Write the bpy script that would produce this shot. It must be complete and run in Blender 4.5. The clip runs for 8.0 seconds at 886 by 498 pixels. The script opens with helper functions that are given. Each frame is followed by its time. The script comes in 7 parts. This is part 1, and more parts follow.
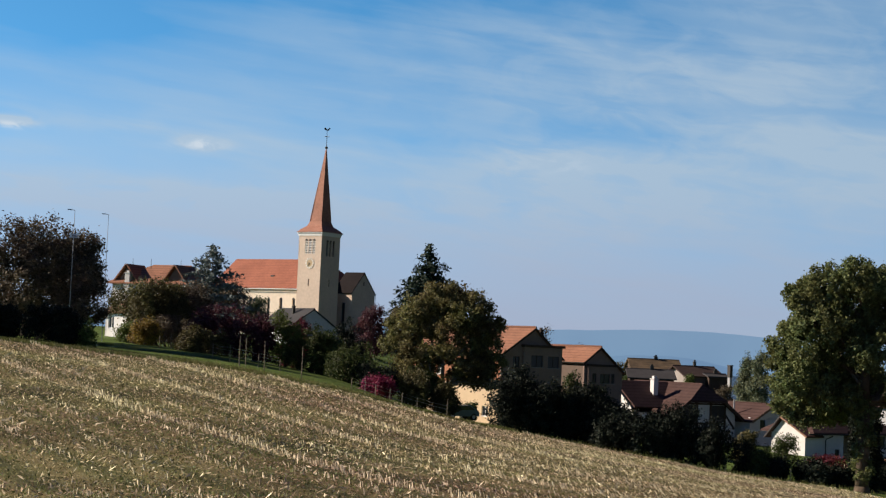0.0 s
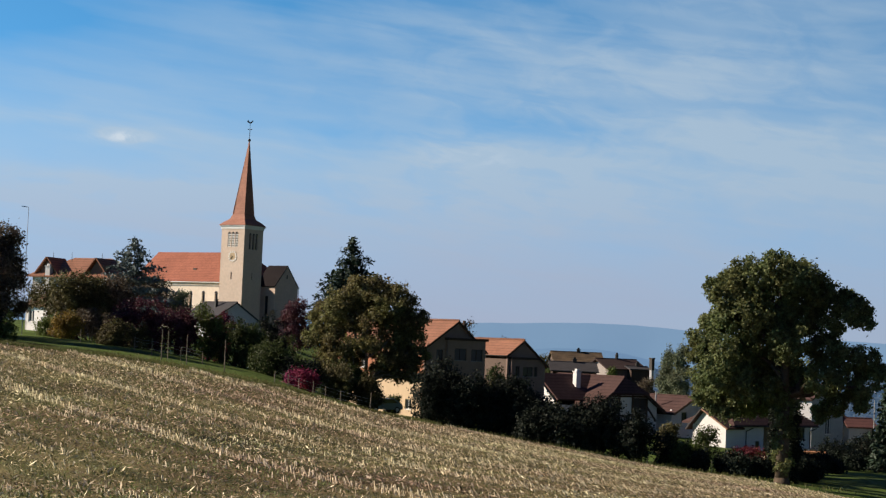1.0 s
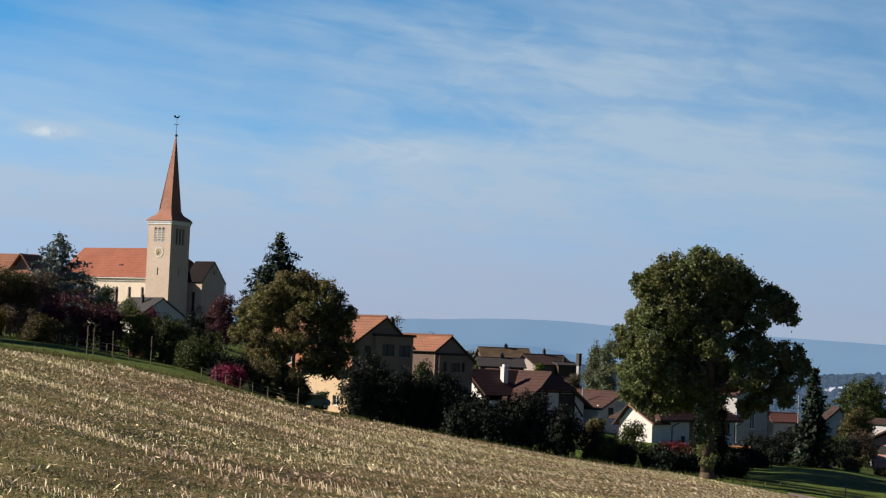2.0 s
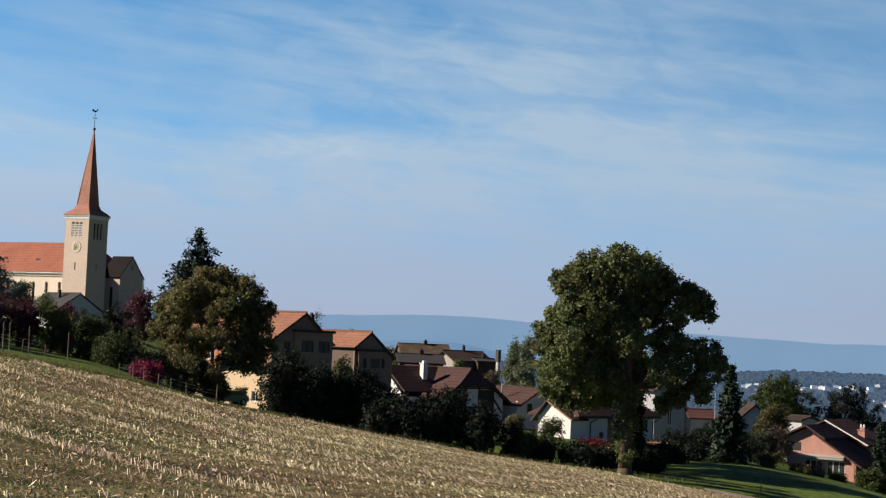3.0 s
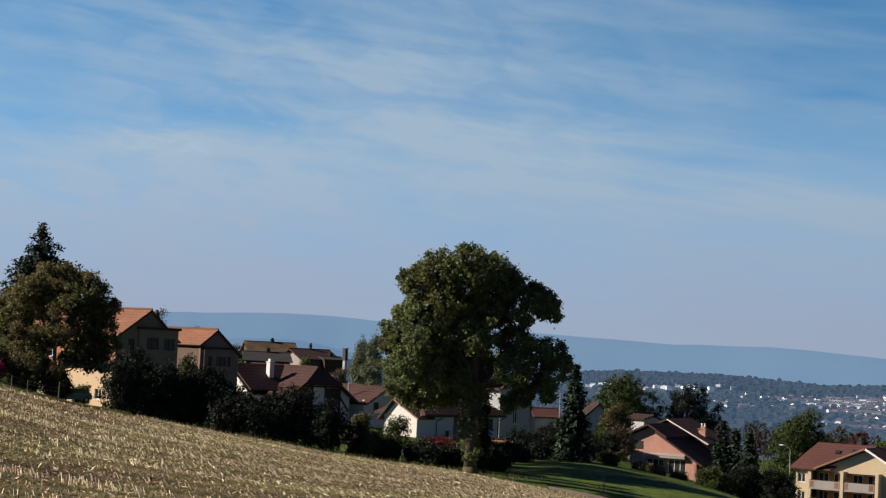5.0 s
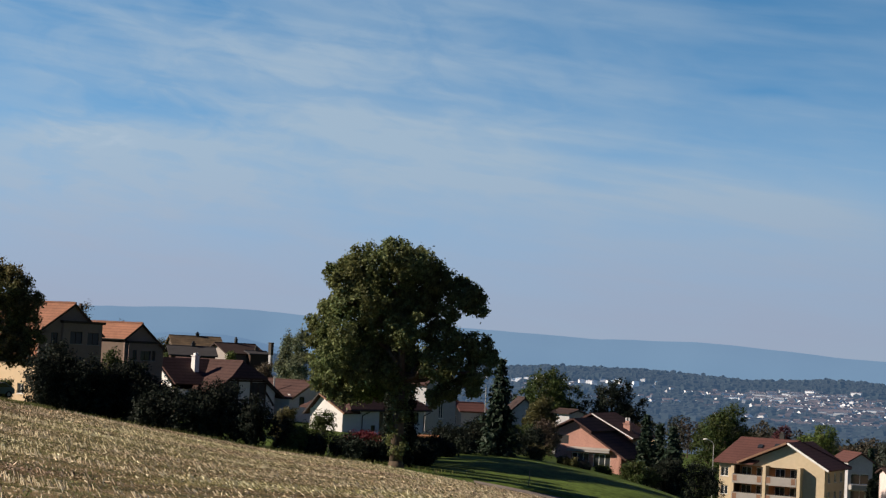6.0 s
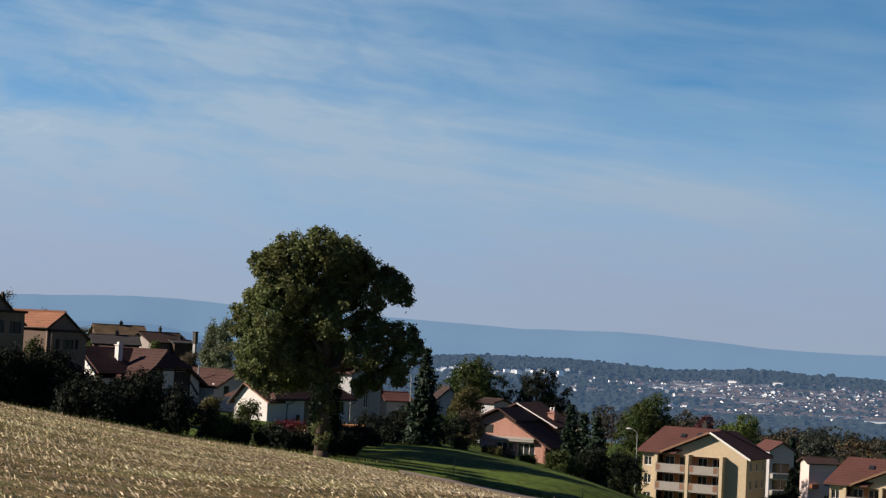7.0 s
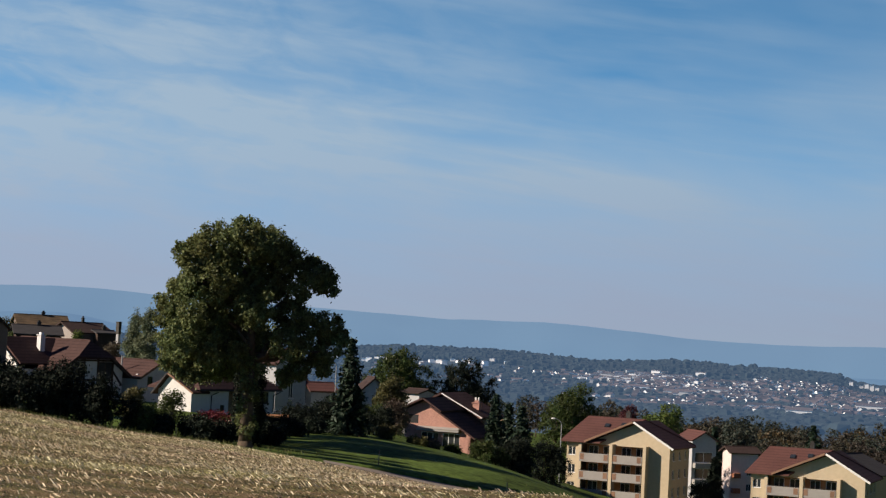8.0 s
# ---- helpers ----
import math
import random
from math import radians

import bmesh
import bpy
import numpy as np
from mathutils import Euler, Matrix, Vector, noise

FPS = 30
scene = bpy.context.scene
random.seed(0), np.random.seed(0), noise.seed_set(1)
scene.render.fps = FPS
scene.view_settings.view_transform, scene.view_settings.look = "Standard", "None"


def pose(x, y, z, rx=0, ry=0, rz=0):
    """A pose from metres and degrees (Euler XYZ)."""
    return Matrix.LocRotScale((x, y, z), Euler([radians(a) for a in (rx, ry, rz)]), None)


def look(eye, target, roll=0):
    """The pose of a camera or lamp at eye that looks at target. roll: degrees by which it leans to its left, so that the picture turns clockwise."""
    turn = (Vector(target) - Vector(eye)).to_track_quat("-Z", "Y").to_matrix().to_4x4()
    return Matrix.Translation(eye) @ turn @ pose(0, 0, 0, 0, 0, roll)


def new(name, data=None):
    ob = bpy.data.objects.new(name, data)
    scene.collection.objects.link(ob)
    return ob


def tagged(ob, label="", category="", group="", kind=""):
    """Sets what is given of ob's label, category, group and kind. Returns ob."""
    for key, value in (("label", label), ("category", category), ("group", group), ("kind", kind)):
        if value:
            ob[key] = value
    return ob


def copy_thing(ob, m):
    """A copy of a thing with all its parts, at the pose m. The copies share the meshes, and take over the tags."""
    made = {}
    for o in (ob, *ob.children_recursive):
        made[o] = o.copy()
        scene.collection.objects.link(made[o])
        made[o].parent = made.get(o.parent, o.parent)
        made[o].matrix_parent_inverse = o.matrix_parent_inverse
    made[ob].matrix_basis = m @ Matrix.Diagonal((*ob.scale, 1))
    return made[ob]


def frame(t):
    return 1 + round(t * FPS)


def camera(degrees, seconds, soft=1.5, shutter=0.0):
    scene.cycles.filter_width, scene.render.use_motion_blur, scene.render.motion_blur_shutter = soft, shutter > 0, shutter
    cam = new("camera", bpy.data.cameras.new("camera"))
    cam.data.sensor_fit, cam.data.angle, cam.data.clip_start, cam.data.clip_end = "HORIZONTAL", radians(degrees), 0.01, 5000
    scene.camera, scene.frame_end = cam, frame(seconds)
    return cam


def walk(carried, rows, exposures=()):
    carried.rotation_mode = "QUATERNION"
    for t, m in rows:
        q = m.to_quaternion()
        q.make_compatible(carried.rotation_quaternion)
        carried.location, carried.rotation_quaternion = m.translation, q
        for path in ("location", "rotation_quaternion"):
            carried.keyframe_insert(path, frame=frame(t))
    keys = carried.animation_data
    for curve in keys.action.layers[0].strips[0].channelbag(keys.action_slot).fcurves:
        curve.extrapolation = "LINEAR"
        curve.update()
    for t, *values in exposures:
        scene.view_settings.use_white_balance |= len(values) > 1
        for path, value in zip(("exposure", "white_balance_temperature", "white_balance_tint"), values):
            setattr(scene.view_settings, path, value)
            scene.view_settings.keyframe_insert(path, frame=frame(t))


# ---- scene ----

# ================= camera: stands on a rise above the field and pans to the right =================
cam = camera(27.95, 8.0, soft=1.3)
TURNS = [  # seconds, heading, tilt, lean in degrees
    (0.0, 0.000, 3.400, -2.500), (0.5, -1.164, 3.351, -2.398), (1.0, -2.473, 3.287, -2.397), (1.5, -3.660, 3.231, -2.420),
    (2.8, -6.823, 3.263, -2.340), (3.0, -7.380, 3.234, -2.441), (3.5, -8.499, 3.248, -2.574), (4.0, -9.691, 3.303, -2.687),
    (4.5, -11.019, 3.372, -2.718), (6.0, -14.650, 3.345, -2.801), (6.5, -15.857, 3.249, -2.874), (7.0, -17.056, 3.125, -2.900),
    (7.5, -18.486, 3.005, -2.938), (8.0, -19.473, 2.934, -2.908),
]
walk(cam, [(t, pose(0, 0, 0, 0, 0, yaw) @ pose(0, 0, 0, 90 + tilt, 0, 0) @ pose(0, 0, 0, 0, 0, -lean)) for t, yaw, tilt, lean in TURNS],
     exposures=[(0.0, 0.47), (1.5, 0.48), (2.6, 0.53), (3.1, 0.53), (3.6, 0.46), (4.1, 0.38), (4.6, 0.35), (8.0, 0.36)])

# ================= world and sun =================
SUN_BEARING, SUN_HEIGHT = 277.0, 27.0   # clockwise from the +y axis, degrees
world = bpy.data.worlds.new("world")
scene.world = world
world.use_nodes = True
wn, wl = world.node_tree.nodes, world.node_tree.links
wn.clear()


def wmath(op, a, b=None, c=None):
    n = wn.new("ShaderNodeMath")
    n.operation = op
    for i, v in enumerate((a, b, c)):
        if v is None:
            continue
        if isinstance(v, (int, float)):
            n.inputs[i].default_value = v
        else:
            wl.new(v, n.inputs[i])
    return n.outputs[0]


wtc = wn.new("ShaderNodeTexCoord")
wsep = wn.new("ShaderNodeSeparateXYZ")
wl.new(wtc.outputs["Generated"], wsep.inputs[0])
wx, wy, wz = wsep.outputs
# the clear blue reaches low down: the sky's height is stretched
wcomb = wn.new("ShaderNodeCombineXYZ")
wl.new(wx, wcomb.inputs[0]); wl.new(wy, wcomb.inputs[1])
wl.new(wmath("MULTIPLY_ADD", wz, 3.2, 0.03), wcomb.inputs[2])
wnorm = wn.new("ShaderNodeVectorMath"); wnorm.operation = "NORMALIZE"
wl.new(wcomb.outputs[0], wnorm.inputs[0])
sky = wn.new("ShaderNodeTexSky")
sky.sky_type, sky.sun_disc = "NISHITA", False
sky.sun_elevation, sky.sun_rotation = radians(SUN_HEIGHT), radians(SUN_BEARING)
sky.altitude, sky.air_density, sky.dust_density, sky.ozone_density = 600, 1.0, 1.0, 2.0
wl.new(wnorm.outputs[0], sky.inputs[0])
# thin cirrus: long streaks that sink a little to the right
wb = wmath("ARCTAN2", wx, wy)
wh = wmath("MULTIPLY_ADD", wb, 0.10, wz)


def streaks(along, up, shift, low, high, detail=6, rough=0.55, warp=0.6):
    c = wn.new("ShaderNodeCombineXYZ")
    wl.new(wmath("MULTIPLY_ADD", wb, along, shift * 0.37 + 0.61), c.inputs[0])
    c.inputs[2].default_value = shift * 0.73
    wl.new(wmath("MULTIPLY_ADD", wh, up, shift), c.inputs[1])
    n = wn.new("ShaderNodeTexNoise")
    n.noise_dimensions = "3D"
    n.inputs["Scale"].default_value, n.inputs["Detail"].default_value = 1.0, detail
    n.inputs["Roughness"].default_value, n.inputs["Distortion"].default_value = rough, warp
    wl.new(c.outputs[0], n.inputs["Vector"])
    r = wn.new("ShaderNodeMapRange")
    r.interpolation_type = "SMOOTHSTEP"
    r.inputs[1].default_value, r.inputs[2].default_value = low, high
    wl.new(n.outputs[0], r.inputs[0])
    return r.outputs[0]


def puff(bearing, height, wide, tall, power):
    """A small wisp of cloud in one direction."""
    dx = wmath("MULTIPLY", wmath("SUBTRACT", wb, radians(bearing)), 1 / radians(wide))
    dz = wmath("MULTIPLY", wmath("SUBTRACT", wz, math.sin(radians(height))), 1 / radians(tall))
    q = wmath("ADD", wmath("MULTIPLY", dx, dx), wmath("MULTIPLY", dz, dz))
    return wmath("MULTIPLY", wmath("POWER", 2.718, wmath("MULTIPLY", q, -1.0)), power)


broad = streaks(5.0, 15.0, 6.2, 0.30, 0.70, 4, 0.5, 0.25)
fine = streaks(7.0, 80.0, 9.1, 0.35, 0.75, 6, 0.5, 0.25)
wisp = streaks(26.0, 70.0, 1.3, 0.35, 0.65, 5)
warp = wmath("MULTIPLY_ADD", streaks(9.0, 30.0, 3.7, 0.2, 0.8, 4, 0.5, 0.4), 0.016, -0.008)
wzw = wmath("ADD", wz, warp)


def band(bearing, height, wide, tall, sink, power):
    """A long soft streak of cirrus (or, with negative power, a clear gap) that sinks to the right."""
    dx = wmath("SUBTRACT", wb, radians(bearing))
    up = wmath("SUBTRACT", wmath("MULTIPLY_ADD", dx, sink, wzw), math.sin(radians(height)))
    dx, up = wmath("MULTIPLY", dx, 1 / radians(wide)), wmath("MULTIPLY", up, 1 / radians(tall))
    q = wmath("ADD", wmath("MULTIPLY", dx, dx), wmath("MULTIPLY", up, up))
    return wmath("MULTIPLY", wmath("POWER", 2.718, wmath("MULTIPLY", q, -1.0)), power)


bands = 0.0
for spec_ in ((5.5, 9.6, 9.3, 1.0, 0.10, 0.22), (-10.0, 9.7, 4.6, 1.0, 0.10, -0.16), (-1.7, 7.2, 5.6, 0.30, 0.05, -0.22), (6.5, 7.2, 3.6, 0.38, 0.02, -0.22), (-7.6, 5.4, 3.2, 0.36, 0.10, -0.22),
              (-0.1, 4.4, 2.2, 0.40, 0.12, -0.22), (-9.0, 7.0, 5.0, 0.25, 0.09, 0.14), (-9.7, 4.2, 7.0, 0.55, 0.10, 0.26), (-12.8, 7.2, 1.6, 0.18, 0.08, 0.22), (7.5, 5.7, 7.0, 0.9, 0.05, 0.12),
              (7.8, 7.2, 4.4, 0.3, 0.05, -0.14), (20.1, 9.7, 4.4, 0.7, 0.06, -0.12), (24.8, 9.0, 1.6, 0.26, 0.03, -0.30), (31.7, 10.2, 2.9, 1.25, 0.05, -0.28), (6.2, 6.8, 2.2, 0.36, 0.05, -0.14),
              (17.8, 6.1, 10.5, 1.25, 0.10, 0.20), (27.7, 8.0, 4.4, 0.45, -0.05, 0.16), (13.0, 9.5, 5.3, 0.7, 0.12, 0.14), (31.3, 5.4, 2.7, 1.4, 0.0, -0.10)):
    bands = wmath("ADD", band(*spec_[:5], spec_[5] * (0.62 if spec_[5] < 0 else 1.15)), bands)
grain = wmath("MULTIPLY_ADD", fine, 0.7, 0.62)
cover = wmath("MULTIPLY_ADD", broad, 0.30, wmath("MULTIPLY_ADD", fine, 0.19, 0.08))
cover = wmath("MULTIPLY_ADD", bands, grain, cover)
puffs = wmath("ADD", wmath("ADD", puff(-7.9, 6.4, 0.75, 0.2, 1.3), puff(-13.9, 6.75, 0.9, 0.16, 1.0)), wmath("ADD", puff(3.2, 6.3, 1.6, 0.7, 0.5), wmath("ADD", wmath("ADD", puff(-9.0, 4.6, 7.0, 0.5, 0.5), puff(3.0, 5.0, 6.0, 1.2, 0.15)), puff(9.0, 8.5, 11.0, 4.5, 0.34))))
cover = wmath("MULTIPLY_ADD", puffs, wmath("MULTIPLY_ADD", wisp, 0.75, 0.25), cover)
veil = wn.new("ShaderNodeMapRange")
veil.inputs[1].default_value, veil.inputs[2].default_value, veil.inputs[3].default_value, veil.inputs[4].default_value = 0.08, 0.2, 0.36, -0.08
wl.new(wz, veil.inputs[0])
clear = wmath("MULTIPLY", wmath("MAXIMUM", wmath("MULTIPLY_ADD", wz, 4.0, -0.38), 0.0), wmath("MAXIMUM", wmath("MULTIPLY_ADD", wb, -2.6, 0.5), 0.0))
cover = wmath("SUBTRACT", cover, clear)
cover = wmath("MAXIMUM", wmath("MINIMUM", wmath("ADD", cover, veil.outputs[0]), 0.93), 0.0)
small = wmath("ADD", wmath("ADD", puff(-8.1, 6.30, 0.85, 0.13, 0.9), puff(-7.7, 6.42, 0.40, 0.12, 1.0)), wmath("ADD", puff(-14.1, 6.6, 0.9, 0.11, 0.9), puff(3.2, 6.2, 1.2, 0.35, 0.45)))
small = wmath("MINIMUM", wmath("MULTIPLY", small, wmath("MULTIPLY", wisp, streaks(60.0, 150.0, 4.4, 0.36, 0.62, 5))), 0.75)
wmix = wn.new("ShaderNodeMix"); wmix.data_type = "RGBA"
wl.new(cover, wmix.inputs[0])
wtint = wn.new("ShaderNodeMix"); wtint.data_type, wtint.blend_type = "RGBA", "MULTIPLY"
wtint.inputs[0].default_value = 1.0
wl.new(sky.outputs[0], wtint.inputs[6])
wtint.inputs[7].default_value = (0.80, 1.80, 2.05, 1)
wl.new(wtint.outputs[2], wmix.inputs[6])
wmix.inputs[7].default_value = (3.9, 5.1, 6.36, 1)
bg = wn.new("ShaderNodeBackground")
bg.inputs["Strength"].default_value = 0.0735
haze = wn.new("ShaderNodeMapRange"); haze.interpolation_type = "SMOOTHERSTEP"
haze.inputs[1].default_value, haze.inputs[2].default_value, haze.inputs[3].default_value, haze.inputs[4].default_value = 0.0, 0.13, 0.85, 0.0
wl.new(wz, haze.inputs[0])
whaze = wn.new("ShaderNodeMix"); whaze.data_type = "RGBA"
wl.new(haze.outputs[0], whaze.inputs[0]); wl.new(wmix.outputs[2], whaze.inputs[6])
whaze.inputs[7].default_value = (3.50, 3.93, 5.30, 1)
wpuff = wn.new("ShaderNodeMix"); wpuff.data_type = "RGBA"
wl.new(small, wpuff.inputs[0]); wl.new(whaze.outputs[2], wpuff.inputs[6])
wpuff.inputs[7].default_value = (6.0, 6.7, 7.4, 1)
# the open sky darkens towards the zenith
dome = wn.new("ShaderNodeMapRange"); dome.interpolation_type = "SMOOTHSTEP"
dome.inputs[1].default_value, dome.inputs[2].default_value, dome.inputs[3].default_value, dome.inputs[4].default_value = 0.195, 0.40, 0.0, 1.0
wl.new(wz, dome.inputs[0])
wdim = wn.new("ShaderNodeMix"); wdim.data_type, wdim.blend_type = "RGBA", "MULTIPLY"
wl.new(dome.outputs[0], wdim.inputs[0]); wl.new(wpuff.outputs[2], wdim.inputs[6])
wdim.inputs[7].default_value = (0.22, 0.16, 0.32, 1)
away = wmath("COSINE", wmath("SUBTRACT", wb, radians(SUN_BEARING)))
opposite = wn.new("ShaderNodeMapRange"); opposite.interpolation_type = "SMOOTHSTEP"
opposite.inputs[1].default_value, opposite.inputs[2].default_value, opposite.inputs[3].default_value, opposite.inputs[4].default_value = -0.92, -0.5, 0.32, 1.0
wl.new(away, opposite.inputs[0])
side = wmath("MULTIPLY", wmath("MULTIPLY_ADD", away, 0.18, 1.02), opposite.outputs[0])
wside = wn.new("ShaderNodeVectorMath"); wside.operation = "SCALE"
wl.new(wdim.outputs[2], wside.inputs[0]); wl.new(side, wside.inputs[3])
wl.new(wside.outputs[0], bg.inputs["Color"])
wout = wn.new("ShaderNodeOutputWorld")
wl.new(bg.outputs[0], wout.inputs[0])

sb, sh = radians(SUN_BEARING), radians(SUN_HEIGHT)
SUN_WAY = Vector((math.sin(sb) * math.cos(sh), math.cos(sb) * math.cos(sh), math.sin(sh)))
sun = new("sun", bpy.data.lights.new("sun", "SUN"))
sun.data.energy, sun.data.angle, sun.data.color = 6.0, radians(0.53), (1.0, 0.85, 0.69)
sun.matrix_world = look(SUN_WAY * 100, (0, 0, 0))


# ================= small tools =================
def at(bearing, height, dist):
    """A place by bearing and height angle, in degrees from the camera, and level distance."""
    b = radians(bearing)
    return Vector((dist * math.sin(b), dist * math.cos(b), dist * math.tan(radians(height))))


def box(bm, x0, x1, y0, y1, z0, z1):
    v = [bm.verts.new((x, y, z)) for z in (z0, z1) for y in (y0, y1) for x in (x0, x1)]
    for f in ((0, 2, 3, 1), (4, 5, 7, 6), (0, 1, 5, 4), (2, 6, 7, 3), (0, 4, 6, 2), (1, 3, 7, 5)):
        bm.faces.new([v[i] for i in f])


def slab(bm, a, b, c, d, t):
    """A plate whose top is the quad a b c d (counter-clockwise seen from outside), t thick."""
    a, b, c, d = (Vector(p) for p in (a, b, c, d))
    n = (b - a).cross(d - a).normalized() * t
    v = [bm.verts.new(p) for p in (a, b, c, d, a - n, b - n, c - n, d - n)]
    for f in ((0, 1, 2, 3), (7, 6, 5, 4), (0, 4, 5, 1), (1, 5, 6, 2), (2, 6, 7, 3), (3, 7, 4, 0)):
        bm.faces.new([v[i] for i in f])


def prism(bm, points, way):
    """A flat polygon pushed along a vector."""
    way = Vector(way)
    p = [bm.verts.new(q) for q in points]
    r = [bm.verts.new(Vector(q) + way) for q in points]
    n = len(p)
    bm.faces.new(p)
    bm.faces.new(r[::-1])
    for i in range(n):
        bm.faces.new((p[i], r[i], r[(i + 1) % n], p[(i + 1) % n]))


def tube(bm, a, b, ra, rb, sides=6):
    a, b = Vector(a), Vector(b)
    w = (b - a).normalized()
    s = w.orthogonal().normalized()
    t = w.cross(s)
    rings = []
    for p, r in ((a, ra), (b, rb)):
        rings.append([bm.verts.new(p + (s * math.cos(k * 2 * math.pi / sides) + t * math.sin(k * 2 * math.pi / sides)) * r) for k in range(sides)])
    for k in range(sides):
        bm.faces.new((rings[0][k], rings[0][(k + 1) % sides], rings[1][(k + 1) % sides], rings[1][k]))
    bm.faces.new(rings[0][::-1])
    bm.faces.new(rings[1])


def part(name, bm, material, parent, label="", smooth=False):
    """One mesh object under a thing or a part."""
    bmesh.ops.recalc_face_normals(bm, faces=bm.faces)
    me = bpy.data.meshes.new(name)
    bm.to_mesh(me)
    bm.free()
    if smooth:
        me.polygons.foreach_set("use_smooth", [True] * len(me.polygons))
    me.materials.append(material)
    ob = new(name, me)
    ob.parent = parent
    if label:
        tagged(ob, label)
    return ob


def array_mesh(name, verts, quads, material, smooth=False):
    """A mesh from numpy arrays of corners and of faces with equal corner counts."""
    me = bpy.data.meshes.new(name)
    n, k = quads.shape
    me.vertices.add(len(verts))
    me.vertices.foreach_set("co", np.asarray(verts, dtype=np.float32).ravel())
    me.loops.add(n * k)
    me.loops.foreach_set("vertex_index", quads.astype(np.int32).ravel())
    me.polygons.add(n)
    me.polygons.foreach_set("loop_start", np.arange(n, dtype=np.int32) * k)
    if smooth:
        me.polygons.foreach_set("use_smooth", np.ones(n, dtype=bool))
    me.update(calc_edges=True)
    me.materials.append(material)
    return me


def thing(name, label, category, m, group="", kind=""):
    ob = new(name)
    ob.empty_display_size = 0.5
    ob.matrix_world = m
    return tagged(ob, label, category, group, kind)


# ================= materials =================
def material(name, colour, rough=0.8, vary=0.15, scale=3.0, coarse=0.4, bump=0.2, metal=0.0, island=0.0, rows=0.0, through_light=0.0, spec=0.3, glow=None):
    """A surface with grain at two scales; island: change from piece to piece; rows: height in metres of courses in relief."""
    m = bpy.data.materials.new(name)
    m.use_nodes = True
    nt = m.node_tree
    n, l = nt.nodes, nt.links
    b = n["Principled BSDF"]
    b.inputs["Roughness"].default_value, b.inputs["Metallic"].default_value = rough, metal
    b.inputs["Specular IOR Level"].default_value = spec
    tc = n.new("ShaderNodeTexCoord")
    fine_n, coarse_n = n.new("ShaderNodeTexNoise"), n.new("ShaderNodeTexNoise")
    for node, s, d in ((fine_n, scale, 6), (coarse_n, coarse, 3)):
        node.inputs["Scale"].default_value, node.inputs["Detail"].default_value = s, d
        l.new(tc.outputs["Object"], node.inputs["Vector"])
    add = n.new("ShaderNodeMath"); add.operation = "ADD"
    l.new(fine_n.outputs[0], add.inputs[0]); l.new(coarse_n.outputs[0], add.inputs[1])
    total = add.outputs[0]
    mr = n.new("ShaderNodeMapRange")
    mr.inputs[1].default_value, mr.inputs[2].default_value = 0.7, 1.3
    mr.inputs[3].default_value, mr.inputs[4].default_value = 1 - vary, 1 + vary
    l.new(total, mr.inputs[0])
    value = mr.outputs[0]
    if island:
        geo = n.new("ShaderNodeNewGeometry")
        r2 = n.new("ShaderNodeMapRange")
        r2.inputs[3].default_value, r2.inputs[4].default_value = 1 - island, 1 + island
        l.new(geo.outputs["Random Per Island"], r2.inputs[0])
        mu = n.new("ShaderNodeMath"); mu.operation = "MULTIPLY"
        l.new(value, mu.inputs[0]); l.new(r2.outputs[0], mu.inputs[1])
        value = mu.outputs[0]
    hsv = n.new("ShaderNodeHueSaturation")
    hsv.inputs["Color"].default_value = (*colour, 1)
    l.new(value, hsv.inputs["Value"])
    if island:
        hue = n.new("ShaderNodeMapRange")
        hue.inputs[1].default_value, hue.inputs[2].default_value = 0.3, 0.7
        hue.inputs[3].default_value, hue.inputs[4].default_value = 0.5 - island * 0.07, 0.5 + island * 0.05
        l.new(coarse_n.outputs[0], hue.inputs[0])
        l.new(hue.outputs[0], hsv.inputs["Hue"])
    l.new(hsv.outputs[0], b.inputs["Base Color"])
    height = fine_n.outputs[0]
    if rows:
        sep = n.new("ShaderNodeSeparateXYZ")
        l.new(tc.outputs["Object"], sep.inputs[0])
        div = n.new("ShaderNodeMath"); div.operation = "DIVIDE"; div.inputs[1].default_value = rows
        l.new(sep.outputs[2], div.inputs[0])
        fr = n.new("ShaderNodeMath"); fr.operation = "FRACT"
        l.new(div.outputs[0], fr.inputs[0])
        mx = n.new("ShaderNodeMath"); mx.operation = "MULTIPLY_ADD"; mx.inputs[1].default_value = -2.5
        l.new(fr.outputs[0], mx.inputs[0]); l.new(fine_n.outputs[0], mx.inputs[2])
        height = mx.outputs[0]
        joint = n.new("ShaderNodeMapRange"); joint.inputs[1].default_value, joint.inputs[2].default_value = 0.0, 0.28
        joint.inputs[3].default_value, joint.inputs[4].default_value = 0.55, 1.06
        l.new(fr.outputs[0], joint.inputs[0])
        mj = n.new("ShaderNodeMath"); mj.operation = "MULTIPLY"
        l.new(value, mj.inputs[0]); l.new(joint.outputs[0], mj.inputs[1])
        l.new(mj.outputs[0], hsv.inputs["Value"])
    if bump:
        bp = n.new("ShaderNodeBump")
        bp.inputs["Strength"].default_value, bp.inputs["Distance"].default_value = bump, 0.05
        l.new(height, bp.inputs["Height"]); l.new(bp.outputs[0], b.inputs["Normal"])
    out = n["Material Output"]
    last = b.outputs[0]
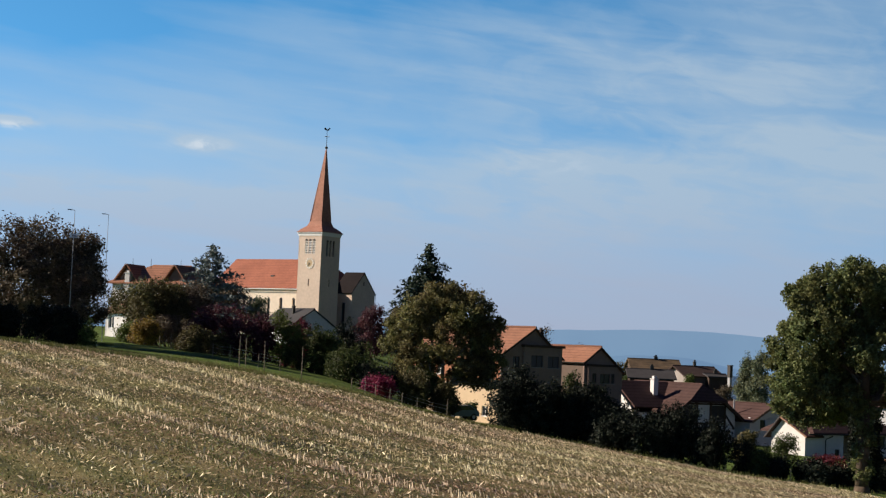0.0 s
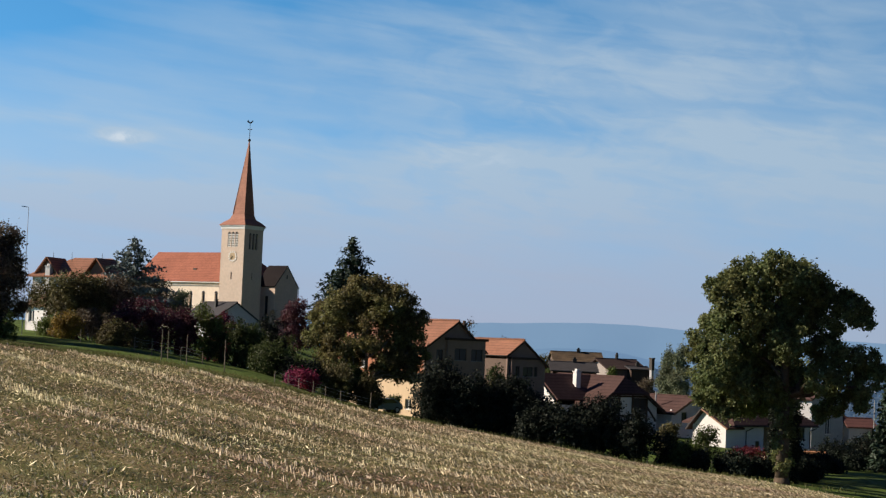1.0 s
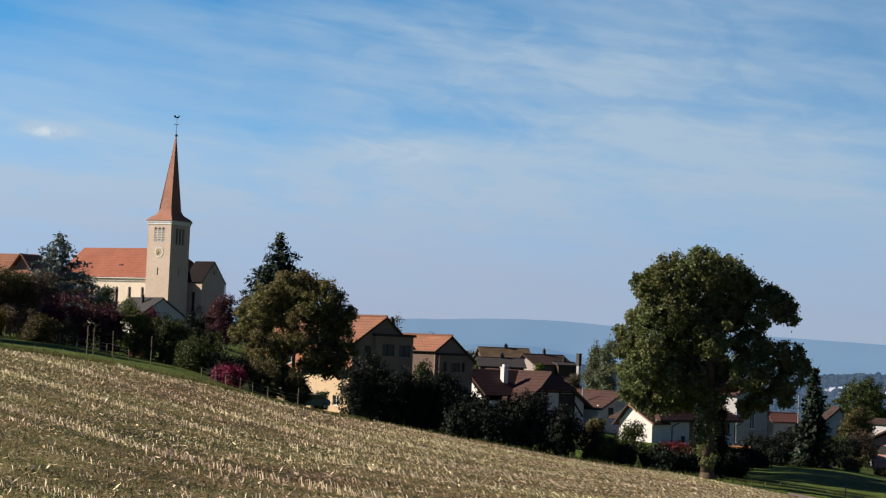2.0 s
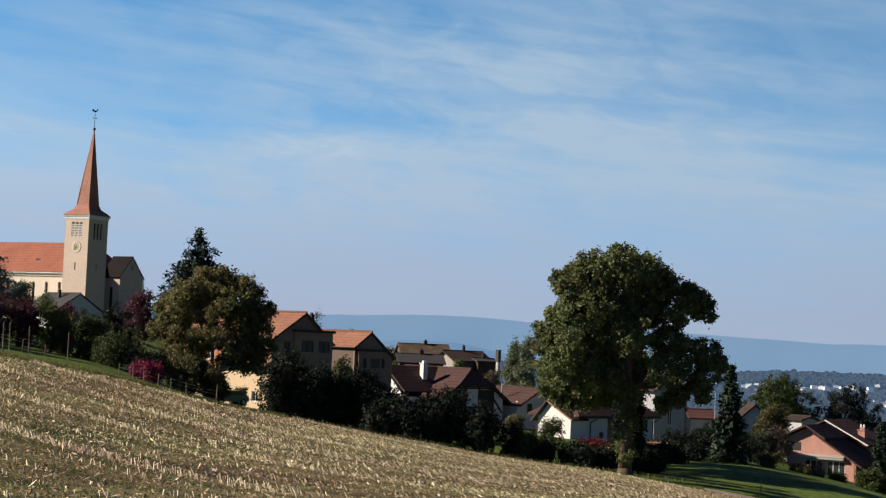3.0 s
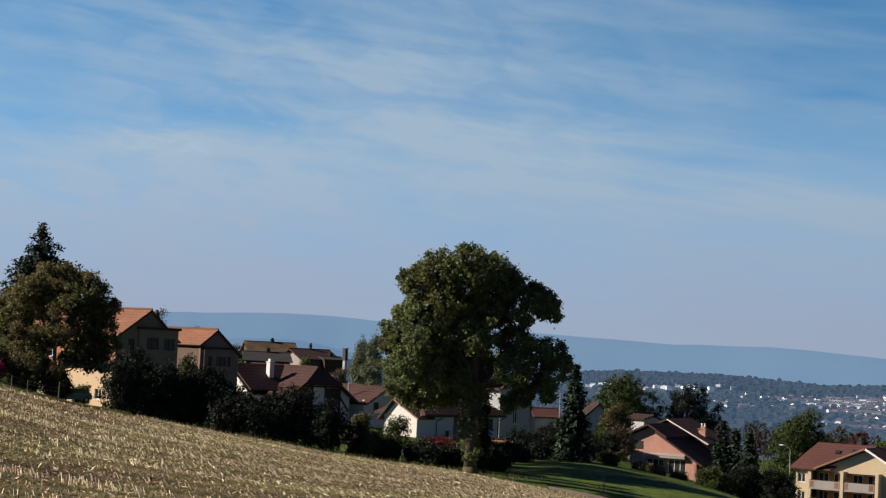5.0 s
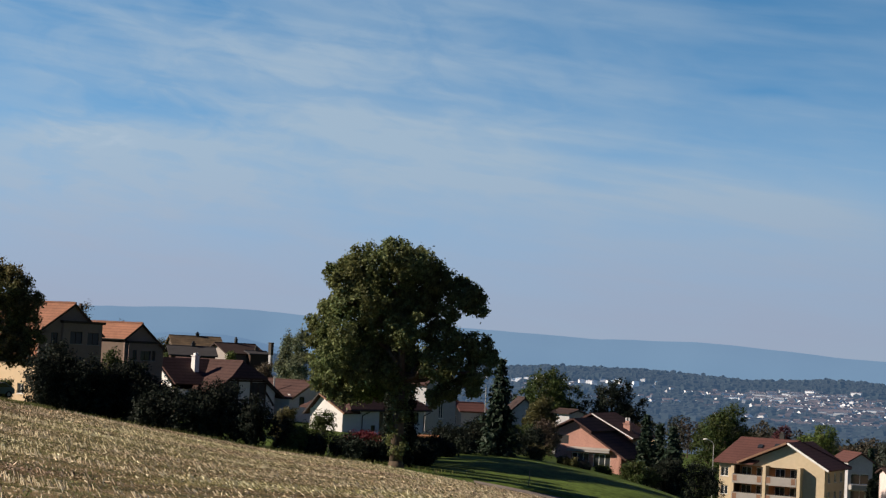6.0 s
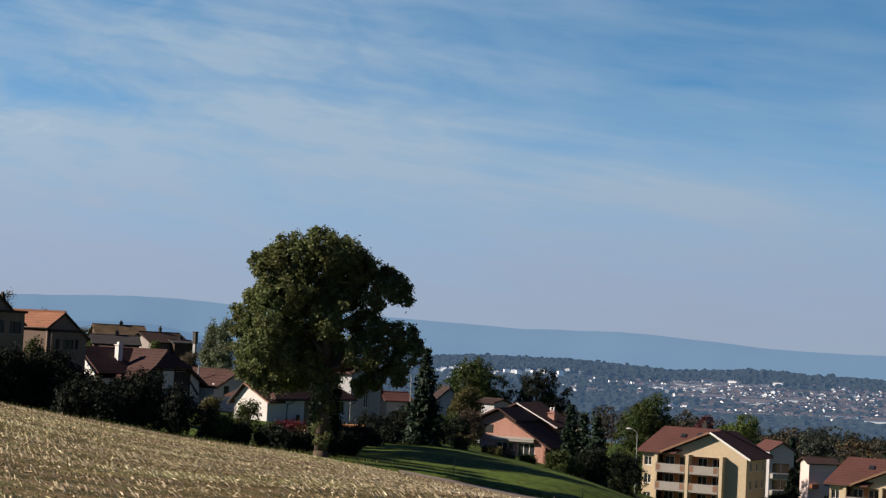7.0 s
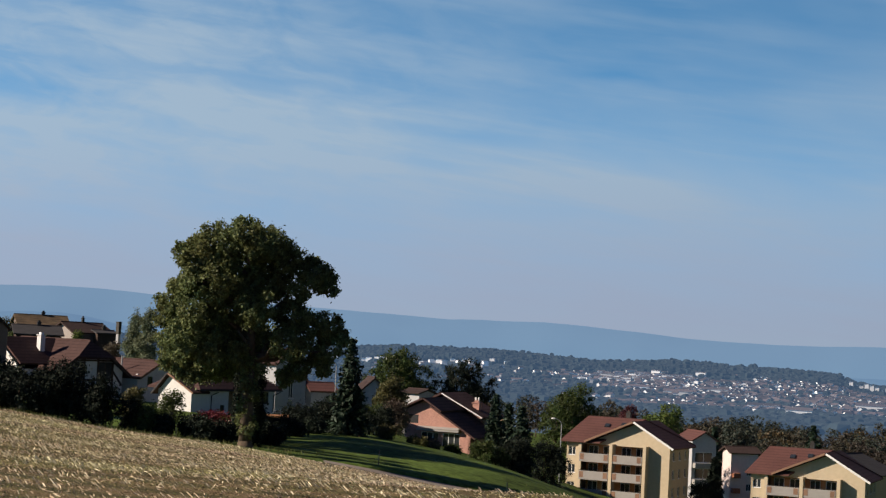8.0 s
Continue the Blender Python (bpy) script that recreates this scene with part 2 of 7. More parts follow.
    if through_light:
        tr = n.new("ShaderNodeBsdfTranslucent")
        l.new(hsv.outputs[0], tr.inputs["Color"])
        mix = n.new("ShaderNodeMixShader"); mix.inputs[0].default_value = through_light
        l.new(last, mix.inputs[1]); l.new(tr.outputs[0], mix.inputs[2])
        last = mix.outputs[0]
        l.new(last, out.inputs[0])
    # glow: distance haze put in as emission
    if glow:
        b.inputs["Emission Color"].default_value = (*glow, 1)
        b.inputs["Emission Strength"].default_value = 1.0
    return m


def leaf(name, colour, island=0.45, light=0.25, spec=0.2):
    return material(name, colour, rough=0.6, vary=0.25, scale=1.2, coarse=0.35, bump=0, island=island, through_light=light, spec=spec)


M_FIELD = material("field_soil", (0.110, 0.092, 0.042), 0.95, 0.85, 15.0, 0.15, 1.0, spec=0.1)
nt_f = M_FIELD.node_tree
hsv_f = next(n for n in nt_f.nodes if n.bl_idname == "ShaderNodeHueSaturation")
geo_f = nt_f.nodes.new("ShaderNodeNewGeometry")
dot_f = nt_f.nodes.new("ShaderNodeVectorMath"); dot_f.operation = "DOT_PRODUCT"
dot_f.inputs[1].default_value = (-math.cos(radians(154)), math.sin(radians(154)), 0)
nt_f.links.new(geo_f.outputs["Position"], dot_f.inputs[0])
sin_f = nt_f.nodes.new("ShaderNodeMath"); sin_f.operation = "MULTIPLY_ADD"
sin_f.inputs[1].default_value, sin_f.inputs[2].default_value = 2 * math.pi / 2.583, 1.4
nt_f.links.new(dot_f.outputs["Value"], sin_f.inputs[0])
wave_f = nt_f.nodes.new("ShaderNodeMath"); wave_f.operation = "SINE"
nt_f.links.new(sin_f.outputs[0], wave_f.inputs[0])
map_f = nt_f.nodes.new("ShaderNodeMapRange")
map_f.inputs[1].default_value, map_f.inputs[2].default_value, map_f.inputs[3].default_value, map_f.inputs[4].default_value = -1.0, 0.2, 0.33, 0.69
nt_f.links.new(wave_f.outputs[0], map_f.inputs[0])
old_f = hsv_f.inputs["Value"].links[0].from_socket
mul_f = nt_f.nodes.new("ShaderNodeMath"); mul_f.operation = "MULTIPLY"
nt_f.links.new(old_f, mul_f.inputs[0])
nt_f.links.new(map_f.outputs[0], mul_f.inputs[1])
two_f = nt_f.nodes.new("ShaderNodeMath"); two_f.operation = "MULTIPLY"; two_f.inputs[1].default_value = 1.75
nt_f.links.new(mul_f.outputs[0], two_f.inputs[0])
nt_f.links.new(two_f.outputs[0], hsv_f.inputs["Value"])
hue_f = nt_f.nodes.new("ShaderNodeMapRange")
hue_f.inputs[1].default_value, hue_f.inputs[2].default_value, hue_f.inputs[3].default_value, hue_f.inputs[4].default_value = -1.0, 1.0, 0.535, 0.49
nt_f.links.new(wave_f.outputs[0], hue_f.inputs[0])
sep_f = nt_f.nodes.new("ShaderNodeSeparateXYZ")
nt_f.links.new(geo_f.outputs["Position"], sep_f.inputs[0])
bare_f = nt_f.nodes.new("ShaderNodeMapRange")      # greener on the left of the field, bare brown soil on its right
bare_f.inputs[1].default_value, bare_f.inputs[2].default_value, bare_f.inputs[3].default_value, bare_f.inputs[4].default_value = -8.0, 9.0, 0.006, -0.026
nt_f.links.new(sep_f.outputs[0], bare_f.inputs[0])
add_f = nt_f.nodes.new("ShaderNodeMath"); add_f.operation = "ADD"
nt_f.links.new(hue_f.outputs[0], add_f.inputs[0]); nt_f.links.new(bare_f.outputs[0], add_f.inputs[1])
nt_f.links.new(add_f.outputs[0], hsv_f.inputs["Hue"])
M_CLOD = material("soil_clod", (0.135, 0.115, 0.056), 0.95, 0.5, 6.0, 0.1, 0, island=0.6, spec=0.1)
M_STALK = material("maize_stalk", (0.71, 0.615, 0.41), 0.8, 0.2, 2.0, 0.1, 0, island=0.4)
M_HUSK = material("maize_husk", (0.535, 0.44, 0.275), 0.85, 0.2, 2.0, 0.1, 0, island=0.55, through_light=0.3)
M_WEED = leaf("field_weed", (0.13, 0.145, 0.05))
M_GRASS = material("meadow_grass", (0.082, 0.120, 0.027), 0.95, 0.65, 1.6, 0.10, 0.6, spec=0.05)
M_VERGE = leaf("verge_grass", (0.12, 0.13, 0.04))
M_PATH = material("gravel_path", (0.24, 0.20, 0.165), 0.95, 0.25, 3.0, 0.3, 0.4)
# The far land glows faintly blue in place of haze.
M_LAND = material("valley_land_haze_glow", (0.018, 0.028, 0.026), 0.95, 0.5, 0.02, 0.004, 0, glow=(0.027, 0.051, 0.092))
M_BARK = material("bark", (0.085, 0.062, 0.042), 0.95, 0.4, 4.0, 0.8, 0.8)
M_BARK_GREY = material("grey_bark", (0.16, 0.145, 0.12), 0.95, 0.4, 4.0, 0.8, 0.8)
L_OAK = leaf("oak_leaf", (0.118, 0.138, 0.052), 0.5, 0.36)
L_BROWN = leaf("autumn_leaf", (0.084, 0.078, 0.030))
L_RUST = leaf("rusty_leaf", (0.100, 0.080, 0.054))
# Near-black: evergreen tone darkened further to put in the hedges' shaded fronts.
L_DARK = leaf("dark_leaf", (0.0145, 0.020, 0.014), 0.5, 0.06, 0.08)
L_MID = leaf("green_leaf", (0.045, 0.065, 0.018))
L_LIGHT = leaf("light_green_leaf", (0.085, 0.12, 0.03))
L_YELLOW = leaf("yellow_leaf", (0.19, 0.14, 0.025))
L_WINE = leaf("wine_red_leaf", (0.082, 0.029, 0.034))
L_RED = leaf("red_leaf", (0.115, 0.022, 0.027))
L_LIME = leaf("lime_leaf", (0.132, 0.122, 0.047), 0.6, 0.35)
L_MAGENTA = leaf("magenta_leaf", (0.17, 0.02, 0.048))
L_WILLOW = leaf("willow_leaf", (0.120, 0.142, 0.082))
L_SPRUCE = leaf("spruce_needle", (0.020, 0.036, 0.022), 0.4, 0.08)
L_CEDAR = leaf("blue_cedar_needle", (0.105, 0.132, 0.128), 0.4, 0.08)
M_OCHRE = material("ochre_render", (0.53, 0.425, 0.345), 0.92, 0.10, 2.0, 0.25, 0.1)
M_CHALK = material("pale_render", (0.66, 0.565, 0.46), 0.92, 0.08, 2.0, 0.25, 0.1)
M_WHITE = material("white_render", (0.61, 0.60, 0.59), 0.9, 0.07, 2.0, 0.25, 0.08)
M_GREYWALL = material("grey_render", (0.36, 0.36, 0.37), 0.92, 0.1, 2.0, 0.25, 0.1)
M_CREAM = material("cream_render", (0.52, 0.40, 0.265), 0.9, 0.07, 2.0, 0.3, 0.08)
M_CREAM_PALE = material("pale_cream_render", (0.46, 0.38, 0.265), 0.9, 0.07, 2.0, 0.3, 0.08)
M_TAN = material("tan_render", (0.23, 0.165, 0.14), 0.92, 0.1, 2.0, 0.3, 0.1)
M_DARKWALL = material("dark_brown_wall", (0.12, 0.088, 0.072), 0.92, 0.1, 2.0, 0.3, 0.1)
M_PALEPINK = material("pale_pink_render", (0.60, 0.50, 0.48), 0.9, 0.08, 2.0, 0.3, 0.08)
M_TAN_PALE = material("pale_tan_render", (0.27, 0.24, 0.225), 0.92, 0.1, 2.0, 0.3, 0.1)
M_PINK = material("salmon_brick", (0.37, 0.20, 0.16), 0.9, 0.16, 3.0, 0.4, 0.3, rows=0.08)
M_BRICK = material("orange_brick", (0.30, 0.128, 0.072), 0.9, 0.18, 3.0, 0.4, 0.3, rows=0.08)
M_TILE_RED = material("red_roof_tile", (0.27, 0.095, 0.057), 0.85, 0.2, 2.5, 0.3, 0.15, rows=0.36)
M_TILE_ORANGE = material("orange_roof_tile", (0.235, 0.108, 0.066), 0.85, 0.2, 2.5, 0.3, 0.15, rows=0.36)
M_TILE_BROWN = material("brown_roof_tile", (0.068, 0.040, 0.036), 0.9, 0.2, 2.5, 0.3, 0.15, rows=0.36, spec=0.12)
M_TILE_DARK = material("dark_roof_tile", (0.050, 0.034, 0.031), 0.9, 0.2, 2.5, 0.3, 0.15, rows=0.24, spec=0.12)
# Tile blackened to paint in the tower's shadow on the choir roof.
M_TILE_SHADED = material("shaded_roof_tile", (0.019, 0.016, 0.017), 0.95, 0.2, 2.5, 0.3, 0.15, rows=0.24, spec=0.05)
M_TILE_RUST = material("rust_roof_tile", (0.088, 0.037, 0.031), 0.8, 0.15, 2.5, 0.3, 0.15, rows=0.36)
M_SLATE = material("slate_roof", (0.05, 0.048, 0.05), 0.85, 0.15, 2.5, 0.3, 0.15, rows=0.2, spec=0.12)
M_SPIRE = material("spire_shingle", (0.29, 0.135, 0.092), 0.8, 0.2, 2.5, 0.4, 0.15, rows=0.25)
M_WOOD = material("dark_timber", (0.045, 0.028, 0.02), 0.8, 0.3, 4.0, 0.6, 0.3)
M_WOOD_LIGHT = material("weathered_wood", (0.19, 0.155, 0.115), 0.85, 0.3, 4.0, 0.6, 0.3)
M_TRIM = material("white_trim", (0.68, 0.67, 0.65), 0.6, 0.05, 2.0, 0.3, 0.05)
M_WOOD_WARM = material("warm_larch_board", (0.20, 0.115, 0.075), 0.8, 0.25, 4.0, 0.6, 0.2)
M_DECK = material("larch_deck_board", (0.36, 0.17, 0.075), 0.8, 0.3, 4.0, 0.6, 0.2)
M_TILE_MOSSY = material("mossy_roof_tile", (0.088, 0.060, 0.034), 0.9, 0.5, 0.9, 0.4, 0.15, rows=0.36)
M_TILE_OLD = material("old_mottled_tile", (0.15, 0.080, 0.046), 0.85, 0.5, 1.2, 0.4, 0.15, rows=0.36)
M_METAL = material("galvanised_metal", (0.45, 0.45, 0.45), 0.45, 0.1, 2.0, 0.3, 0.05, metal=0.8)
M_COPPER = material("dark_copper", (0.05, 0.045, 0.04), 0.5, 0.15, 2.0, 0.3, 0.05, metal=0.5)
# Near-black plates and the tower's core stand in for unlit openings.
M_DARK = material("dark_opening", (0.02, 0.02, 0.022), 0.7, 0.2, 2.0, 0.3, 0)
M_GLASS = material("window_glass", (0.025, 0.03, 0.035), 0.06, 0.1, 0.5, 0.2, 0, spec=0.45)
M_SHUTTER = material("dark_shutter", (0.030, 0.027, 0.028), 0.7, 0.2, 4.0, 0.5, 0.1)
M_BALCONY = material("balcony_panel", (0.27, 0.255, 0.24), 0.8, 0.08, 2.0, 0.3, 0.05)
M_ORANGE = material("orange_render", (0.42, 0.23, 0.11), 0.9, 0.1, 2.0, 0.3, 0.1)
M_SOLAR = material("solar_panel", (0.03, 0.045, 0.08), 0.15, 0.1, 1.0, 0.3, 0, spec=0.8)
M_CLOCK = material("clock_face", (0.40, 0.30, 0.18), 0.7, 0.05, 2.0, 0.3, 0)
M_CAR = material("car_paint", (0.10, 0.16, 0.19), 0.25, 0.05, 1.0, 0.3, 0, spec=0.6)
M_TYRE = material("tyre_rubber", (0.02, 0.02, 0.02), 0.8, 0.1, 4.0, 0.3, 0)


# ================= land =================
B_NODES = (-75, -14, -7, -3, 0.5, 6, 9.5, 13, 17, 21, 25, 30, 75)
EDGE_ANGLE = (0.5, -0.10, -0.70, -1.29, -2.08, -2.84, -3.36, -3.66, -4.25, -4.88, -5.5, -6.2, -8.0)
EDGE_DIST = (135, 135, 132, 130, 128, 127, 126, 125, 125.5, 126, 127, 128, 130)
Z150 = (1.5, 0.1, -1.0, -2.6, -5.5, -7.2, -8.3, -8.9, -8.9, -9.8, -12.8, -15.5, -22)
Z230 = (3.0, 1.5, 0.3, -2.5, -8.2, -8.6, -9.3, -10.0, -11.2, -14.9, -20.5, -23.0, -30)
Z350 = (3.0, 3.0, 2.6, 1.8, -2.0, -9.0, -11.0, -13.0, -16.0, -20.0, -26.0, -28.0, -34)
Z700 = (-12, -12, -12, -12, -16, -24, -26, -28, -30, -33, -36, -38, -40)
FAR_R = (1200, 1800, 2400, 2900, 3250, 3600, 4200)
FAR_Z = (-46, -54, -51, -40, -30, -60, -70)
RIDGE_B = (9, 17, 18.1, 19.2, 21.4, 23.6, 24.6, 25.9, 27.15, 28.9, 30.7, 32.1, 32.7, 33.5, 45)
RIDGE_UP = (5, 6.7, 12.4, 11.2, 12.4, 5, 2.1, 5, 10.7, 5.6, 3.8, -0.5, -12, -18, -18)


def edge_dist(b):
    return float(np.interp(b, B_NODES, EDGE_DIST))


def ground_z(x, y):
    b = math.degrees(math.atan2(x, y))
    r = math.hypot(x, y)
    def node(values):
        return (float(np.interp(b - 0.9, B_NODES, values)) + float(np.interp(b, B_NODES, values)) * 2 + float(np.interp(b + 0.9, B_NODES, values))) / 4
    d = edge_dist(b)
    ze = d * math.tan(radians(node(EDGE_ANGLE)))
    if r <= d:
        z = float(np.interp(r, (0, 20, 48, 0.6 * d, d), (-1.7, -2.9, -4.0, -4.0 + (ze + 4.0) * ((0.6 * d - 48) / (d - 48)) - 0.12, ze)))
    else:
        z = float(np.interp(r, (d, max(150, d + 12), 230, 350, 700, *FAR_R), (ze, node(Z150), node(Z230), node(Z350), node(Z700), *FAR_Z)))
    z += float(np.interp(b, RIDGE_B, RIDGE_UP) * np.interp(r, (2300, 2900, 3600, 4200), (0, 1, 1, 0)))
    if abs(b) > 75:
        z = -1.7 - 0.01 * r
    return z


def on_ground(bearing, dist, sink=0.05):
    p = at(bearing, 0, dist)
    p.z = ground_z(p.x, p.y) - sink
    return p


def build_ground():
    bears = np.concatenate([np.linspace(-180, -40, 36, endpoint=False), np.linspace(-40, -16, 16, endpoint=False), np.linspace(-16, 36, 131), np.linspace(36, 180, 37)[1:-1]])
    near = [0.06, 0.15, 0.25, 0.30, 0.33, 0.345, 0.355, 0.365, 0.375, 0.385, 0.4, 0.42, 0.46, 0.52, 0.58, 0.64, 0.7, 0.76, 0.82, 0.88, 0.93, 0.97, 1.0]
    beyond = [2.0, 6.0, 12.0, 20.0, 32.0, 48.0, 70.0, 95.0, 125.0, 160.0, 220.0, 300.0, 420.0, 580.0, 800.0, 1080.0, 1400.0, 1800.0, 2300.0, 2800.0, 3120.0, 3480.0, 4100.0]
    verts, rings = [(0, 0, -1.7)], []
    for k in range(len(near) + len(beyond)):
        ring = []
        for b in bears:
            d = edge_dist(b)
            r = near[k] * d if k < len(near) else d + beyond[k - len(near)]
            x, y = r * math.sin(radians(b)), r * math.cos(radians(b))
            z = ground_z(x, y)
            if 30 < r < 1000:
                k_ = 0.2 if r < edge_dist(b) + 4 else 1.0
                z += k_ * 0.10 * noise.noise(Vector((x * 0.12, y * 0.12, 0))) + k_ * 0.05 * noise.noise(Vector((x * 0.5, y * 0.5, 3)))
            ring.append(len(verts))
            verts.append((x, y, z))
        rings.append(ring)
    faces, slots = [], []
    n = len(bears)
    for j in range(n):
        faces.append((0, rings[0][(j + 1) % n], rings[0][j])); slots.append(0)
    for k in range(len(rings) - 1):
        for j in range(n):
            i = (j + 1) % n
            faces.append((rings[k][j], rings[k][i], rings[k + 1][i], rings[k + 1][j]))
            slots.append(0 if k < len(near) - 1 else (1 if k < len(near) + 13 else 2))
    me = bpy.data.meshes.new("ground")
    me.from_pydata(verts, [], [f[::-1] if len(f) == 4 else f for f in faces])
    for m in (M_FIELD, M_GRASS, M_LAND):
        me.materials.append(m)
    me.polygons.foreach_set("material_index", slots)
    me.polygons.foreach_set("use_smooth", [True] * len(faces))
    me.update()
    bm = bmesh.new(); bm.from_mesh(me)
    bmesh.ops.recalc_face_normals(bm, faces=bm.faces)
    bm.to_mesh(me); bm.free()
    tagged(new("ground", me), "harvested maize field falling to green meadow and valley", "ground", kind="structure")


build_ground()


def strip(name, label, m, b0, b1, r0, r1, lift, steps=60):
    """A narrow band of ground between two distances past the field's edge."""
    verts, faces = [], []
    for i in range(steps + 1):
        b = b0 + (b1 - b0) * i / steps
        for k, r in enumerate((r0, (r0 + r1) / 2, r1)):
            d = edge_dist(b) + r
            x, y = d * math.sin(radians(b)), d * math.cos(radians(b))
            verts.append((x, y, ground_z(x, y) + lift))
        if i:
            a = 3 * (i - 1)
            faces += [(a, a + 3, a + 4, a + 1), (a + 1, a + 4, a + 5, a + 2)]
    me = bpy.data.meshes.new(name)
    me.from_pydata(verts, [], faces)
    me.materials.append(m)
    return tagged(new(name, me), label, name.split("_")[-1], kind="structure")


strip("gravel_path", "pale gravel path along the edge of the stubble field", M_PATH, 16.0, 40.0, 0.1, 2.3, 0.06)


def bank():
    """A low grass bank between the path and the lawn."""
    rng = random.Random(9)
    verts, faces, n = [], [], 240
    for i in range(n + 1):
        b = 15.0 + 25.0 * i / n
        rise = min(1.0, i / 25) * (1 + rng.uniform(-0.08, 0.08))
        for r, up in ((2.2, -0.1), (2.45, 0.14), (2.7, 0.24), (3.6, 0.28), (5.5, 0.15), (9.0, -0.06)):
            d = edge_dist(b) + r + rng.uniform(-0.08, 0.08)
            x, y = d * math.sin(radians(b)), d * math.cos(radians(b))
            verts.append((x, y, ground_z(x, y) + up * rise))
        if i:
            for k in range(5):
                a = 6 * (i - 1) + k
                faces.append((a, a + 6, a + 7, a + 1))
    me = bpy.data.meshes.new("grass_bank")
    me.from_pydata(verts, [], faces)
    me.polygons.foreach_set("use_smooth", [True] * len(faces))
    me.materials.append(M_GRASS)
    tagged(new("grass_bank", me), "low green grass bank beside the gravel path", "bank", kind="structure")


bank()


# ================= far hills =================
def profile(name, label, m, nodes, dist, foot_dist, foot_z, rough_h, seed, b0=-60, b1=80, steps=420):
    bs = np.linspace(b0, b1, steps)
    verts, faces = [], []
    for i, b in enumerate(bs):
        e = float(np.interp(b, nodes[0], nodes[1])) + float(np.interp(b + 0.5, nodes[0], nodes[1])) + float(np.interp(b - 0.5, nodes[0], nodes[1]))
        top = dist * math.tan(radians(e / 3)) + rough_h * noise.noise(Vector((b * 0.9, seed, 0))) + 0.4 * rough_h * noise.noise(Vector((b * 4.0, seed, 5)))
        for r, f in ((foot_dist, 0.0), ((foot_dist + dist) / 2, 0.45 + 0.1 * noise.noise(Vector((b * 0.5, seed, 9)))), (dist, 1.0), (dist * 1.04, 0.6)):
            verts.append((r * math.sin(radians(b)), r * math.cos(radians(b)), foot_z + (top - foot_z) * f))
        if i:
            for k in range(3):
                a = 4 * (i - 1) + k
                faces.append((a, a + 4, a + 5, a + 1))
    me = bpy.data.meshes.new(name)
    me.from_pydata(verts, [], faces)
    me.polygons.foreach_set("use_smooth", [True] * len(faces))
    me.materials.append(m)
    return tagged(new(name, me), label, "hills", kind="structure")


# Blue emission paints the distance haze onto both ranges.
M_HILL = material("far_hill_haze_glow", (0.03, 0.05, 0.06), 1.0, 0.15, 0.004, 0.001, 0, glow=(0.098, 0.174, 0.284))
M_HILL_LOW = material("low_hill_haze_glow", (0.03, 0.05, 0.05), 1.0, 0.3, 0.01, 0.003, 0, glow=(0.068, 0.137, 0.251))
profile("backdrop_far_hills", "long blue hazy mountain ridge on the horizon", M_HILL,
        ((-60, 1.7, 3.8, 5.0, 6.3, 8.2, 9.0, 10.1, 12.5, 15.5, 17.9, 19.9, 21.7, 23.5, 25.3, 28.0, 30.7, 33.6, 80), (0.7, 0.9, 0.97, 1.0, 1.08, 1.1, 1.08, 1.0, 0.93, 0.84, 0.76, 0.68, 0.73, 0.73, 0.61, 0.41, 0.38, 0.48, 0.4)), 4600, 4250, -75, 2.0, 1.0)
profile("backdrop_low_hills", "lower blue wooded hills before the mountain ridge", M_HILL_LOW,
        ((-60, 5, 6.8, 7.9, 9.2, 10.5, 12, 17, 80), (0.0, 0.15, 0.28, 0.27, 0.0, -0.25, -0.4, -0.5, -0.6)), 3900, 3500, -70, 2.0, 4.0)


# ================= plants =================
def unit(v):
    return v / np.maximum(np.linalg.norm(v, axis=1, keepdims=True), 1e-6)


def leaf_cards(rng, centres, outward, size, spread, per, flat=0.5, long=1.5):
    """Small leaf sprays round cluster centres, as pointed cards that mostly face outward and up."""
    c = np.repeat(centres, per, axis=0)
    o = np.repeat(outward, per, axis=0)
    n = len(c)
    c = c + rng.normal(0, 1, (n, 3)) * np.asarray(spread)
    nrm = unit(o * flat + rng.normal(0, 0.6, (n, 3)) + np.array([0, 0, 0.35]))
    s = unit(np.cross(nrm, rng.normal(0, 1, (n, 3))))
    t = np.cross(nrm, s)
    w = size * rng.uniform(0.6, 1.35, (n, 1))
    q = np.stack([c - s * w * 0.5 * long, c + t * w * 0.42 - s * w * 0.05, c + s * w * 0.5 * long, c - t * w * 0.42 + s * w * 0.05], axis=1)
    return q.reshape(-1, 3), np.arange(4 * n).reshape(-1, 4)


def lobes_mesh(rng, lobes, clusters, per, size, spread, m, skin=0.72, name="crown"):
    """Leaves on the skins of overlapping lobes (x, y, z, half width, half height)."""
    areas = np.array([l[3] ** 2 + l[3] * l[4] for l in lobes])
    counts = np.maximum(9, (clusters * areas / areas.sum()).astype(int))
    cs, os_ = [], []
    for (x, y, z, rw, rh), k in zip(lobes, counts):
        u = unit(rng.normal(0, 1, (k, 3)))
        r = rng.uniform(skin, 1.05, (k, 1)) * (1 + 0.12 * np.sin(u[:, :1] * 7 + x) * np.cos(u[:, 2:] * 6 + y))
        cs.append(np.array([x, y, z]) + u * r * np.array([rw, rw, rh]))
        os_.append(u)
    v, f = leaf_cards(rng, np.concatenate(cs), np.concatenate(os_), size, spread, per)
    return array_mesh(name, v, f, m)


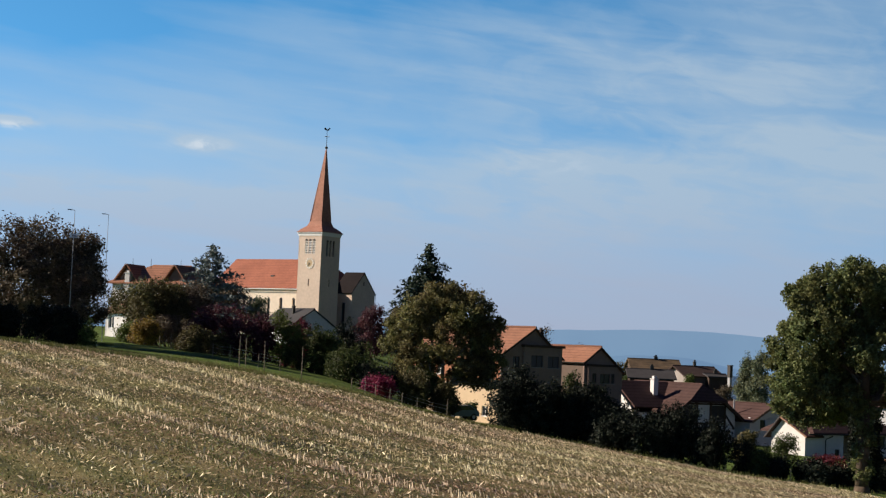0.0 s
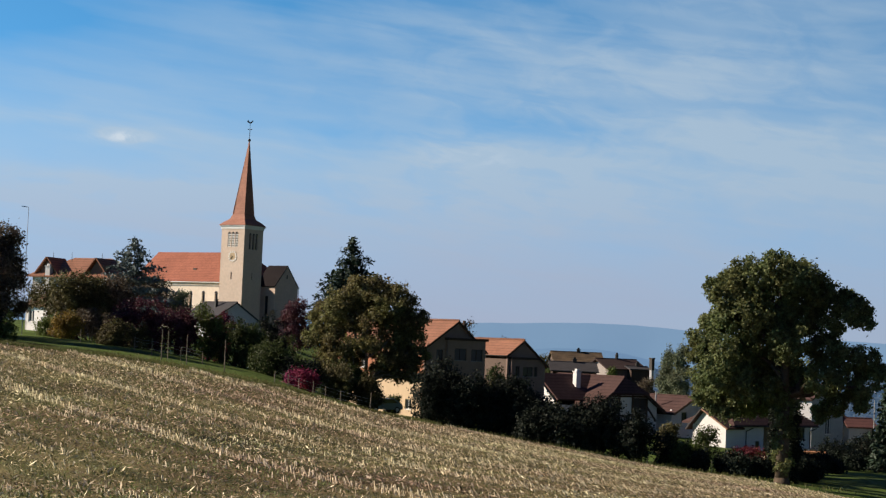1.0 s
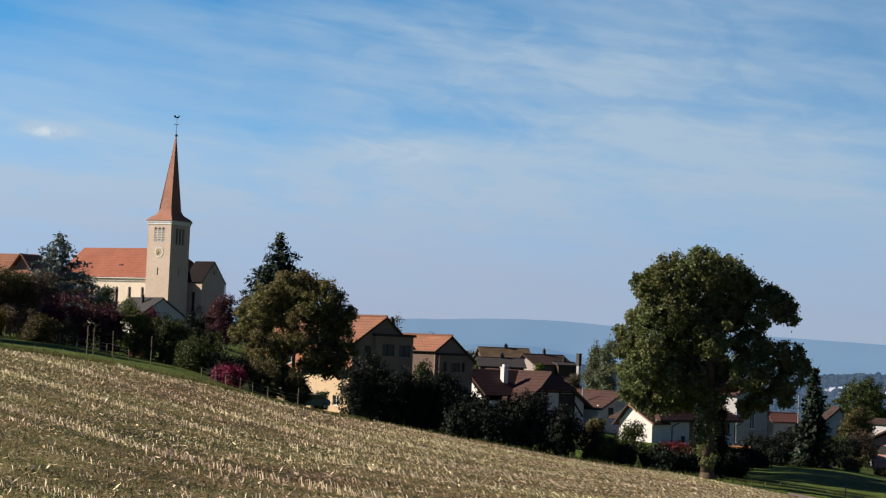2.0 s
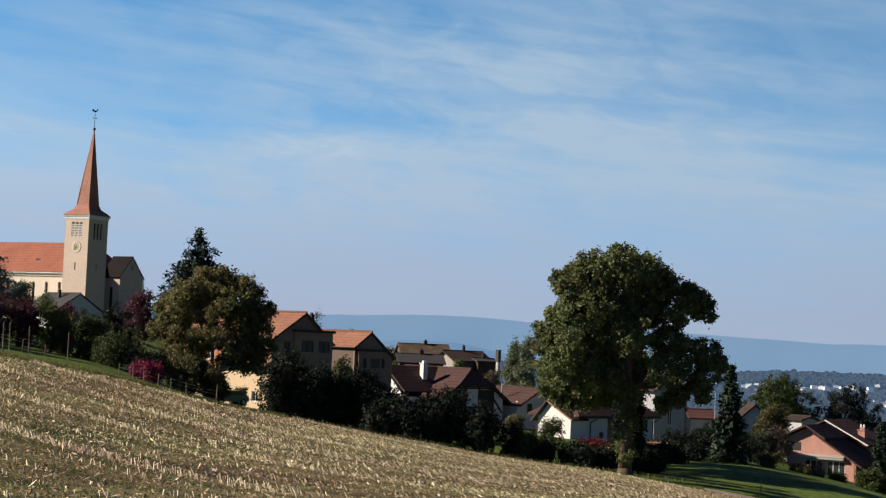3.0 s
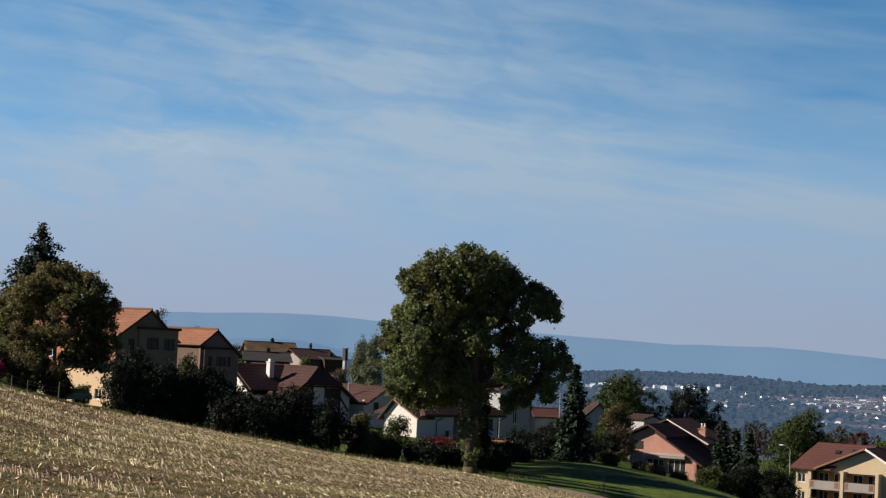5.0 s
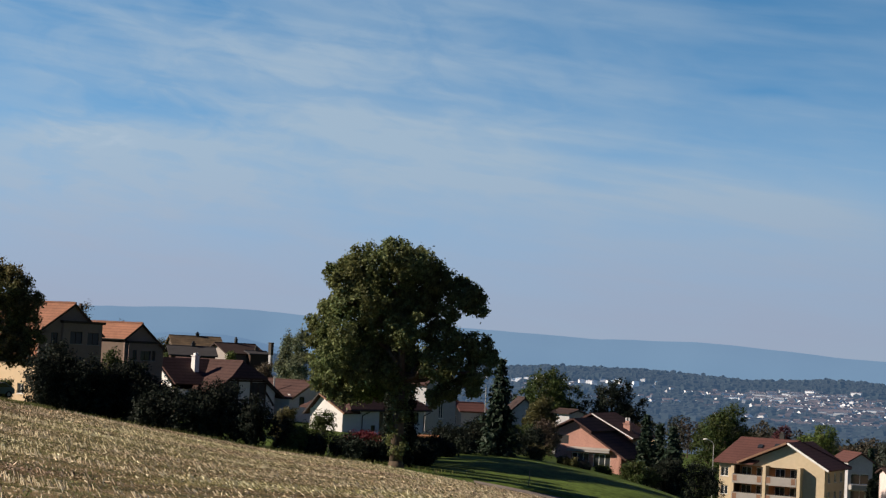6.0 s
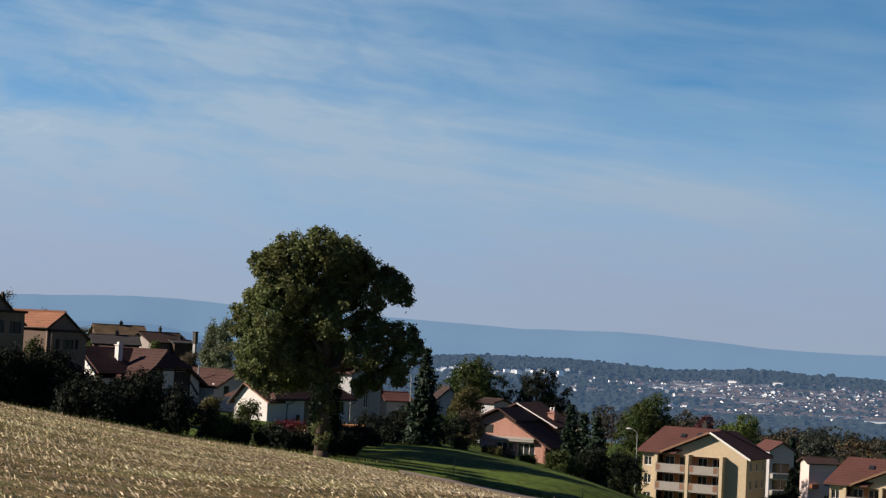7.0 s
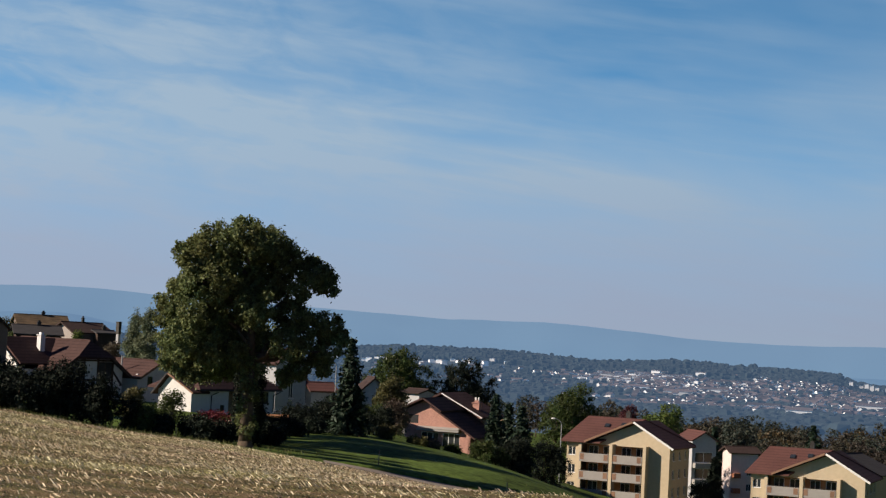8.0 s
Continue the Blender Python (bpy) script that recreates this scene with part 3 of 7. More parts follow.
def limb(bm, a, b, ra, rb, rng, bends=3):
    """A bent, tapering limb."""
    a, b = Vector(a), Vector(b)
    last, lr = a, ra
    for i in range(1, bends + 1):
        f = i / bends
        p = a.lerp(b, f)
        if i < bends:
            p += Vector(rng.normal(0, 0.06, 3)) * (b - a).length
        r = ra + (rb - ra) * f
        tube(bm, last, p, lr, r, 6)
        last, lr = p, r


def tree(name, label, place, lobes, m, bark, trunk_r, fork, clusters=500, per=16, size=0.3, spread=0.32, seed=1, category="tree", skin=0.72, group="", twigs=3, boughs=None):
    """A tapered trunk, limbs out to the lobes (or only to the boughs) and a crown of leaf sprays."""
    rng = np.random.default_rng(seed)
    root = thing(name, label, category, Matrix.Translation(place), group)
    bm = bmesh.new()
    tube(bm, (0, 0, -0.4), (0, 0, 0.5), trunk_r * 1.7, trunk_r * 1.12, 9)
    tube(bm, (0, 0, 0.5), (0.05, 0, fork), trunk_r * 1.12, trunk_r * 0.8, 9)
    top = max(l[2] for l in lobes)
    tube(bm, (0.05, 0, fork), (0, 0.1, fork + (top - fork) * 0.75), trunk_r * 0.78, trunk_r * 0.2, 7)
    for x, y, z, rw, rh in (lobes if boughs is None else boughs):
        h = min(max(fork * rng.uniform(0.8, 1.15), z - 1.0 * abs(x) - 1.0), top * 0.8)
        if boughs is not None:
            h = min(max(fork, z - 0.75 * abs(x) - 0.6), top * 0.75)
        limb(bm, (0, 0, max(h, fork * 0.6)), (x, y, z), trunk_r * 0.38, trunk_r * 0.08, rng)
        for _ in range(twigs):
            w = Vector(rng.normal(0, 1, 3)).normalized()
            limb(bm, (x * 0.75, y * 0.75, h + (z - h) * 0.75), (x + w.x * rw * 0.85, y + w.y * rw * 0.85, z + w.z * rh * 0.85), trunk_r * 0.13, trunk_r * 0.03, rng, 2)
    part("trunk", bm, bark, root, smooth=True)
    crown = new("crown", lobes_mesh(rng, lobes, clusters, per, size, spread, m, skin))
    crown.parent = root
    return root


def round_lobes(rng, height, width, low, count=9):
    """Lobes of a full, uneven crown between low and height."""
    out = [(0, 0, (low + height) / 2, width * 0.30, (height - low) * 0.40)]
    for i in range(count):
        a = i * 2.4 + rng.uniform(-0.4, 0.4)
        f = (i + 0.5) / count
        z = low + (height - low) * (0.15 + 0.72 * f)
        w = width * 0.5 * math.sin(math.pi * (0.25 + 0.62 * f)) * rng.uniform(0.55, 0.75)
        r = width * rng.uniform(0.17, 0.25)
        out.append((w * math.cos(a), w * math.sin(a), min(z, height - r * 0.8), r, r * rng.uniform(0.75, 1.0)))
    return out


def shrub(name, label, place, width, height, m, seed, clusters=130, per=16, size=0.26, category="shrub", depth=None, group="", flat=False):
    """A many-stemmed bush that is leafy to the ground."""
    rng = np.random.default_rng(seed)
    root = thing(name, label, category, Matrix.Translation(place) @ pose(0, 0, 0, 0, 0, -math.degrees(math.atan2(place[0], place[1]))), group)
    lobes = []
    depth = depth or width
    for i in range(max(5, int(width * 1.6))):
        x = rng.uniform(-0.38, 0.38) * width
        y = rng.uniform(-0.3, 0.3) * depth
        hh = height * rng.uniform(0.72, 1.0) * (1 - 0.5 * (abs(x) / (0.5 * width)) ** 2.5)
        if flat:
            x, hh = (x / 0.38) * 0.46, height * rng.uniform(0.94, 1.0)
        r = rng.uniform(0.20, 0.30) * min(width, height * 1.3)
        lobes.append((x, y, max(hh - r * 0.9, r * 0.6), r, r * 0.95))
        lobes.append((x * 1.05, y, max(hh * 0.4, 0.3), r, max(hh * 0.42, 0.3)))
        bm = bmesh.new()
        limb(bm, (x * 0.4, y * 0.4, -0.3), (x, y, hh * 0.8), 0.06, 0.02, rng, 2)
        part("stem", bm, M_BARK, root)
    crown = new("foliage", lobes_mesh(rng, lobes, clusters, per, size, 0.17, m, 0.6, "foliage"))
    crown.parent = root
    return root


def conifer(name, label, place, height, width, m, seed, droop=0.25, low=0.06, whorls=26, size=0.34, power=0.85, ragged=0.3, thick=1.0):
    """A straight stem with whorls of drooping boughs set with needle sprays."""
    rng = np.random.default_rng(seed)
    root = thing(name, label, "conifer", Matrix.Translation(place))
    bm = bmesh.new()
    tube(bm, (0, 0, -0.3), (0, 0, height * 0.97), max(0.14, height * 0.016), 0.02, 7)
    cs, os_ = [], []
    for i in range(whorls):
        f = low + (1 - low) * (i + rng.uniform(-0.3, 0.3)) / whorls
        z = height * min(max(f, low), 0.985)
        reach = width * 0.5 * (1 - f) ** power * rng.uniform(0.75, 1.12) + 0.12
        n = 6 if f < 0.8 else 4
        a0 = rng.uniform(0, 6.28)
        for k in range(n):
            a = a0 + k * 2 * math.pi / n + rng.uniform(-0.25, 0.25)
            ln = reach * rng.uniform(0.9 - ragged, 0.9 + ragged)
            d = np.array([math.cos(a), math.sin(a), 0])
            tip = d * ln + np.array([0, 0, z - droop * ln])
            tube(bm, (0, 0, z), tuple(tip), 0.035, 0.012, 4)
            m_ = max(3, int(ln / 0.22))
            fr = np.linspace(0.18, 1.0, m_)[:, None]
            pts = np.array([0, 0, z]) * (1 - fr) + tip * fr
            pts[:, 2] += (0.12 * np.sin(fr[:, 0] * 3.14) + 0.1 * ragged * fr[:, 0] ** 2) * ln - 0.05
            cs.append(pts)
            os_.append(np.repeat(d[None], m_, 0) * 0.4 + np.array([0, 0, 0.5]))
    part("trunk", bm, M_BARK, root)
    v, f = leaf_cards(rng, np.concatenate(cs), np.concatenate(os_), size, (0.13 * thick, 0.13 * thick, 0.10 * thick), 5, 0.8, 1.7)
    ob = new("bough_mass", array_mesh("bough_mass", v, f, m))
    ob.parent = root
    return root


# ================= buildings =================
def house_pose(bearing, dist, base_z, turn):
    """Local x runs along the face on the corner's right, y along the face on its left; the corner nearest the viewer is the origin."""
    p = at(bearing, 0, dist)
    return pose(p.x, p.y, base_z, 0, 0, 90 - (bearing + turn))


def face_point(face, u, z, out, w, l):
    return {"F": (u, -out, z), "L": (-out, u, z), "R": (w + out, u, z), "B": (u, l + out, z)}[face]


def face_box(bm, face, u0, u1, z0, z1, o0, o1, w, l):
    a, b = face_point(face, u0, z0, o0, w, l), face_point(face, u1, z1, o1, w, l)
    box(bm, min(a[0], b[0]), max(a[0], b[0]), min(a[1], b[1]), max(a[1], b[1]), min(a[2], b[2]), max(a[2], b[2]))


def wall(parent, face, length, z0, z1, m, w, l, holes=(), inset=0.0, label=""):
    """A wall 0.3 m thick with real openings: holes are (u, z, width, height)."""
    bm = bmesh.new()
    us = sorted({0.0, length, *[h[0] for h in holes], *[h[0] + h[2] for h in holes]})
    zs = sorted({z0, z1, *[h[1] for h in holes], *[h[1] + h[3] for h in holes]})
    for i in range(len(us) - 1):
        for k in range(len(zs) - 1):
            cu, cz = (us[i] + us[i + 1]) / 2, (zs[k] + zs[k + 1]) / 2
            if any(h[0] < cu < h[0] + h[2] and h[1] < cz < h[1] + h[3] for h in holes):
                continue
            face_box(bm, face, us[i], us[i + 1], zs[k], zs[k + 1], -0.3, 0.0, w, l)
    bmesh.ops.remove_doubles(bm, verts=bm.verts, dist=0.001)
    return part("wall", bm, m, parent, label)


def window(parent, face, u, z, ww, hh, w, l, frame_m=None, bars=1, shutters=False, name="window"):
    """A window set back in its opening: frame, mullions, glass and sill."""
    bm = bmesh.new()
    t = 0.07
    outer = [(u, z), (u + ww, z), (u + ww, z + hh), (u, z + hh)]
    inner = [(u + t, z + t), (u + ww - t, z + t), (u + ww - t, z + hh - t), (u + t, z + hh - t)]
    way = Vector(face_point(face, u, z, -0.2, w, l)) - Vector(face_point(face, u, z, -0.12, w, l))
    for k in range(4):
        prism(bm, [face_point(face, c[0], c[1], -0.12, w, l) for c in (outer[k], outer[(k + 1) % 4], inner[(k + 1) % 4], inner[k])], way)
    bmesh.ops.remove_doubles(bm, verts=bm.verts, dist=0.001)
    ob = part(name, bm, frame_m or M_TRIM, parent)
    for i in range(bars):
        c = u + ww * (i + 1) / (bars + 1)
        bm = bmesh.new()
        face_box(bm, face, c - 0.035, c + 0.035, z + t, z + hh - t, -0.162, -0.115, w, l)
        part("mullion", bm, frame_m or M_TRIM, ob)
    bm = bmesh.new()
    face_box(bm, face, u + 0.02, u + ww - 0.02, z + 0.02, z + hh - 0.02, -0.19, -0.165, w, l)
    part("pane", bm, M_GLASS, ob)
    bm = bmesh.new()
    face_box(bm, face, u - 0.08, u + ww + 0.08, z - 0.07, z, -0.1, 0.06, w, l)
    part("sill", bm, M_TRIM if frame_m is None else frame_m, ob)
    if shutters:
        for a in (u - ww * 0.5 - 0.02, u + ww + 0.02):
            bm = bmesh.new()
            face_box(bm, face, a, a + ww * 0.5, z, z + hh, 0.01, 0.05, w, l)
            part("shutter", bm, M_SHUTTER, ob)
    return ob


def gable_roof(parent, w, l, eave, ridge, m, along="y", over=0.5, gable=0.4, name="roof", apex=0.5, fascia=None):
    """Two tiled slopes with eaves; along: the axis of the ridge; apex: where the ridge stands over the gable's width."""
    rise = ridge - eave
    for side in (0, 1):
        bm = bmesh.new()
        span = (w if along == "y" else l)
        c = span * apex
        run = c if side == 0 else span - c
        k = rise / run
        e = -over if side == 0 else span + over
        ze = eave - k * over + 0.18
        zr = ridge + 0.18
        if along == "y":
            a, b = (e, -gable, ze), (e, l + gable, ze)
            c0, d0 = (c, l + gable, zr), (c, -gable, zr)
        else:
            a, b = (-gable, e, ze), (w + gable, e, ze)
            c0, d0 = (w + gable, c, zr), (-gable, c, zr)
        flip = (side == 0) == (along == "y")
        slab(bm, *((d0, c0, b, a) if flip else (a, b, c0, d0)), 0.2)
        part(name, bm, m, parent)
    bm = bmesh.new()
    if along == "y":
        tube(bm, (w * apex, -gable, ridge + 0.17), (w * apex, l + gable, ridge + 0.17), 0.13, 0.13, 6)
    else:
        tube(bm, (-gable, l * apex, ridge + 0.17), (w + gable, l * apex, ridge + 0.17), 0.13, 0.13, 6)
    part("ridge_tiles", bm, m, parent)


RIDGE_MESHES = {}


def ridge_caps(parent, a, b, m, step=0.42, r=0.17):
    """Half-round ridge tiles laid end to end, each with a thicker lip."""
    key = m.name
    if key not in RIDGE_MESHES:
        bm = bmesh.new()
        tube(bm, (0, 0, 0), (step * 0.82, 0, 0), r * 0.86, r * 0.92, 7)
        tube(bm, (step * 0.74, 0, 0.01), (step * 0.98, 0, 0.015), r * 1.12, r * 1.16, 7)
        me = bpy.data.meshes.new("ridge_tile")
        bm.to_mesh(me); bm.free()
        me.materials.append(m)
        RIDGE_MESHES[key] = me
    a, b = Vector(a), Vector(b)
    way = b - a
    turn = way.to_track_quat("X", "Z").to_matrix().to_4x4()
    n = int(way.length / step)
    for i in range(n):
        ob = new("ridge_tile", RIDGE_MESHES[key])
        ob.parent = parent
        ob.matrix_local = Matrix.Translation(a + way * (i / n)) @ turn


def gable_wall(parent, face, eave, ridge, m, w, l, apex=0.5):
    bm = bmesh.new()
    if face in "FB":
        y = 0 if face == "F" else l - 0.3
        prism(bm, [(0, y, eave), (w, y, eave), (w * apex, y, ridge)], (0, 0.3, 0))
    else:
        x = 0 if face == "L" else w - 0.3
        prism(bm, [(x, 0, eave), (x, l, eave), (x, l * apex, ridge)], (0.3, 0, 0))
    part("gable", bm, m, parent)


def chimney(parent, x, y, z0, z1, m, s=0.55):
    bm = bmesh.new()
    box(bm, x - s / 2, x + s / 2, y - s / 2, y + s / 2, z0, z1)
    box(bm, x - s * 0.62, x + s * 0.62, y - s * 0.62, y + s * 0.62, z1, z1 + 0.1)
    box(bm, x - s * 0.3, x + s * 0.3, y - s * 0.3, y + s * 0.3, z1 + 0.1, z1 + 0.4)
    return part("chimney", bm, m, parent)


def house(name, label, bearing, dist, base, turn, w, l, eave, ridge, wall_m, roof_m, along="y", front=(), left=(), front_m=None, over=0.5, gable=0.4, apex=0.5, shutters=False, frame_m=None, bars=1):
    """A plain house; heights are absolute, from the eye's level. front, left: windows (u, z above base, width, height)."""
    root = thing(name, label, "house", house_pose(bearing, dist, base, turn))
    e, r = eave - base, ridge - base
    wall(root, "F", w, -1.0, e, front_m or wall_m, w, l, front)
    wall(root, "L", l - 0.3, -1.0, e, wall_m, w, l, [(u - 0.3, z, a, b) for u, z, a, b in left]).location = (0, 0.3, 0)
    wall(root, "B", w, -1.0, e, wall_m, w, l)
    wall(root, "R", l - 0.6, -1.0, e, wall_m, w, l).location = (0, 0.3, 0)
    for f in ("FB" if along == "y" else "LR"):
        gable_wall(root, f, e, r, (front_m or wall_m) if f == "F" else wall_m, w, l, apex)
    gable_roof(root, w, l, e, r, roof_m, along, over, gable, apex=apex)
    for u, z, a, b in front:
        window(root, "F", u, z, a, b, w, l, frame_m, bars, shutters)
    for u, z, a, b in left:
        window(root, "L", u, z, a, b, w, l, frame_m, bars, shutters)
    return root


# ================= church =================
def church():
    root = thing("church", "village church with ochre tower, red tiled nave and slender pointed spire", "church", house_pose(-3.914, 350, 1.2, 39.5))
    w = 5.8
    top = 21.15
    # tower
    louvres = [(1.55 + 0.95 * i, 17.6, 0.75, 2.6) for i in range(3)]
    belfry = [(1.55 + 0.98 * i, 17.2, 0.62, 2.9) for i in range(3)]
    slit = [(2.75, 11.2, 0.3, 1.4)]
    wall(root, "F", w, -1, top, M_OCHRE, w, w, belfry + slit)
    wall(root, "L", w - 0.3, -1, top, M_OCHRE, w, w, [(u - 0.3, z, a, b) for u, z, a, b in louvres + slit]).location = (0, 0.3, 0)
    wall(root, "B", w, -1, top, M_OCHRE, w, w)
    wall(root, "R", w - 0.6, -1, top, M_OCHRE, w, w).location = (0, 0.3, 0)
    bm = bmesh.new()
    box(bm, 0.7, w - 0.7, 0.7, w - 0.7, 10.0, top - 0.2)
    part("bell_chamber", bm, M_DARK, root)
    for face, holes in (("L", louvres), ("F", belfry)):
        for u, z, a, b in holes:
            for k in range(8 if face == "L" else 0):
                bm = bmesh.new()
                zz = z + b * k / 8
                face_box(bm, face, u + 0.01, u + a - 0.01, zz + 0.04, zz + b / 8 * 0.55, -0.28, -0.02, w, w)
                part("louvre_slat", bm, M_TRIM, root)
            bm = bmesh.new()
            cx = u + a / 2
            pts = [(cx + math.cos(t) * a * 0.5, z + b + math.sin(t) * a * 0.45) for t in [math.pi * i / 8 for i in range(9)]]
            prism(bm, [face_point(face, p, q, 0.012, w, w) for p, q in pts], Vector(face_point(face, 0, 0, -0.05, w, w)) - Vector(face_point(face, 0, 0, 0, w, w)))
            part("arch", bm, M_DARK, root)
    for face in "LF":
        bm = bmesh.new()
        face_box(bm, face, 2.78, 3.02, 11.25, 12.55, -0.2, -0.15, w, w)
        part("slit_pane", bm, M_GLASS, root)
    # white cornice in two steps
    bm = bmesh.new()
    box(bm, -0.12, w + 0.12, -0.12, w + 0.12, top, top + 0.45)
    box(bm, -0.28, w + 0.28, -0.28, w + 0.28, top + 0.45, top + 0.72)
    part("cornice", bm, M_TRIM, root, "white moulded cornice")
    # spire: flared foot and a steep pyramid
    z0, z1, z2 = top + 0.72, top + 2.5, 38.9
    c = w / 2
    bm = bmesh.new()
    rings = []
    for half, z in ((c + 0.42, z0), (c - 0.15, z0 + 0.62), (c - 1.05, z1 - 0.45), (c - 1.42, z1 + 0.5), (0.06, z2)):
        f = max(0.0, (z - z1) / (z2 - z1))     # the old spire leans a little
        rings.append([bm.verts.new((c + sx * half + 0.3 * f, c + sy * half - 0.35 * f, z)) for sx, sy in ((-1, -1), (1, -1), (1, 1), (-1, 1))])
    for a, b in zip(rings, rings[1:]):
        for i in range(4):
            bm.faces.new((a[i], a[(i + 1) % 4], b[(i + 1) % 4], b[i]))
    bm.faces.new(rings[0][::-1]); bm.faces.new(rings[-1])
    part("spire", bm, M_SPIRE, root, "red-brown shingled spire")
    for sx, sy in ((-1, -1), (1, -1), (1, 1), (-1, 1)):
        bm = bmesh.new()
        tube(bm, (c + sx * (c - 1.42), c + sy * (c - 1.42), z1 + 0.5), (c + 0.3, c - 0.35, z2), 0.09, 0.05, 5)
        part("spire_hip", bm, M_SPIRE, root)
    bm = bmesh.new()
    cu_, cv_ = c + 0.3, c - 0.35
    tube(bm, (cu_, cv_, z2 - 0.3), (cu_, cv_, z2 + 3.6), 0.07, 0.045, 6)
    bmesh.ops.create_uvsphere(bm, u_segments=10, v_segments=7, radius=0.3, matrix=Matrix.Translation((cu_, cv_, z2 + 0.1)))
    tube(bm, (cu_ - 0.6, cv_, z2 + 2.3), (cu_ + 0.6, cv_, z2 + 2.3), 0.05, 0.05, 5)
    tube(bm, (cu_, cv_ - 0.6, z2 + 2.3), (cu_, cv_ + 0.6, z2 + 2.3), 0.05, 0.05, 5)
    rooster = [(-0.75, 0.25), (-0.35, 0.05), (0.15, 0.0), (0.45, 0.2), (0.55, 0.55), (0.75, 0.6), (0.55, 0.75), (0.35, 0.7), (0.2, 0.4), (-0.2, 0.35), (-0.55, 0.75), (-0.85, 0.6)]
    prism(bm, [(cu_ + 0.6 * x + 0.1, cv_ - 0.53 * x, z2 + 3.5 + 0.8 * z) for x, z in rooster], (0.03, 0.04, 0))
    part("weathercock", bm, M_COPPER, root, "dark metal weathercock on a rod")
    # clock on the sunny face
    bm = bmesh.new()
    cu, cz, cr = 2.75, 15.7, 1.1
    disc = [face_point("L", cu + math.cos(t) * cr, cz + math.sin(t) * cr, 0.02, w, w) for t in [2 * math.pi * i / 40 for i in range(40)]]
    prism(bm, disc, (-0.03, 0, 0))
    clock = part("clock", bm, M_CLOCK, root, "round clock with white hour marks")
    for h in range(12):
        t = math.radians(30 * h)
        bm = bmesh.new()
        q = []
        for rr, ww in ((0.72, -0.12), (0.72, 0.12), (1.1, 0.15), (1.1, -0.15)):
            q.append(face_point("L", cu + math.cos(t) * rr - math.sin(t) * ww, cz + math.sin(t) * rr + math.cos(t) * ww, 0.055, w, w))
        prism(bm, q, (-0.03, 0, 0))
        part("hour_mark", bm, M_TRIM, clock)
    for ang, ln in ((-0.9, 0.85), (0.5, 0.6)):
        bm = bmesh.new()
        tube(bm, face_point("L", cu, cz, 0.09, w, w), face_point("L", cu + math.cos(ang) * ln, cz + math.sin(ang) * ln, 0.09, w, w), 0.07, 0.03, 5)
        part("clock_pointer", bm, M_COPPER, clock)
    # nave behind the tower
    nx0, nx1, ny0, ny1, ne, nr = 5.8, 20.7, 4.2, 33.8, 11.2, 17.1
    nave = [(6.8 + 3.35 * i, 4.4, 0.8, 4.2) for i in range(7)]
    bm = bmesh.new()
    us = sorted({ny0, ny1, *[h[0] + ny0 for h in nave], *[h[0] + h[2] + ny0 for h in nave]})
    for a, b in zip(us, us[1:]):
        mid = (a + b) / 2 - ny0
        if any(h[0] < mid < h[0] + h[2] for h in nave):
            box(bm, nx0, nx0 + 0.5, a, b, -1, 4.4); box(bm, nx0, nx0 + 0.5, a, b, 8.6, ne)
        else:
            box(bm, nx0, nx0 + 0.5, a, b, -1, ne)
    part("nave_wall", bm, M_CHALK, root, "pale rendered nave wall")
    for u, z, a, b in nave:
        bm = bmesh.new()
        box(bm, nx0 + 0.3, nx0 + 0.34, ny0 + u - 0.02, ny0 + u + a + 0.02, z, z + b)
        win = part("window", bm, M_GLASS, root)
        bm = bmesh.new()
        pts = [(nx0 - 0.012, ny0 + u + a / 2 + math.cos(t) * a / 2, z + b + math.sin(t) * a / 2) for t in [math.pi * i / 8 for i in range(9)]]
        prism(bm, pts, (0.05, 0, 0))
        part("arch", bm, M_DARK, win)
    bm = bmesh.new()
    box(bm, nx0 + 0.5, nx1, ny0, ny0 + 0.4, -1, ne)
    box(bm, nx0 + 0.5, nx1, ny1 - 0.4, ny1, -1, ne)
    box(bm, nx1 - 0.4, nx1, ny0 + 0.4, ny1 - 0.4, -1, ne)
    xm = (nx0 + nx1) / 2
    prism(bm, [(nx0, ny1 - 0.4, ne), (nx1, ny1 - 0.4, ne), (xm, ny1 - 0.4, nr)], (0, 0.4, 0))
    part("end_wall", bm, M_OCHRE, root)
    k = (nr - ne) / (xm - nx0)
    for s in (-1, 1):
        bm = bmesh.new()
        e = nx0 - 0.6 if s < 0 else nx1 + 0.6
        q = [(e, ny0 - 0.2, ne - 0.6 * k + 0.2), (e, ny1 + 0.3, ne - 0.6 * k + 0.2), (xm, ny1 + 0.3, nr + 0.2), (xm, ny0 + 5.6, nr + 0.2)]
        slab(bm, *(q[::-1] if s < 0 else q), 0.22)
        part("nave_roof", bm, M_TILE_RED, root, "bright red tiled nave roof")
    bm = bmesh.new()
    prism(bm, [(nx0 - 0.6, ny0 - 0.2, ne - 0.6 * k), (nx1 + 0.6, ny0 - 0.2, ne - 0.6 * k), (xm, ny0 + 5.6, nr)], (0, 0, 0.2))
    part("hip_roof", bm, M_TILE_RED, root)
    bm = bmesh.new()
    tube(bm, (nx0 - 0.66, ny0, ne - 0.48), (nx0 - 0.66, ny1, ne - 0.48), 0.09, 0.09, 6)
    part("gutter", bm, M_TRIM, root)
    bm = bmesh.new()
    box(bm, 8.3, 9.0, 19.2, 20.0, 13.0, 13.7)
    part("roof_vent", bm, M_COPPER, root)
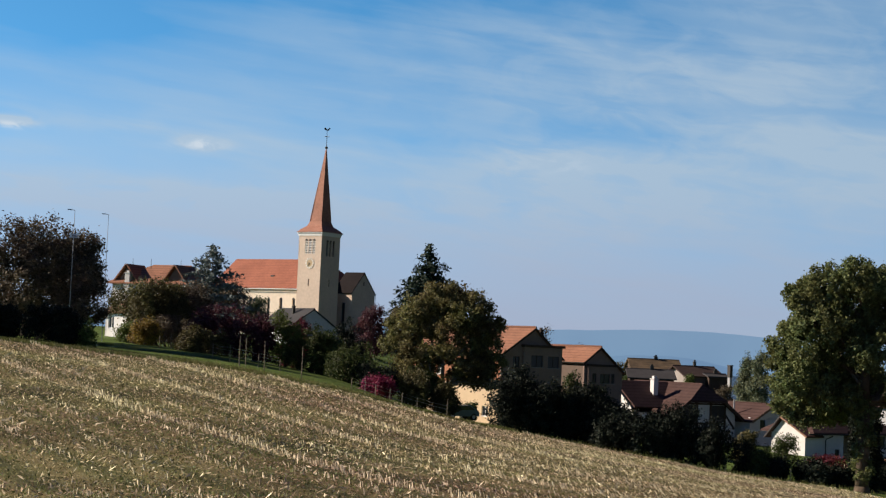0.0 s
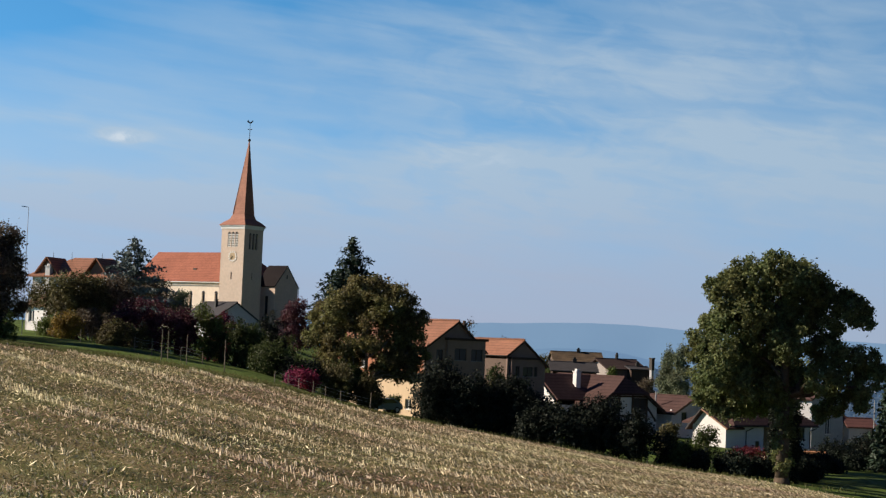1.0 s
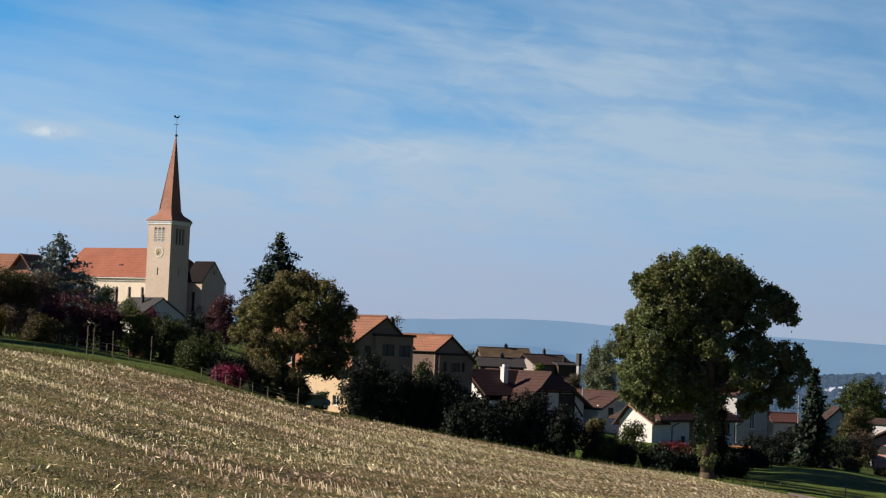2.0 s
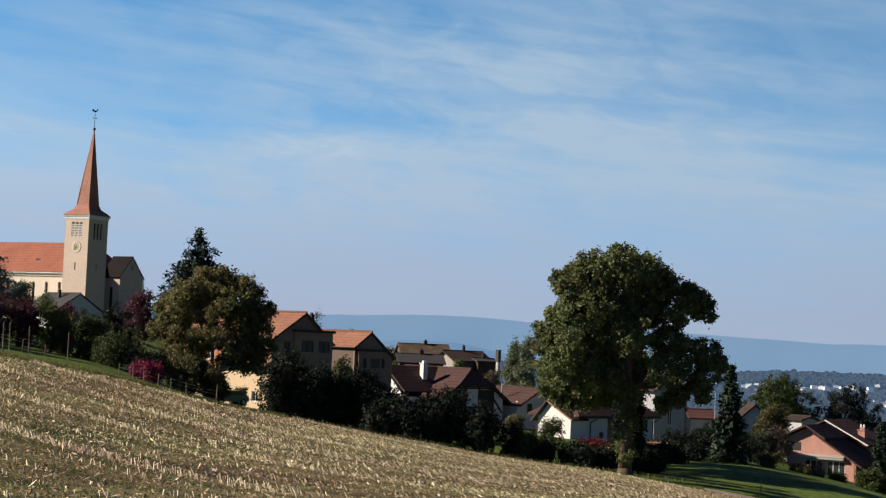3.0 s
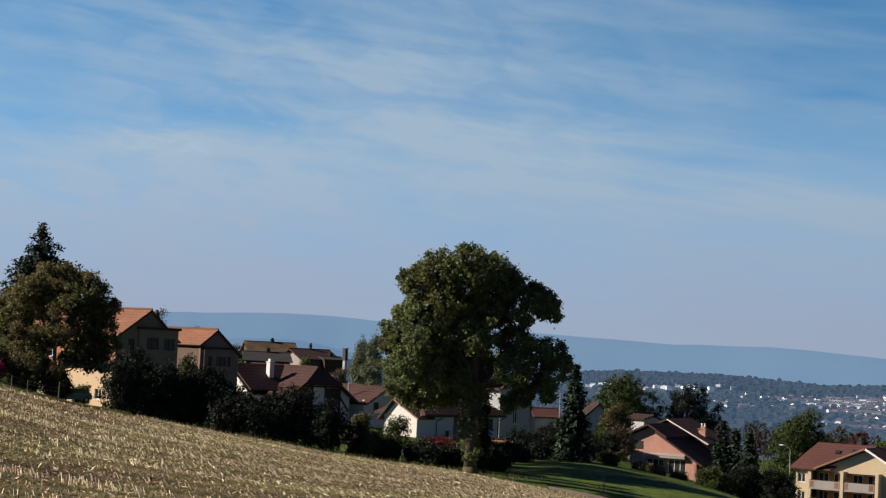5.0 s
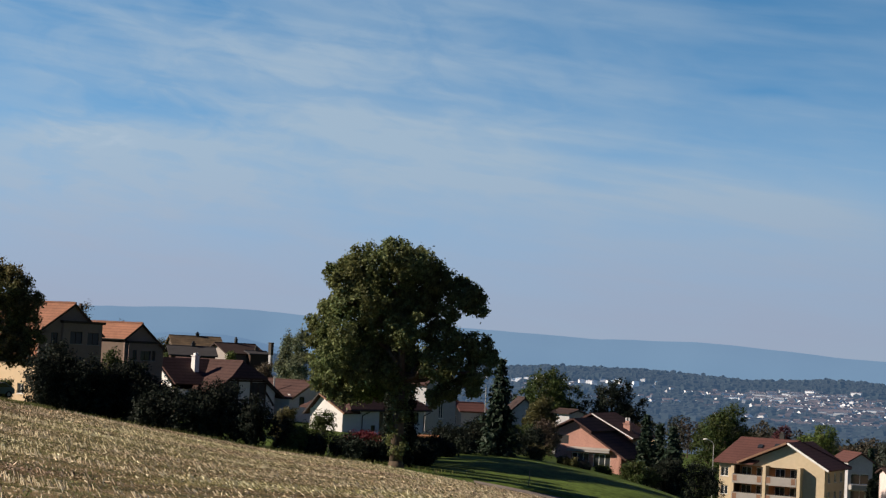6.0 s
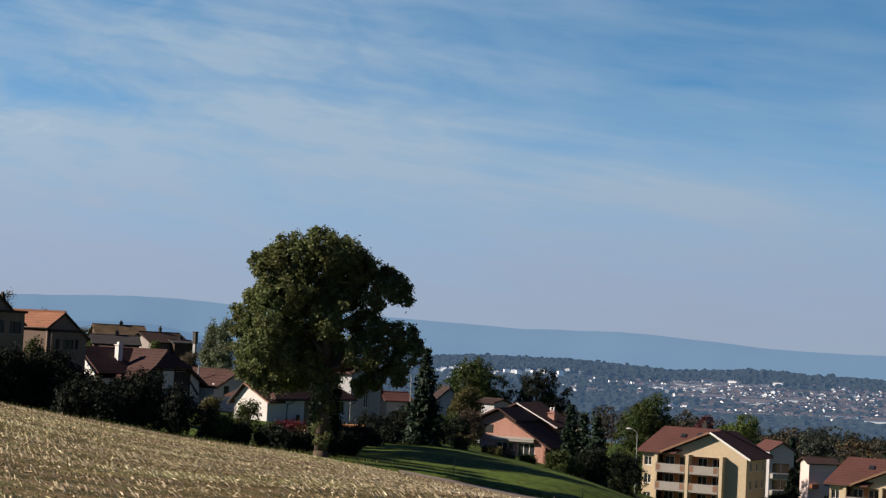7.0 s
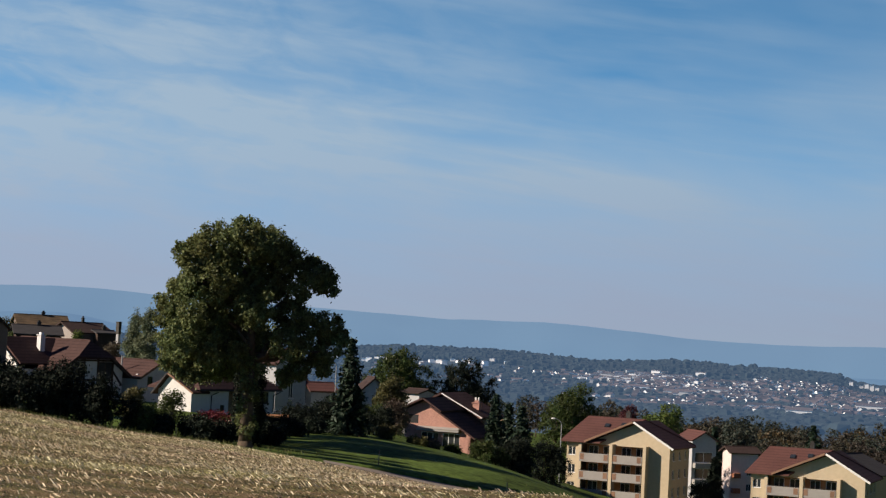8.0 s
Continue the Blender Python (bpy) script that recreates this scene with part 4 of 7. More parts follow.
    # choir with its gable to the viewer's right
    cx0, cx1, cy0, cy1, ce, cr_ = 9.6, 17.0, -0.6, 4.2, 10.55, 14.55
    cm = (cx0 + cx1) / 2
    bm = bmesh.new()
    box(bm, cx0, cx1, cy0, cy0 + 0.4, -1, ce)
    prism(bm, [(cx0, cy0, ce), (cx1, cy0, ce), (cm, cy0, cr_)], (0, 0.4, 0))
    box(bm, cx0, cx0 + 0.4, cy0 + 0.4, cy1, -1, 1.6)
    box(bm, cx0, cx0 + 0.4, cy0 + 0.4, 1.1, 1.6, ce)
    box(bm, cx0, cx0 + 0.4, 2.0, cy1, 1.6, ce)
    box(bm, cx0, cx0 + 0.4, 1.1, 2.0, 8.4, ce)
    box(bm, cx1 - 0.4, cx1, cy0 + 0.4, cy1, -1, ce)
    part("choir_wall", bm, M_OCHRE, root)
    bm = bmesh.new()
    box(bm, cx0 + 0.3, cx0 + 0.34, 1.08, 2.02, 1.6, 8.4)
    part("choir_window", bm, M_GLASS, root)
    bm = bmesh.new()
    box(bm, cm - 0.15, cm + 0.15, cy0 - 0.02, cy0 + 0.02, 12.0, 12.8)
    part("gable_slit", bm, M_DARK, root)
    k = (cr_ - ce) / (cm - cx0)
    for s in (-1, 1):
        bm = bmesh.new()
        e = cx0 - 0.35 if s < 0 else cx1 + 0.35
        q = [(e, cy0 - 0.12, ce - 0.35 * k + 0.16), (e, cy1 + 0.05, ce - 0.35 * k + 0.16), (cm, cy1 + 0.05, cr_ + 0.16), (cm, cy0 - 0.12, cr_ + 0.16)]
        slab(bm, *(q[::-1] if s < 0 else q), 0.18)
        part("choir_roof", bm, M_TILE_SHADED, root, "tiled choir roof coloured near-black for the tower's shadow")
    bm = bmesh.new()
    tube(bm, (cx1 + 0.1, cy0 - 0.1, 0), (cx1 + 0.1, cy0 - 0.1, ce - 0.3), 0.07, 0.07, 6)
    part("downpipe", bm, M_COPPER, root)


church()

# ================= houses of the village =================
parish = house("house", "small white gabled house with a grey slate roof below the church", -4.87, 298, -0.6, 60, 9.8, 11.0, 3.4, 6.6, M_WHITE, M_SLATE, "y", over=0.3, gable=0.25)
chimney(parish, 3.6, 4.5, 5.6, 7.7, M_COPPER, 0.45)


def villa():
    """The broad red-roofed house with hipped gables and solar panels."""
    root = thing("house", "old house with orange hip roofs, dormers and solar panels", "house", house_pose(-8.45, 255, 0.2, 32) @ pose(0, -3.4, 0))
    w, l, e, r = 9.0, 14.2, 8.0, 10.9
    for f, n in (("F", w), ("L", l - 0.3)):
        hs = [(1.2 + 2.6 * i, 3.2, 1.1, 1.5) for i in range(3)]
        # front wall greyed to hold its shade; the other three stay white
        ob = wall(root, f, n, -1, e, M_WHITE if f == "L" else M_GREYWALL, w, l, hs)
        if f == "L":
            ob.location = (0, 0.3, 0)
    for i in range(3):
        window(root, "F", 1.2 + 2.6 * i, 3.2, 1.1, 1.5, w, l)
        window(root, "L", 1.5 + 2.6 * i, 3.2, 1.1, 1.5, w, l)
    wall(root, "B", w, -1, e, M_WHITE, w, l)
    wall(root, "R", l - 0.6, -1, e, M_WHITE, w, l).location = (0, 0.3, 0)
    o = 0.7
    a, b, c, d = (-o, -o, e), (w + o, -o, e), (w + o, l + o, e), (-o, l + o, e)
    p, q = (w / 2, 4.0, r), (w / 2, l - 4.0, r)
    for k, f in enumerate(((a, b, p), (b, c, q, p), (c, d, q), (d, a, p, q))):
        bm = bmesh.new()
        prism(bm, f, (0, 0, 0.16))
        part("roof", bm, M_TILE_ORANGE, root)
    for y in (2.1, 10.2):
        bm = bmesh.new()
        prism(bm, [(0.2, y, e + 0.1), (0.2, y + 3.4, e + 0.1), (0.2, y + 1.7, e + 2.5)], (3.8, 0, 0))
        dorm = part("dormer", bm, M_DARKWALL, root)
        for s in (0, 1):
            bm = bmesh.new()
            f = [(-0.3, y + 1.7, e + 2.8), (4.4, y + 1.7, e + 2.8), (4.4, y + (-0.4 if s else 3.8), e + 0.1), (-0.3, y + (-0.4 if s else 3.8), e + 0.1)]
            slab(bm, *(f if s else f[::-1]), 0.15)
            part("dormer_roof", bm, M_TILE_ORANGE, dorm)
        bm = bmesh.new()
        slab(bm, (0.3, y + 1.5, e + 2.68), (0.3, y + 0.1, e + 0.85), (3.4, y + 0.1, e + 0.85), (3.4, y + 1.5, e + 2.68), 0.05)
        part("solar_panel", bm, M_SOLAR, dorm)
    for y in (3.8, 11.9, 8.8):
        bm = bmesh.new()
        tube(bm, (w / 2 - 3.0, y, e + 2.4), (w / 2 - 3.0, y, e + 3.7), 0.06, 0.02, 5)
        part("finial", bm, M_COPPER, root)
    chimney(root, -0.2, 11.4, e - 1.0, e + 1.5, M_WHITE, 0.75)


villa()
annex = house("house", "low white house with a red tiled roof behind a hedge", -9.45, 200, 0.4, 50, 6.0, 6.5, 3.3, 4.6, M_WHITE, M_TILE_OLD, "y", left=[(1.5, 1.0, 1.0, 1.3), (5.0, 1.0, 1.0, 1.3)])


def row_house(name, label, bearing, dist, base, turn, w, l, eave, eave_right, ridge, apex, low_top, bay, bay_wins, gable_wins, upper_m):
    """Brick and render row house with a shallow flat-roofed bay before the gable; heights are above the base."""
    root = thing(name, label, "house", house_pose(bearing, dist, base, turn) @ Matrix.Scale(0.826, 4))
    xa = w * apex
    e = min(eave, eave_right)
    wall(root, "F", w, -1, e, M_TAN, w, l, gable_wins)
    for u, z, a, b in gable_wins:
        window(root, "F", u, z, a, b, w, l, M_WOOD)
    lows = [(2.0 + 3.2 * i, 0.9, 1.2, 1.3) for i in range(int(l // 3.4))]
    highs = [(1.6 + 3.2 * i, low_top + 0.9, 1.2, 1.6) for i in range(int(l // 3.4))]
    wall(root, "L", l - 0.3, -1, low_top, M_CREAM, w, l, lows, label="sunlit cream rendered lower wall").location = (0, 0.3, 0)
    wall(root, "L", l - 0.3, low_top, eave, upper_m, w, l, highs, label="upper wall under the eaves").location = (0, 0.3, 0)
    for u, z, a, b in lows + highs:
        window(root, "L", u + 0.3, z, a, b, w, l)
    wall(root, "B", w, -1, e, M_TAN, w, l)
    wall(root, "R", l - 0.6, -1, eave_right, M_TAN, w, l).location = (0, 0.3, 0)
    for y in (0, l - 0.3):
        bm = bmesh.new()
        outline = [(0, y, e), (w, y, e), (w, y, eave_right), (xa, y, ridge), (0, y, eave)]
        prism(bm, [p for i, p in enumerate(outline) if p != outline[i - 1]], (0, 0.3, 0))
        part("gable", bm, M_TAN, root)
    o, g = 0.45, 0.35
    for s, ez, run in ((0, eave, xa), (1, eave_right, w - xa)):
        k = (ridge - ez) / run
        x = w + o if s else -o
        bm = bmesh.new()
        q = [(x, -g, ez - k * o + 0.18), (x, l + g, ez - k * o + 0.18), (xa, l + g, ridge + 0.18), (xa, -g, ridge + 0.18)]
        slab(bm, *(q if s else q[::-1]), 0.2)
        part("roof", bm, M_TILE_ORANGE, root)
        bm = bmesh.new()
        tube(bm, (x, -g, ez - k * o + 0.1), (x, l + g, ez - k * o + 0.1), 0.08, 0.08, 6)
        part("gutter", bm, M_COPPER, root)
        bm = bmesh.new()
        slab(bm, *[(xx, -g - 0.035 + dy, zz) for xx, zz, dy in ((x, ez - k * o + 0.14, 0), (xa, ridge + 0.14, 0), (xa, ridge + 0.14, 0.03), (x, ez - k * o + 0.14, 0.03))][::-1 if s else 1], 0.24)
        part("bargeboard", bm, M_WOOD, root)
    ridge_caps(root, (xa, -g, ridge + 0.2), (xa, l + g, ridge + 0.2), M_TILE_ORANGE)
    u0, u1, out, z1 = bay
    bm = bmesh.new()
    us = sorted({u0, u1, *[h[0] for h in bay_wins], *[h[0] + h[2] for h in bay_wins]})
    for a, b in zip(us, us[1:]):
        hole = [h for h in bay_wins if h[0] < (a + b) / 2 < h[0] + h[2]]
        if hole:
            box(bm, a, b, -out, -out + 0.25, -1, hole[0][1])
            box(bm, a, b, -out, -out + 0.25, hole[0][1] + hole[0][3], z1)
        else:
            box(bm, a, b, -out, -out + 0.25, -1, z1)
    box(bm, u0, u0 + 0.25, -out + 0.25, -0.004, -1, z1)
    box(bm, u1 - 0.25, u1, -out + 0.25, -0.004, -1, z1)
    bmesh.ops.remove_doubles(bm, verts=bm.verts, dist=0.001)
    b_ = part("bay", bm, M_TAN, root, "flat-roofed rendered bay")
    for u, z, a, b in bay_wins:
        bm = bmesh.new()
        box(bm, u, u + a, -out + 0.16, -out + 0.2, z, z + b)
        part("pane", bm, M_GLASS, b_)
        bm = bmesh.new()
        box(bm, u + a / 2 - 0.04, u + a / 2 + 0.04, -out + 0.11, -out + 0.155, z, z + b)
        box(bm, u, u + a, -out + 0.11, -out + 0.155, z + b - 0.08, z + b)
        part("window_frame", bm, M_WOOD, b_)
        bm = bmesh.new()
        box(bm, u - 0.1, u + a + 0.1, -out - 0.07, -out + 0.1, z - 0.08, z)
        part("sill", bm, M_BALCONY, b_)
    bm = bmesh.new()
    box(bm, u0 - 0.25, u1 + 0.25, -out - 0.3, 0.3, z1, z1 + 0.32)
    part("flat_roof", bm, M_WOOD, b_)
    bm = bmesh.new()
    tube(bm, (-0.12, -0.12, -0.8), (-0.12, -0.12, eave - 0.2), 0.06, 0.06, 6)
    part("downpipe", bm, M_COPPER, root)
    return root


h_a = row_house("house", "three-storey house with orange tiles, brick and cream walls", 2.05, 190, -7.1, 47, 10.6, 19.0, 9.1, 8.8, 12.5, 0.525, 5.15,
                (3.6, 10.5, 0.4, 10.1), [(4.85, 7.5, 2.15, 1.55), (7.9, 7.45, 2.1, 1.55)], [(1.95, 7.4, 1.2, 1.65)], M_BRICK)
chimney(h_a, 9.3, 2.6, 9.2, 12.4, M_WOOD, 0.5)
# The dark upper wall puts the first house's shade into its colour.
h_b = row_house("house", "row house with orange tiled roof and dim rendered gable", 4.70, 203, -7.43, 47, 7.2, 12.0, 8.95, 7.6, 10.85, 0.385, 3.4,
                (0.35, 5.5, 0.4, 8.3), [(1.15, 6.0, 0.75, 1.35), (2.6, 6.0, 1.85, 1.3), (4.75, 6.0, 0.6, 1.35)], [], M_DARKWALL)


def timber_house():
    base, w, l = -9.6, 10.0, 13.0
    e, r, zh = 3.75, 7.15, 5.35
    root = thing("house", "chalet-like white house with dark timbers and half-hipped roof", "house", house_pose(7.55, 215, base, 50) @ pose(-0.15, 0, 0))
    wall(root, "F", w, -1.0, e, M_WHITE, w, l)
    wall(root, "L", l - 0.3, -1.0, e, M_WHITE, w, l).location = (0, 0.3, 0)
    wall(root, "B", w, -1.0, e, M_WHITE, w, l)
    wall(root, "R", l - 0.6, -1.0, e, M_WHITE, w, l).location = (0, 0.3, 0)
    k = (r - e) / (w / 2)
    xh = (zh - e) / k
    bm = bmesh.new()
    prism(bm, [(0, 0, e), (w, 0, e), (w - xh, 0, zh), (xh, 0, zh)], (0, 0.3, 0))
    part("gable", bm, M_WHITE, root)
    for u in (1.75, 6.2):
        bm = bmesh.new()
        face_box(bm, "F", u, u + 1.95, 2.9, 4.9, 0.004, 0.05, w, l)
        shut = part("window", bm, M_SHUTTER, root, "window closed by dark shutters")
        bm = bmesh.new()
        face_box(bm, "F", u + 0.93, u + 1.02, 2.9, 4.9, 0.052, 0.07, w, l)
        part("shutter_bar", bm, M_WOOD, shut)
    o, g, back = 0.9, 0.7, l + 0.4
    for s_ in (0, 1):
        def fx(x):
            return w - x if s_ else x
        bm = bmesh.new()
        hx = xh - g * k * 0.0
        pts = [(fx(-o), -g, e - o * k), (fx(hx), -g, zh), (w / 2, 0.4, r), (w / 2, back, r), (fx(-o), back, e - o * k)]
        prism(bm, [(x, y, z + 0.02) for x, y, z in pts], (0, 0, 0.24))
        part("roof", bm, M_TILE_BROWN, root)
        bm = bmesh.new()
        prism(bm, [(fx(-o), -g - 0.03, e - o * k - 0.2), (fx(hx), -g - 0.03, zh - 0.2), (fx(hx), -g - 0.03, zh + 0.1), (fx(-o), -g - 0.03, e - o * k + 0.1)], (0, 0.03, 0))
        part("bargeboard", bm, M_WOOD, root)
    bm = bmesh.new()
    prism(bm, [(xh - 0.3, -g - 0.25, zh - 0.12), (w - xh + 0.3, -g - 0.25, zh - 0.12), (w / 2, 0.4, r + 0.02)], (0, 0, 0.26))
    part("half_hip", bm, M_TILE_BROWN, root)
    bm = bmesh.new()
    tube(bm, (w / 2, 0.4, r + 0.26), (w / 2, back, r + 0.26), 0.13, 0.13, 6)
    part("ridge_tiles", bm, M_TILE_BROWN, root)
    for u in (1.42, 3.74, 5.87, 8.19):
        bm = bmesh.new()
        face_box(bm, "F", u, u + 0.3, 1.6, min(zh, e + min(u, w - u) * k - 0.1), 0.004, 0.06, w, l)
        part("timber_post", bm, M_WOOD, root)
    for z, a, b in ((2.6, 1.42, 8.49), (4.95, 1.72, 8.2)):
        bm = bmesh.new()
        face_box(bm, "F", a, b, z, z + 0.22, 0.006, 0.07, w, l)
        part("timber_rail", bm, M_WOOD, root)
    for a, b in (((8.4, 3.8), (9.9, 2.1)), ((1.45, 3.8), (0.1, 2.1))):
        bm = bmesh.new()
        n = Vector((b[0] - a[0], 0, b[1] - a[1])).normalized()
        s_ = Vector((-n.z, 0, n.x)) * 0.13
        pa, pb = Vector((a[0], -0.062, a[1])), Vector((b[0], -0.062, b[1]))
        prism(bm, [pa + s_, pb + s_, pb - s_, pa - s_], (0, 0.05, 0))
        part("timber_brace", bm, M_WOOD, root)
    chimney(root, 1.25, 5.0, 3.2, 7.75, M_WHITE, 0.68)
    # cross wing with its own roof
    bm = bmesh.new()
    box(bm, -3.0, -0.01, 3.4, 10.6, -1, e)
    prism(bm, [(-3.0, 3.4, e), (-3.0, 10.6, e), (-3.0, 7.0, e + 2.9)], (0.3, 0, 0))
    part("wing_wall", bm, M_WHITE, root)
    for s_ in (0, 1):
        bm = bmesh.new()
        f = [(-3.4, 7.0, 7.32), (5.0, 7.0, 7.32), (5.0, 2.9 if s_ else 11.1, 4.3), (-3.4, 2.9 if s_ else 11.1, 4.3)]
        slab(bm, *(f if s_ else f[::-1]), 0.2)
        part("wing_roof", bm, M_TILE_BROWN, root)
    ridge_caps(root, (-3.4, 7.0, 7.34), (5.0, 7.0, 7.34), M_TILE_BROWN, 0.42, 0.14)


timber_house()


def white_house():
    """Long low house: a lit end gable, a hipped roof over two bodies and a recessed porch between them."""
    root = thing("house", "long white house with brown hipped roof and sunlit end gable", "house", house_pose(11.70, 200, -10.4, 41))
    w, l, e = 14.8, 4.9, 3.45
    wall(root, "F", 6.4, -1.0, e, M_WHITE, w, l, [(5.0, 0.3, 0.8, 1.5)])
    window(root, "F", 5.0, 0.3, 0.8, 1.5, w, l, M_SHUTTER)
    wall(root, "L", l - 0.3, -1.0, 3.2, M_WHITE, w, l, [(2.2, 1.0, 0.9, 1.4)]).location = (0, 0.3, 0)
    window(root, "L", 2.5, 1.0, 0.9, 1.4, w, l, M_SHUTTER)
    bm = bmesh.new()
    prism(bm, [(0, 0, 3.2), (0, l, 3.2), (0, 3.3, 4.9)], (0.3, 0, 0))
    part("gable", bm, M_WHITE, root)
    bm = bmesh.new()
    box(bm, 6.1, 6.4, 0.31, 2.4, -1, e)
    box(bm, 6.1, 8.5, 2.41, 2.7, -1, e)
    part("porch_wall", bm, M_WHITE, root)
    bm = bmesh.new()
    box(bm, 8.2, 8.5, 0.31, 2.4, -1, e)
    part("porch_return_wall", bm, M_CREAM, root, "sunlit cream side wall of the porch")
    hole = (11.95, 2.0, 1.75, 1.3)
    wall(root, "F", w - 8.2, -1.0, e, M_WHITE, w - 8.2, l, [(hole[0] - 8.2, *hole[1:])]).location = (8.2, 0, 0)
    window(root, "F", *hole, w, l, M_SHUTTER)
    wall(root, "B", w, -1.0, e, M_WHITE, w, l)
    wall(root, "R", l - 0.6, -1.0, e, M_WHITE, w, l).location = (0, 0.3, 0)
    # hipped main roof
    o, yr, r, l = 0.6, 3.3, 5.9, 6.6
    a, b, c, d = (0.7, -o, e), (w + o, -o, e), (w + o, l + o, e), (0.7, l + o, e)
    p, q = (3.8, yr, r), (12.6, yr, r)
    for f in ((a, b, q, p), (b, c, q), (c, d, p, q), (d, a, p)):
        bm = bmesh.new()
        prism(bm, [(x, y, z - 0.02) for x, y, z in f], (0, 0, 0.2))
        part("roof", bm, M_TILE_BROWN, root)
    ridge_caps(root, (3.8, yr, r + 0.2), (12.6, yr, r + 0.2), M_TILE_BROWN, 0.42, 0.14)
    ridge_caps(root, (12.6, yr, r + 0.2), (w + o, -o, e + 0.2), M_TILE_BROWN, 0.42, 0.14)
    l = 4.9
    # the gable's own roof with broad eaves
    for s in (0, 1):
        y = -0.6 if s else l + 0.6
        run = 3.3 if s else l - 3.3
        ze = 3.2 - 1.7 / run * 0.6
        bm = bmesh.new()
        f = [(-0.5, 3.3, 5.12), (2.4, 3.3, 5.12), (2.4, y, ze + 0.2), (-0.5, y, ze + 0.2)]
        slab(bm, *(f if s else f[::-1]), 0.18)
        part("gable_roof", bm, M_TILE_BROWN, root)
        bm = bmesh.new()
        f = [(-0.54, 3.3, 5.1), (-0.5, 3.3, 5.1), (-0.5, y, ze + 0.18), (-0.54, y, ze + 0.18)]
        slab(bm, *(f if s else f[::-1]), 0.16)
        part("bargeboard", bm, M_WOOD_WARM if s else M_SHUTTER, root)
    bm = bmesh.new()
    tube(bm, (-0.2, -o - 0.08, e + 0.02), (w + o, -o - 0.08, e + 0.02), 0.08, 0.08, 6)
    part("gutter", bm, M_COPPER, root)
    for x in (3.3, 14.5):
        bm = bmesh.new()
        tube(bm, (x + 0.6, -o, 3.3), (x, -0.1, 2.9), 0.06, 0.06, 6)
        tube(bm, (x, -0.1, 2.9), (x, -0.1, -0.5), 0.06, 0.06, 6)
        part("downpipe", bm, M_COPPER, root)


white_house()


def back_house():
    root = house("house", "brown-roofed white house with warm wooden gable boards and a thin flue", 9.98, 222, -9.0, 44, 6.8, 7.0, -6.3, -4.5, M_WHITE, M_TILE_BROWN, "y",
                 front=[(1.75, 1.5, 1.0, 1.5)], over=0.6, gable=0.9, frame_m=M_SHUTTER)
    for s in (0, 1):
        x = 7.4 if s else -0.6
        k = 1.8 / 3.4
        bm = bmesh.new()
        f = [(3.4, -0.94, 4.66), (3.4, -0.9, 4.66), (x, -0.9, 2.7 - k * 0.6 + 0.16), (x, -0.94, 2.7 - k * 0.6 + 0.16)]
        slab(bm, *(f[::-1] if s else f), 0.26)
        part("bargeboard", bm, M_WOOD_WARM, root)
    bm = bmesh.new()
    tube(bm, (0.6, 3.4, 2.6), (0.6, 3.4, 5.1), 0.11, 0.11, 8)
    part("flue", bm, M_METAL, root)


back_house()
h_d = house("house", "tall pale grey house half hidden by the oak", 14.34, 228, -11.0, 42, 5.8, 2.2, -4.0, -2.4, M_GREYWALL, M_TILE_BROWN, "y", front=[(2.6, 2.6, 0.9, 2.0)])
h_d2 = house("house", "pale sunlit gable with a dark roof seen behind the oak", 14.32, 238, -11.0, 42, 6, 5, -6.3, -4.8, M_CREAM_PALE, M_TILE_DARK, "x")
h_d3 = house("house", "low pale house with a white chimney behind the oak", 13.05, 245, -10.0, 42, 5, 5, -4.9, -4.3, M_CHALK, M_TILE_DARK, "x")
chimney(h_d3, 0.3, 4.2, 4.6, 6.1, M_WHITE, 0.8)
# Grey walls on these two put the garden shade into white render.
h_e = house("house", "small house with a rust tiled roof beside a driveway, walls greyed for shade", 15.5, 240, -11.6, 72, 3.4, 4.5, -7.6, -6.7, M_GREYWALL, M_TILE_RUST, "x", left=[(2.2, 2.0, 1.0, 1.3)])
h_f = house("house", "dim white house with dark roof among garden trees", 17.05, 235, -11.8, 78, 3.8, 4.0, -7.2, -5.5, M_GREYWALL, M_TILE_DARK, "y", front=[(1.6, 2.6, 1.5, 1.3)])
h_g = house("house", "low house with a flat dark roof behind garden trees", 18.95, 262, -13.0, 42, 3.2, 3.2, -7.9, -7.5, M_GREYWALL, M_TILE_DARK, "y", front=[(1.0, 3.3, 1.6, 1.2)])
for b, d, base, turn, w, l, e, r, m in ((6.25, 330, -7, 80, 9.0, 9, -1.3, 0.72, M_TILE_MOSSY), (6.15, 292, -8, 84, 7.2, 7, -2.3, -1.05, M_SLATE), (8.66, 300, -8.5, 70, 3.2, 4, -1.7, -1.35, M_SLATE)):
    h = house("house", "village house with tiled roof beyond the timbered one", b, d, base, turn, w, l, e, r, M_WOOD if m is M_SLATE else M_DARKWALL, m, "x")
    chimney(h, w * 0.55, l * 0.5, r - base - 0.3, r - base + 0.6, M_COPPER, 0.6)
# The front is coloured darker than the gable to paint in its shade.
cottage = house("house", "white gabled cottage with a dark roof among far roofs", 7.95, 300, -8, 62, 6.5, 7.6, -1.7, -0.25, M_TAN_PALE, M_TILE_DARK, "x", over=0.5, gable=0.7, front_m=M_DARKWALL)
chimney(cottage, 3.4, 3.8, 7.5, 8.6, M_COPPER, 0.4)
tower_stub = thing("chimney_stack", "tall rendered chimney stack with a dark metal head", "chimney", house_pose(9.3, 285, -9, 44))
bm = bmesh.new()
box(bm, -0.24, 0.24, -0.24, 0.24, -1, 7.4)
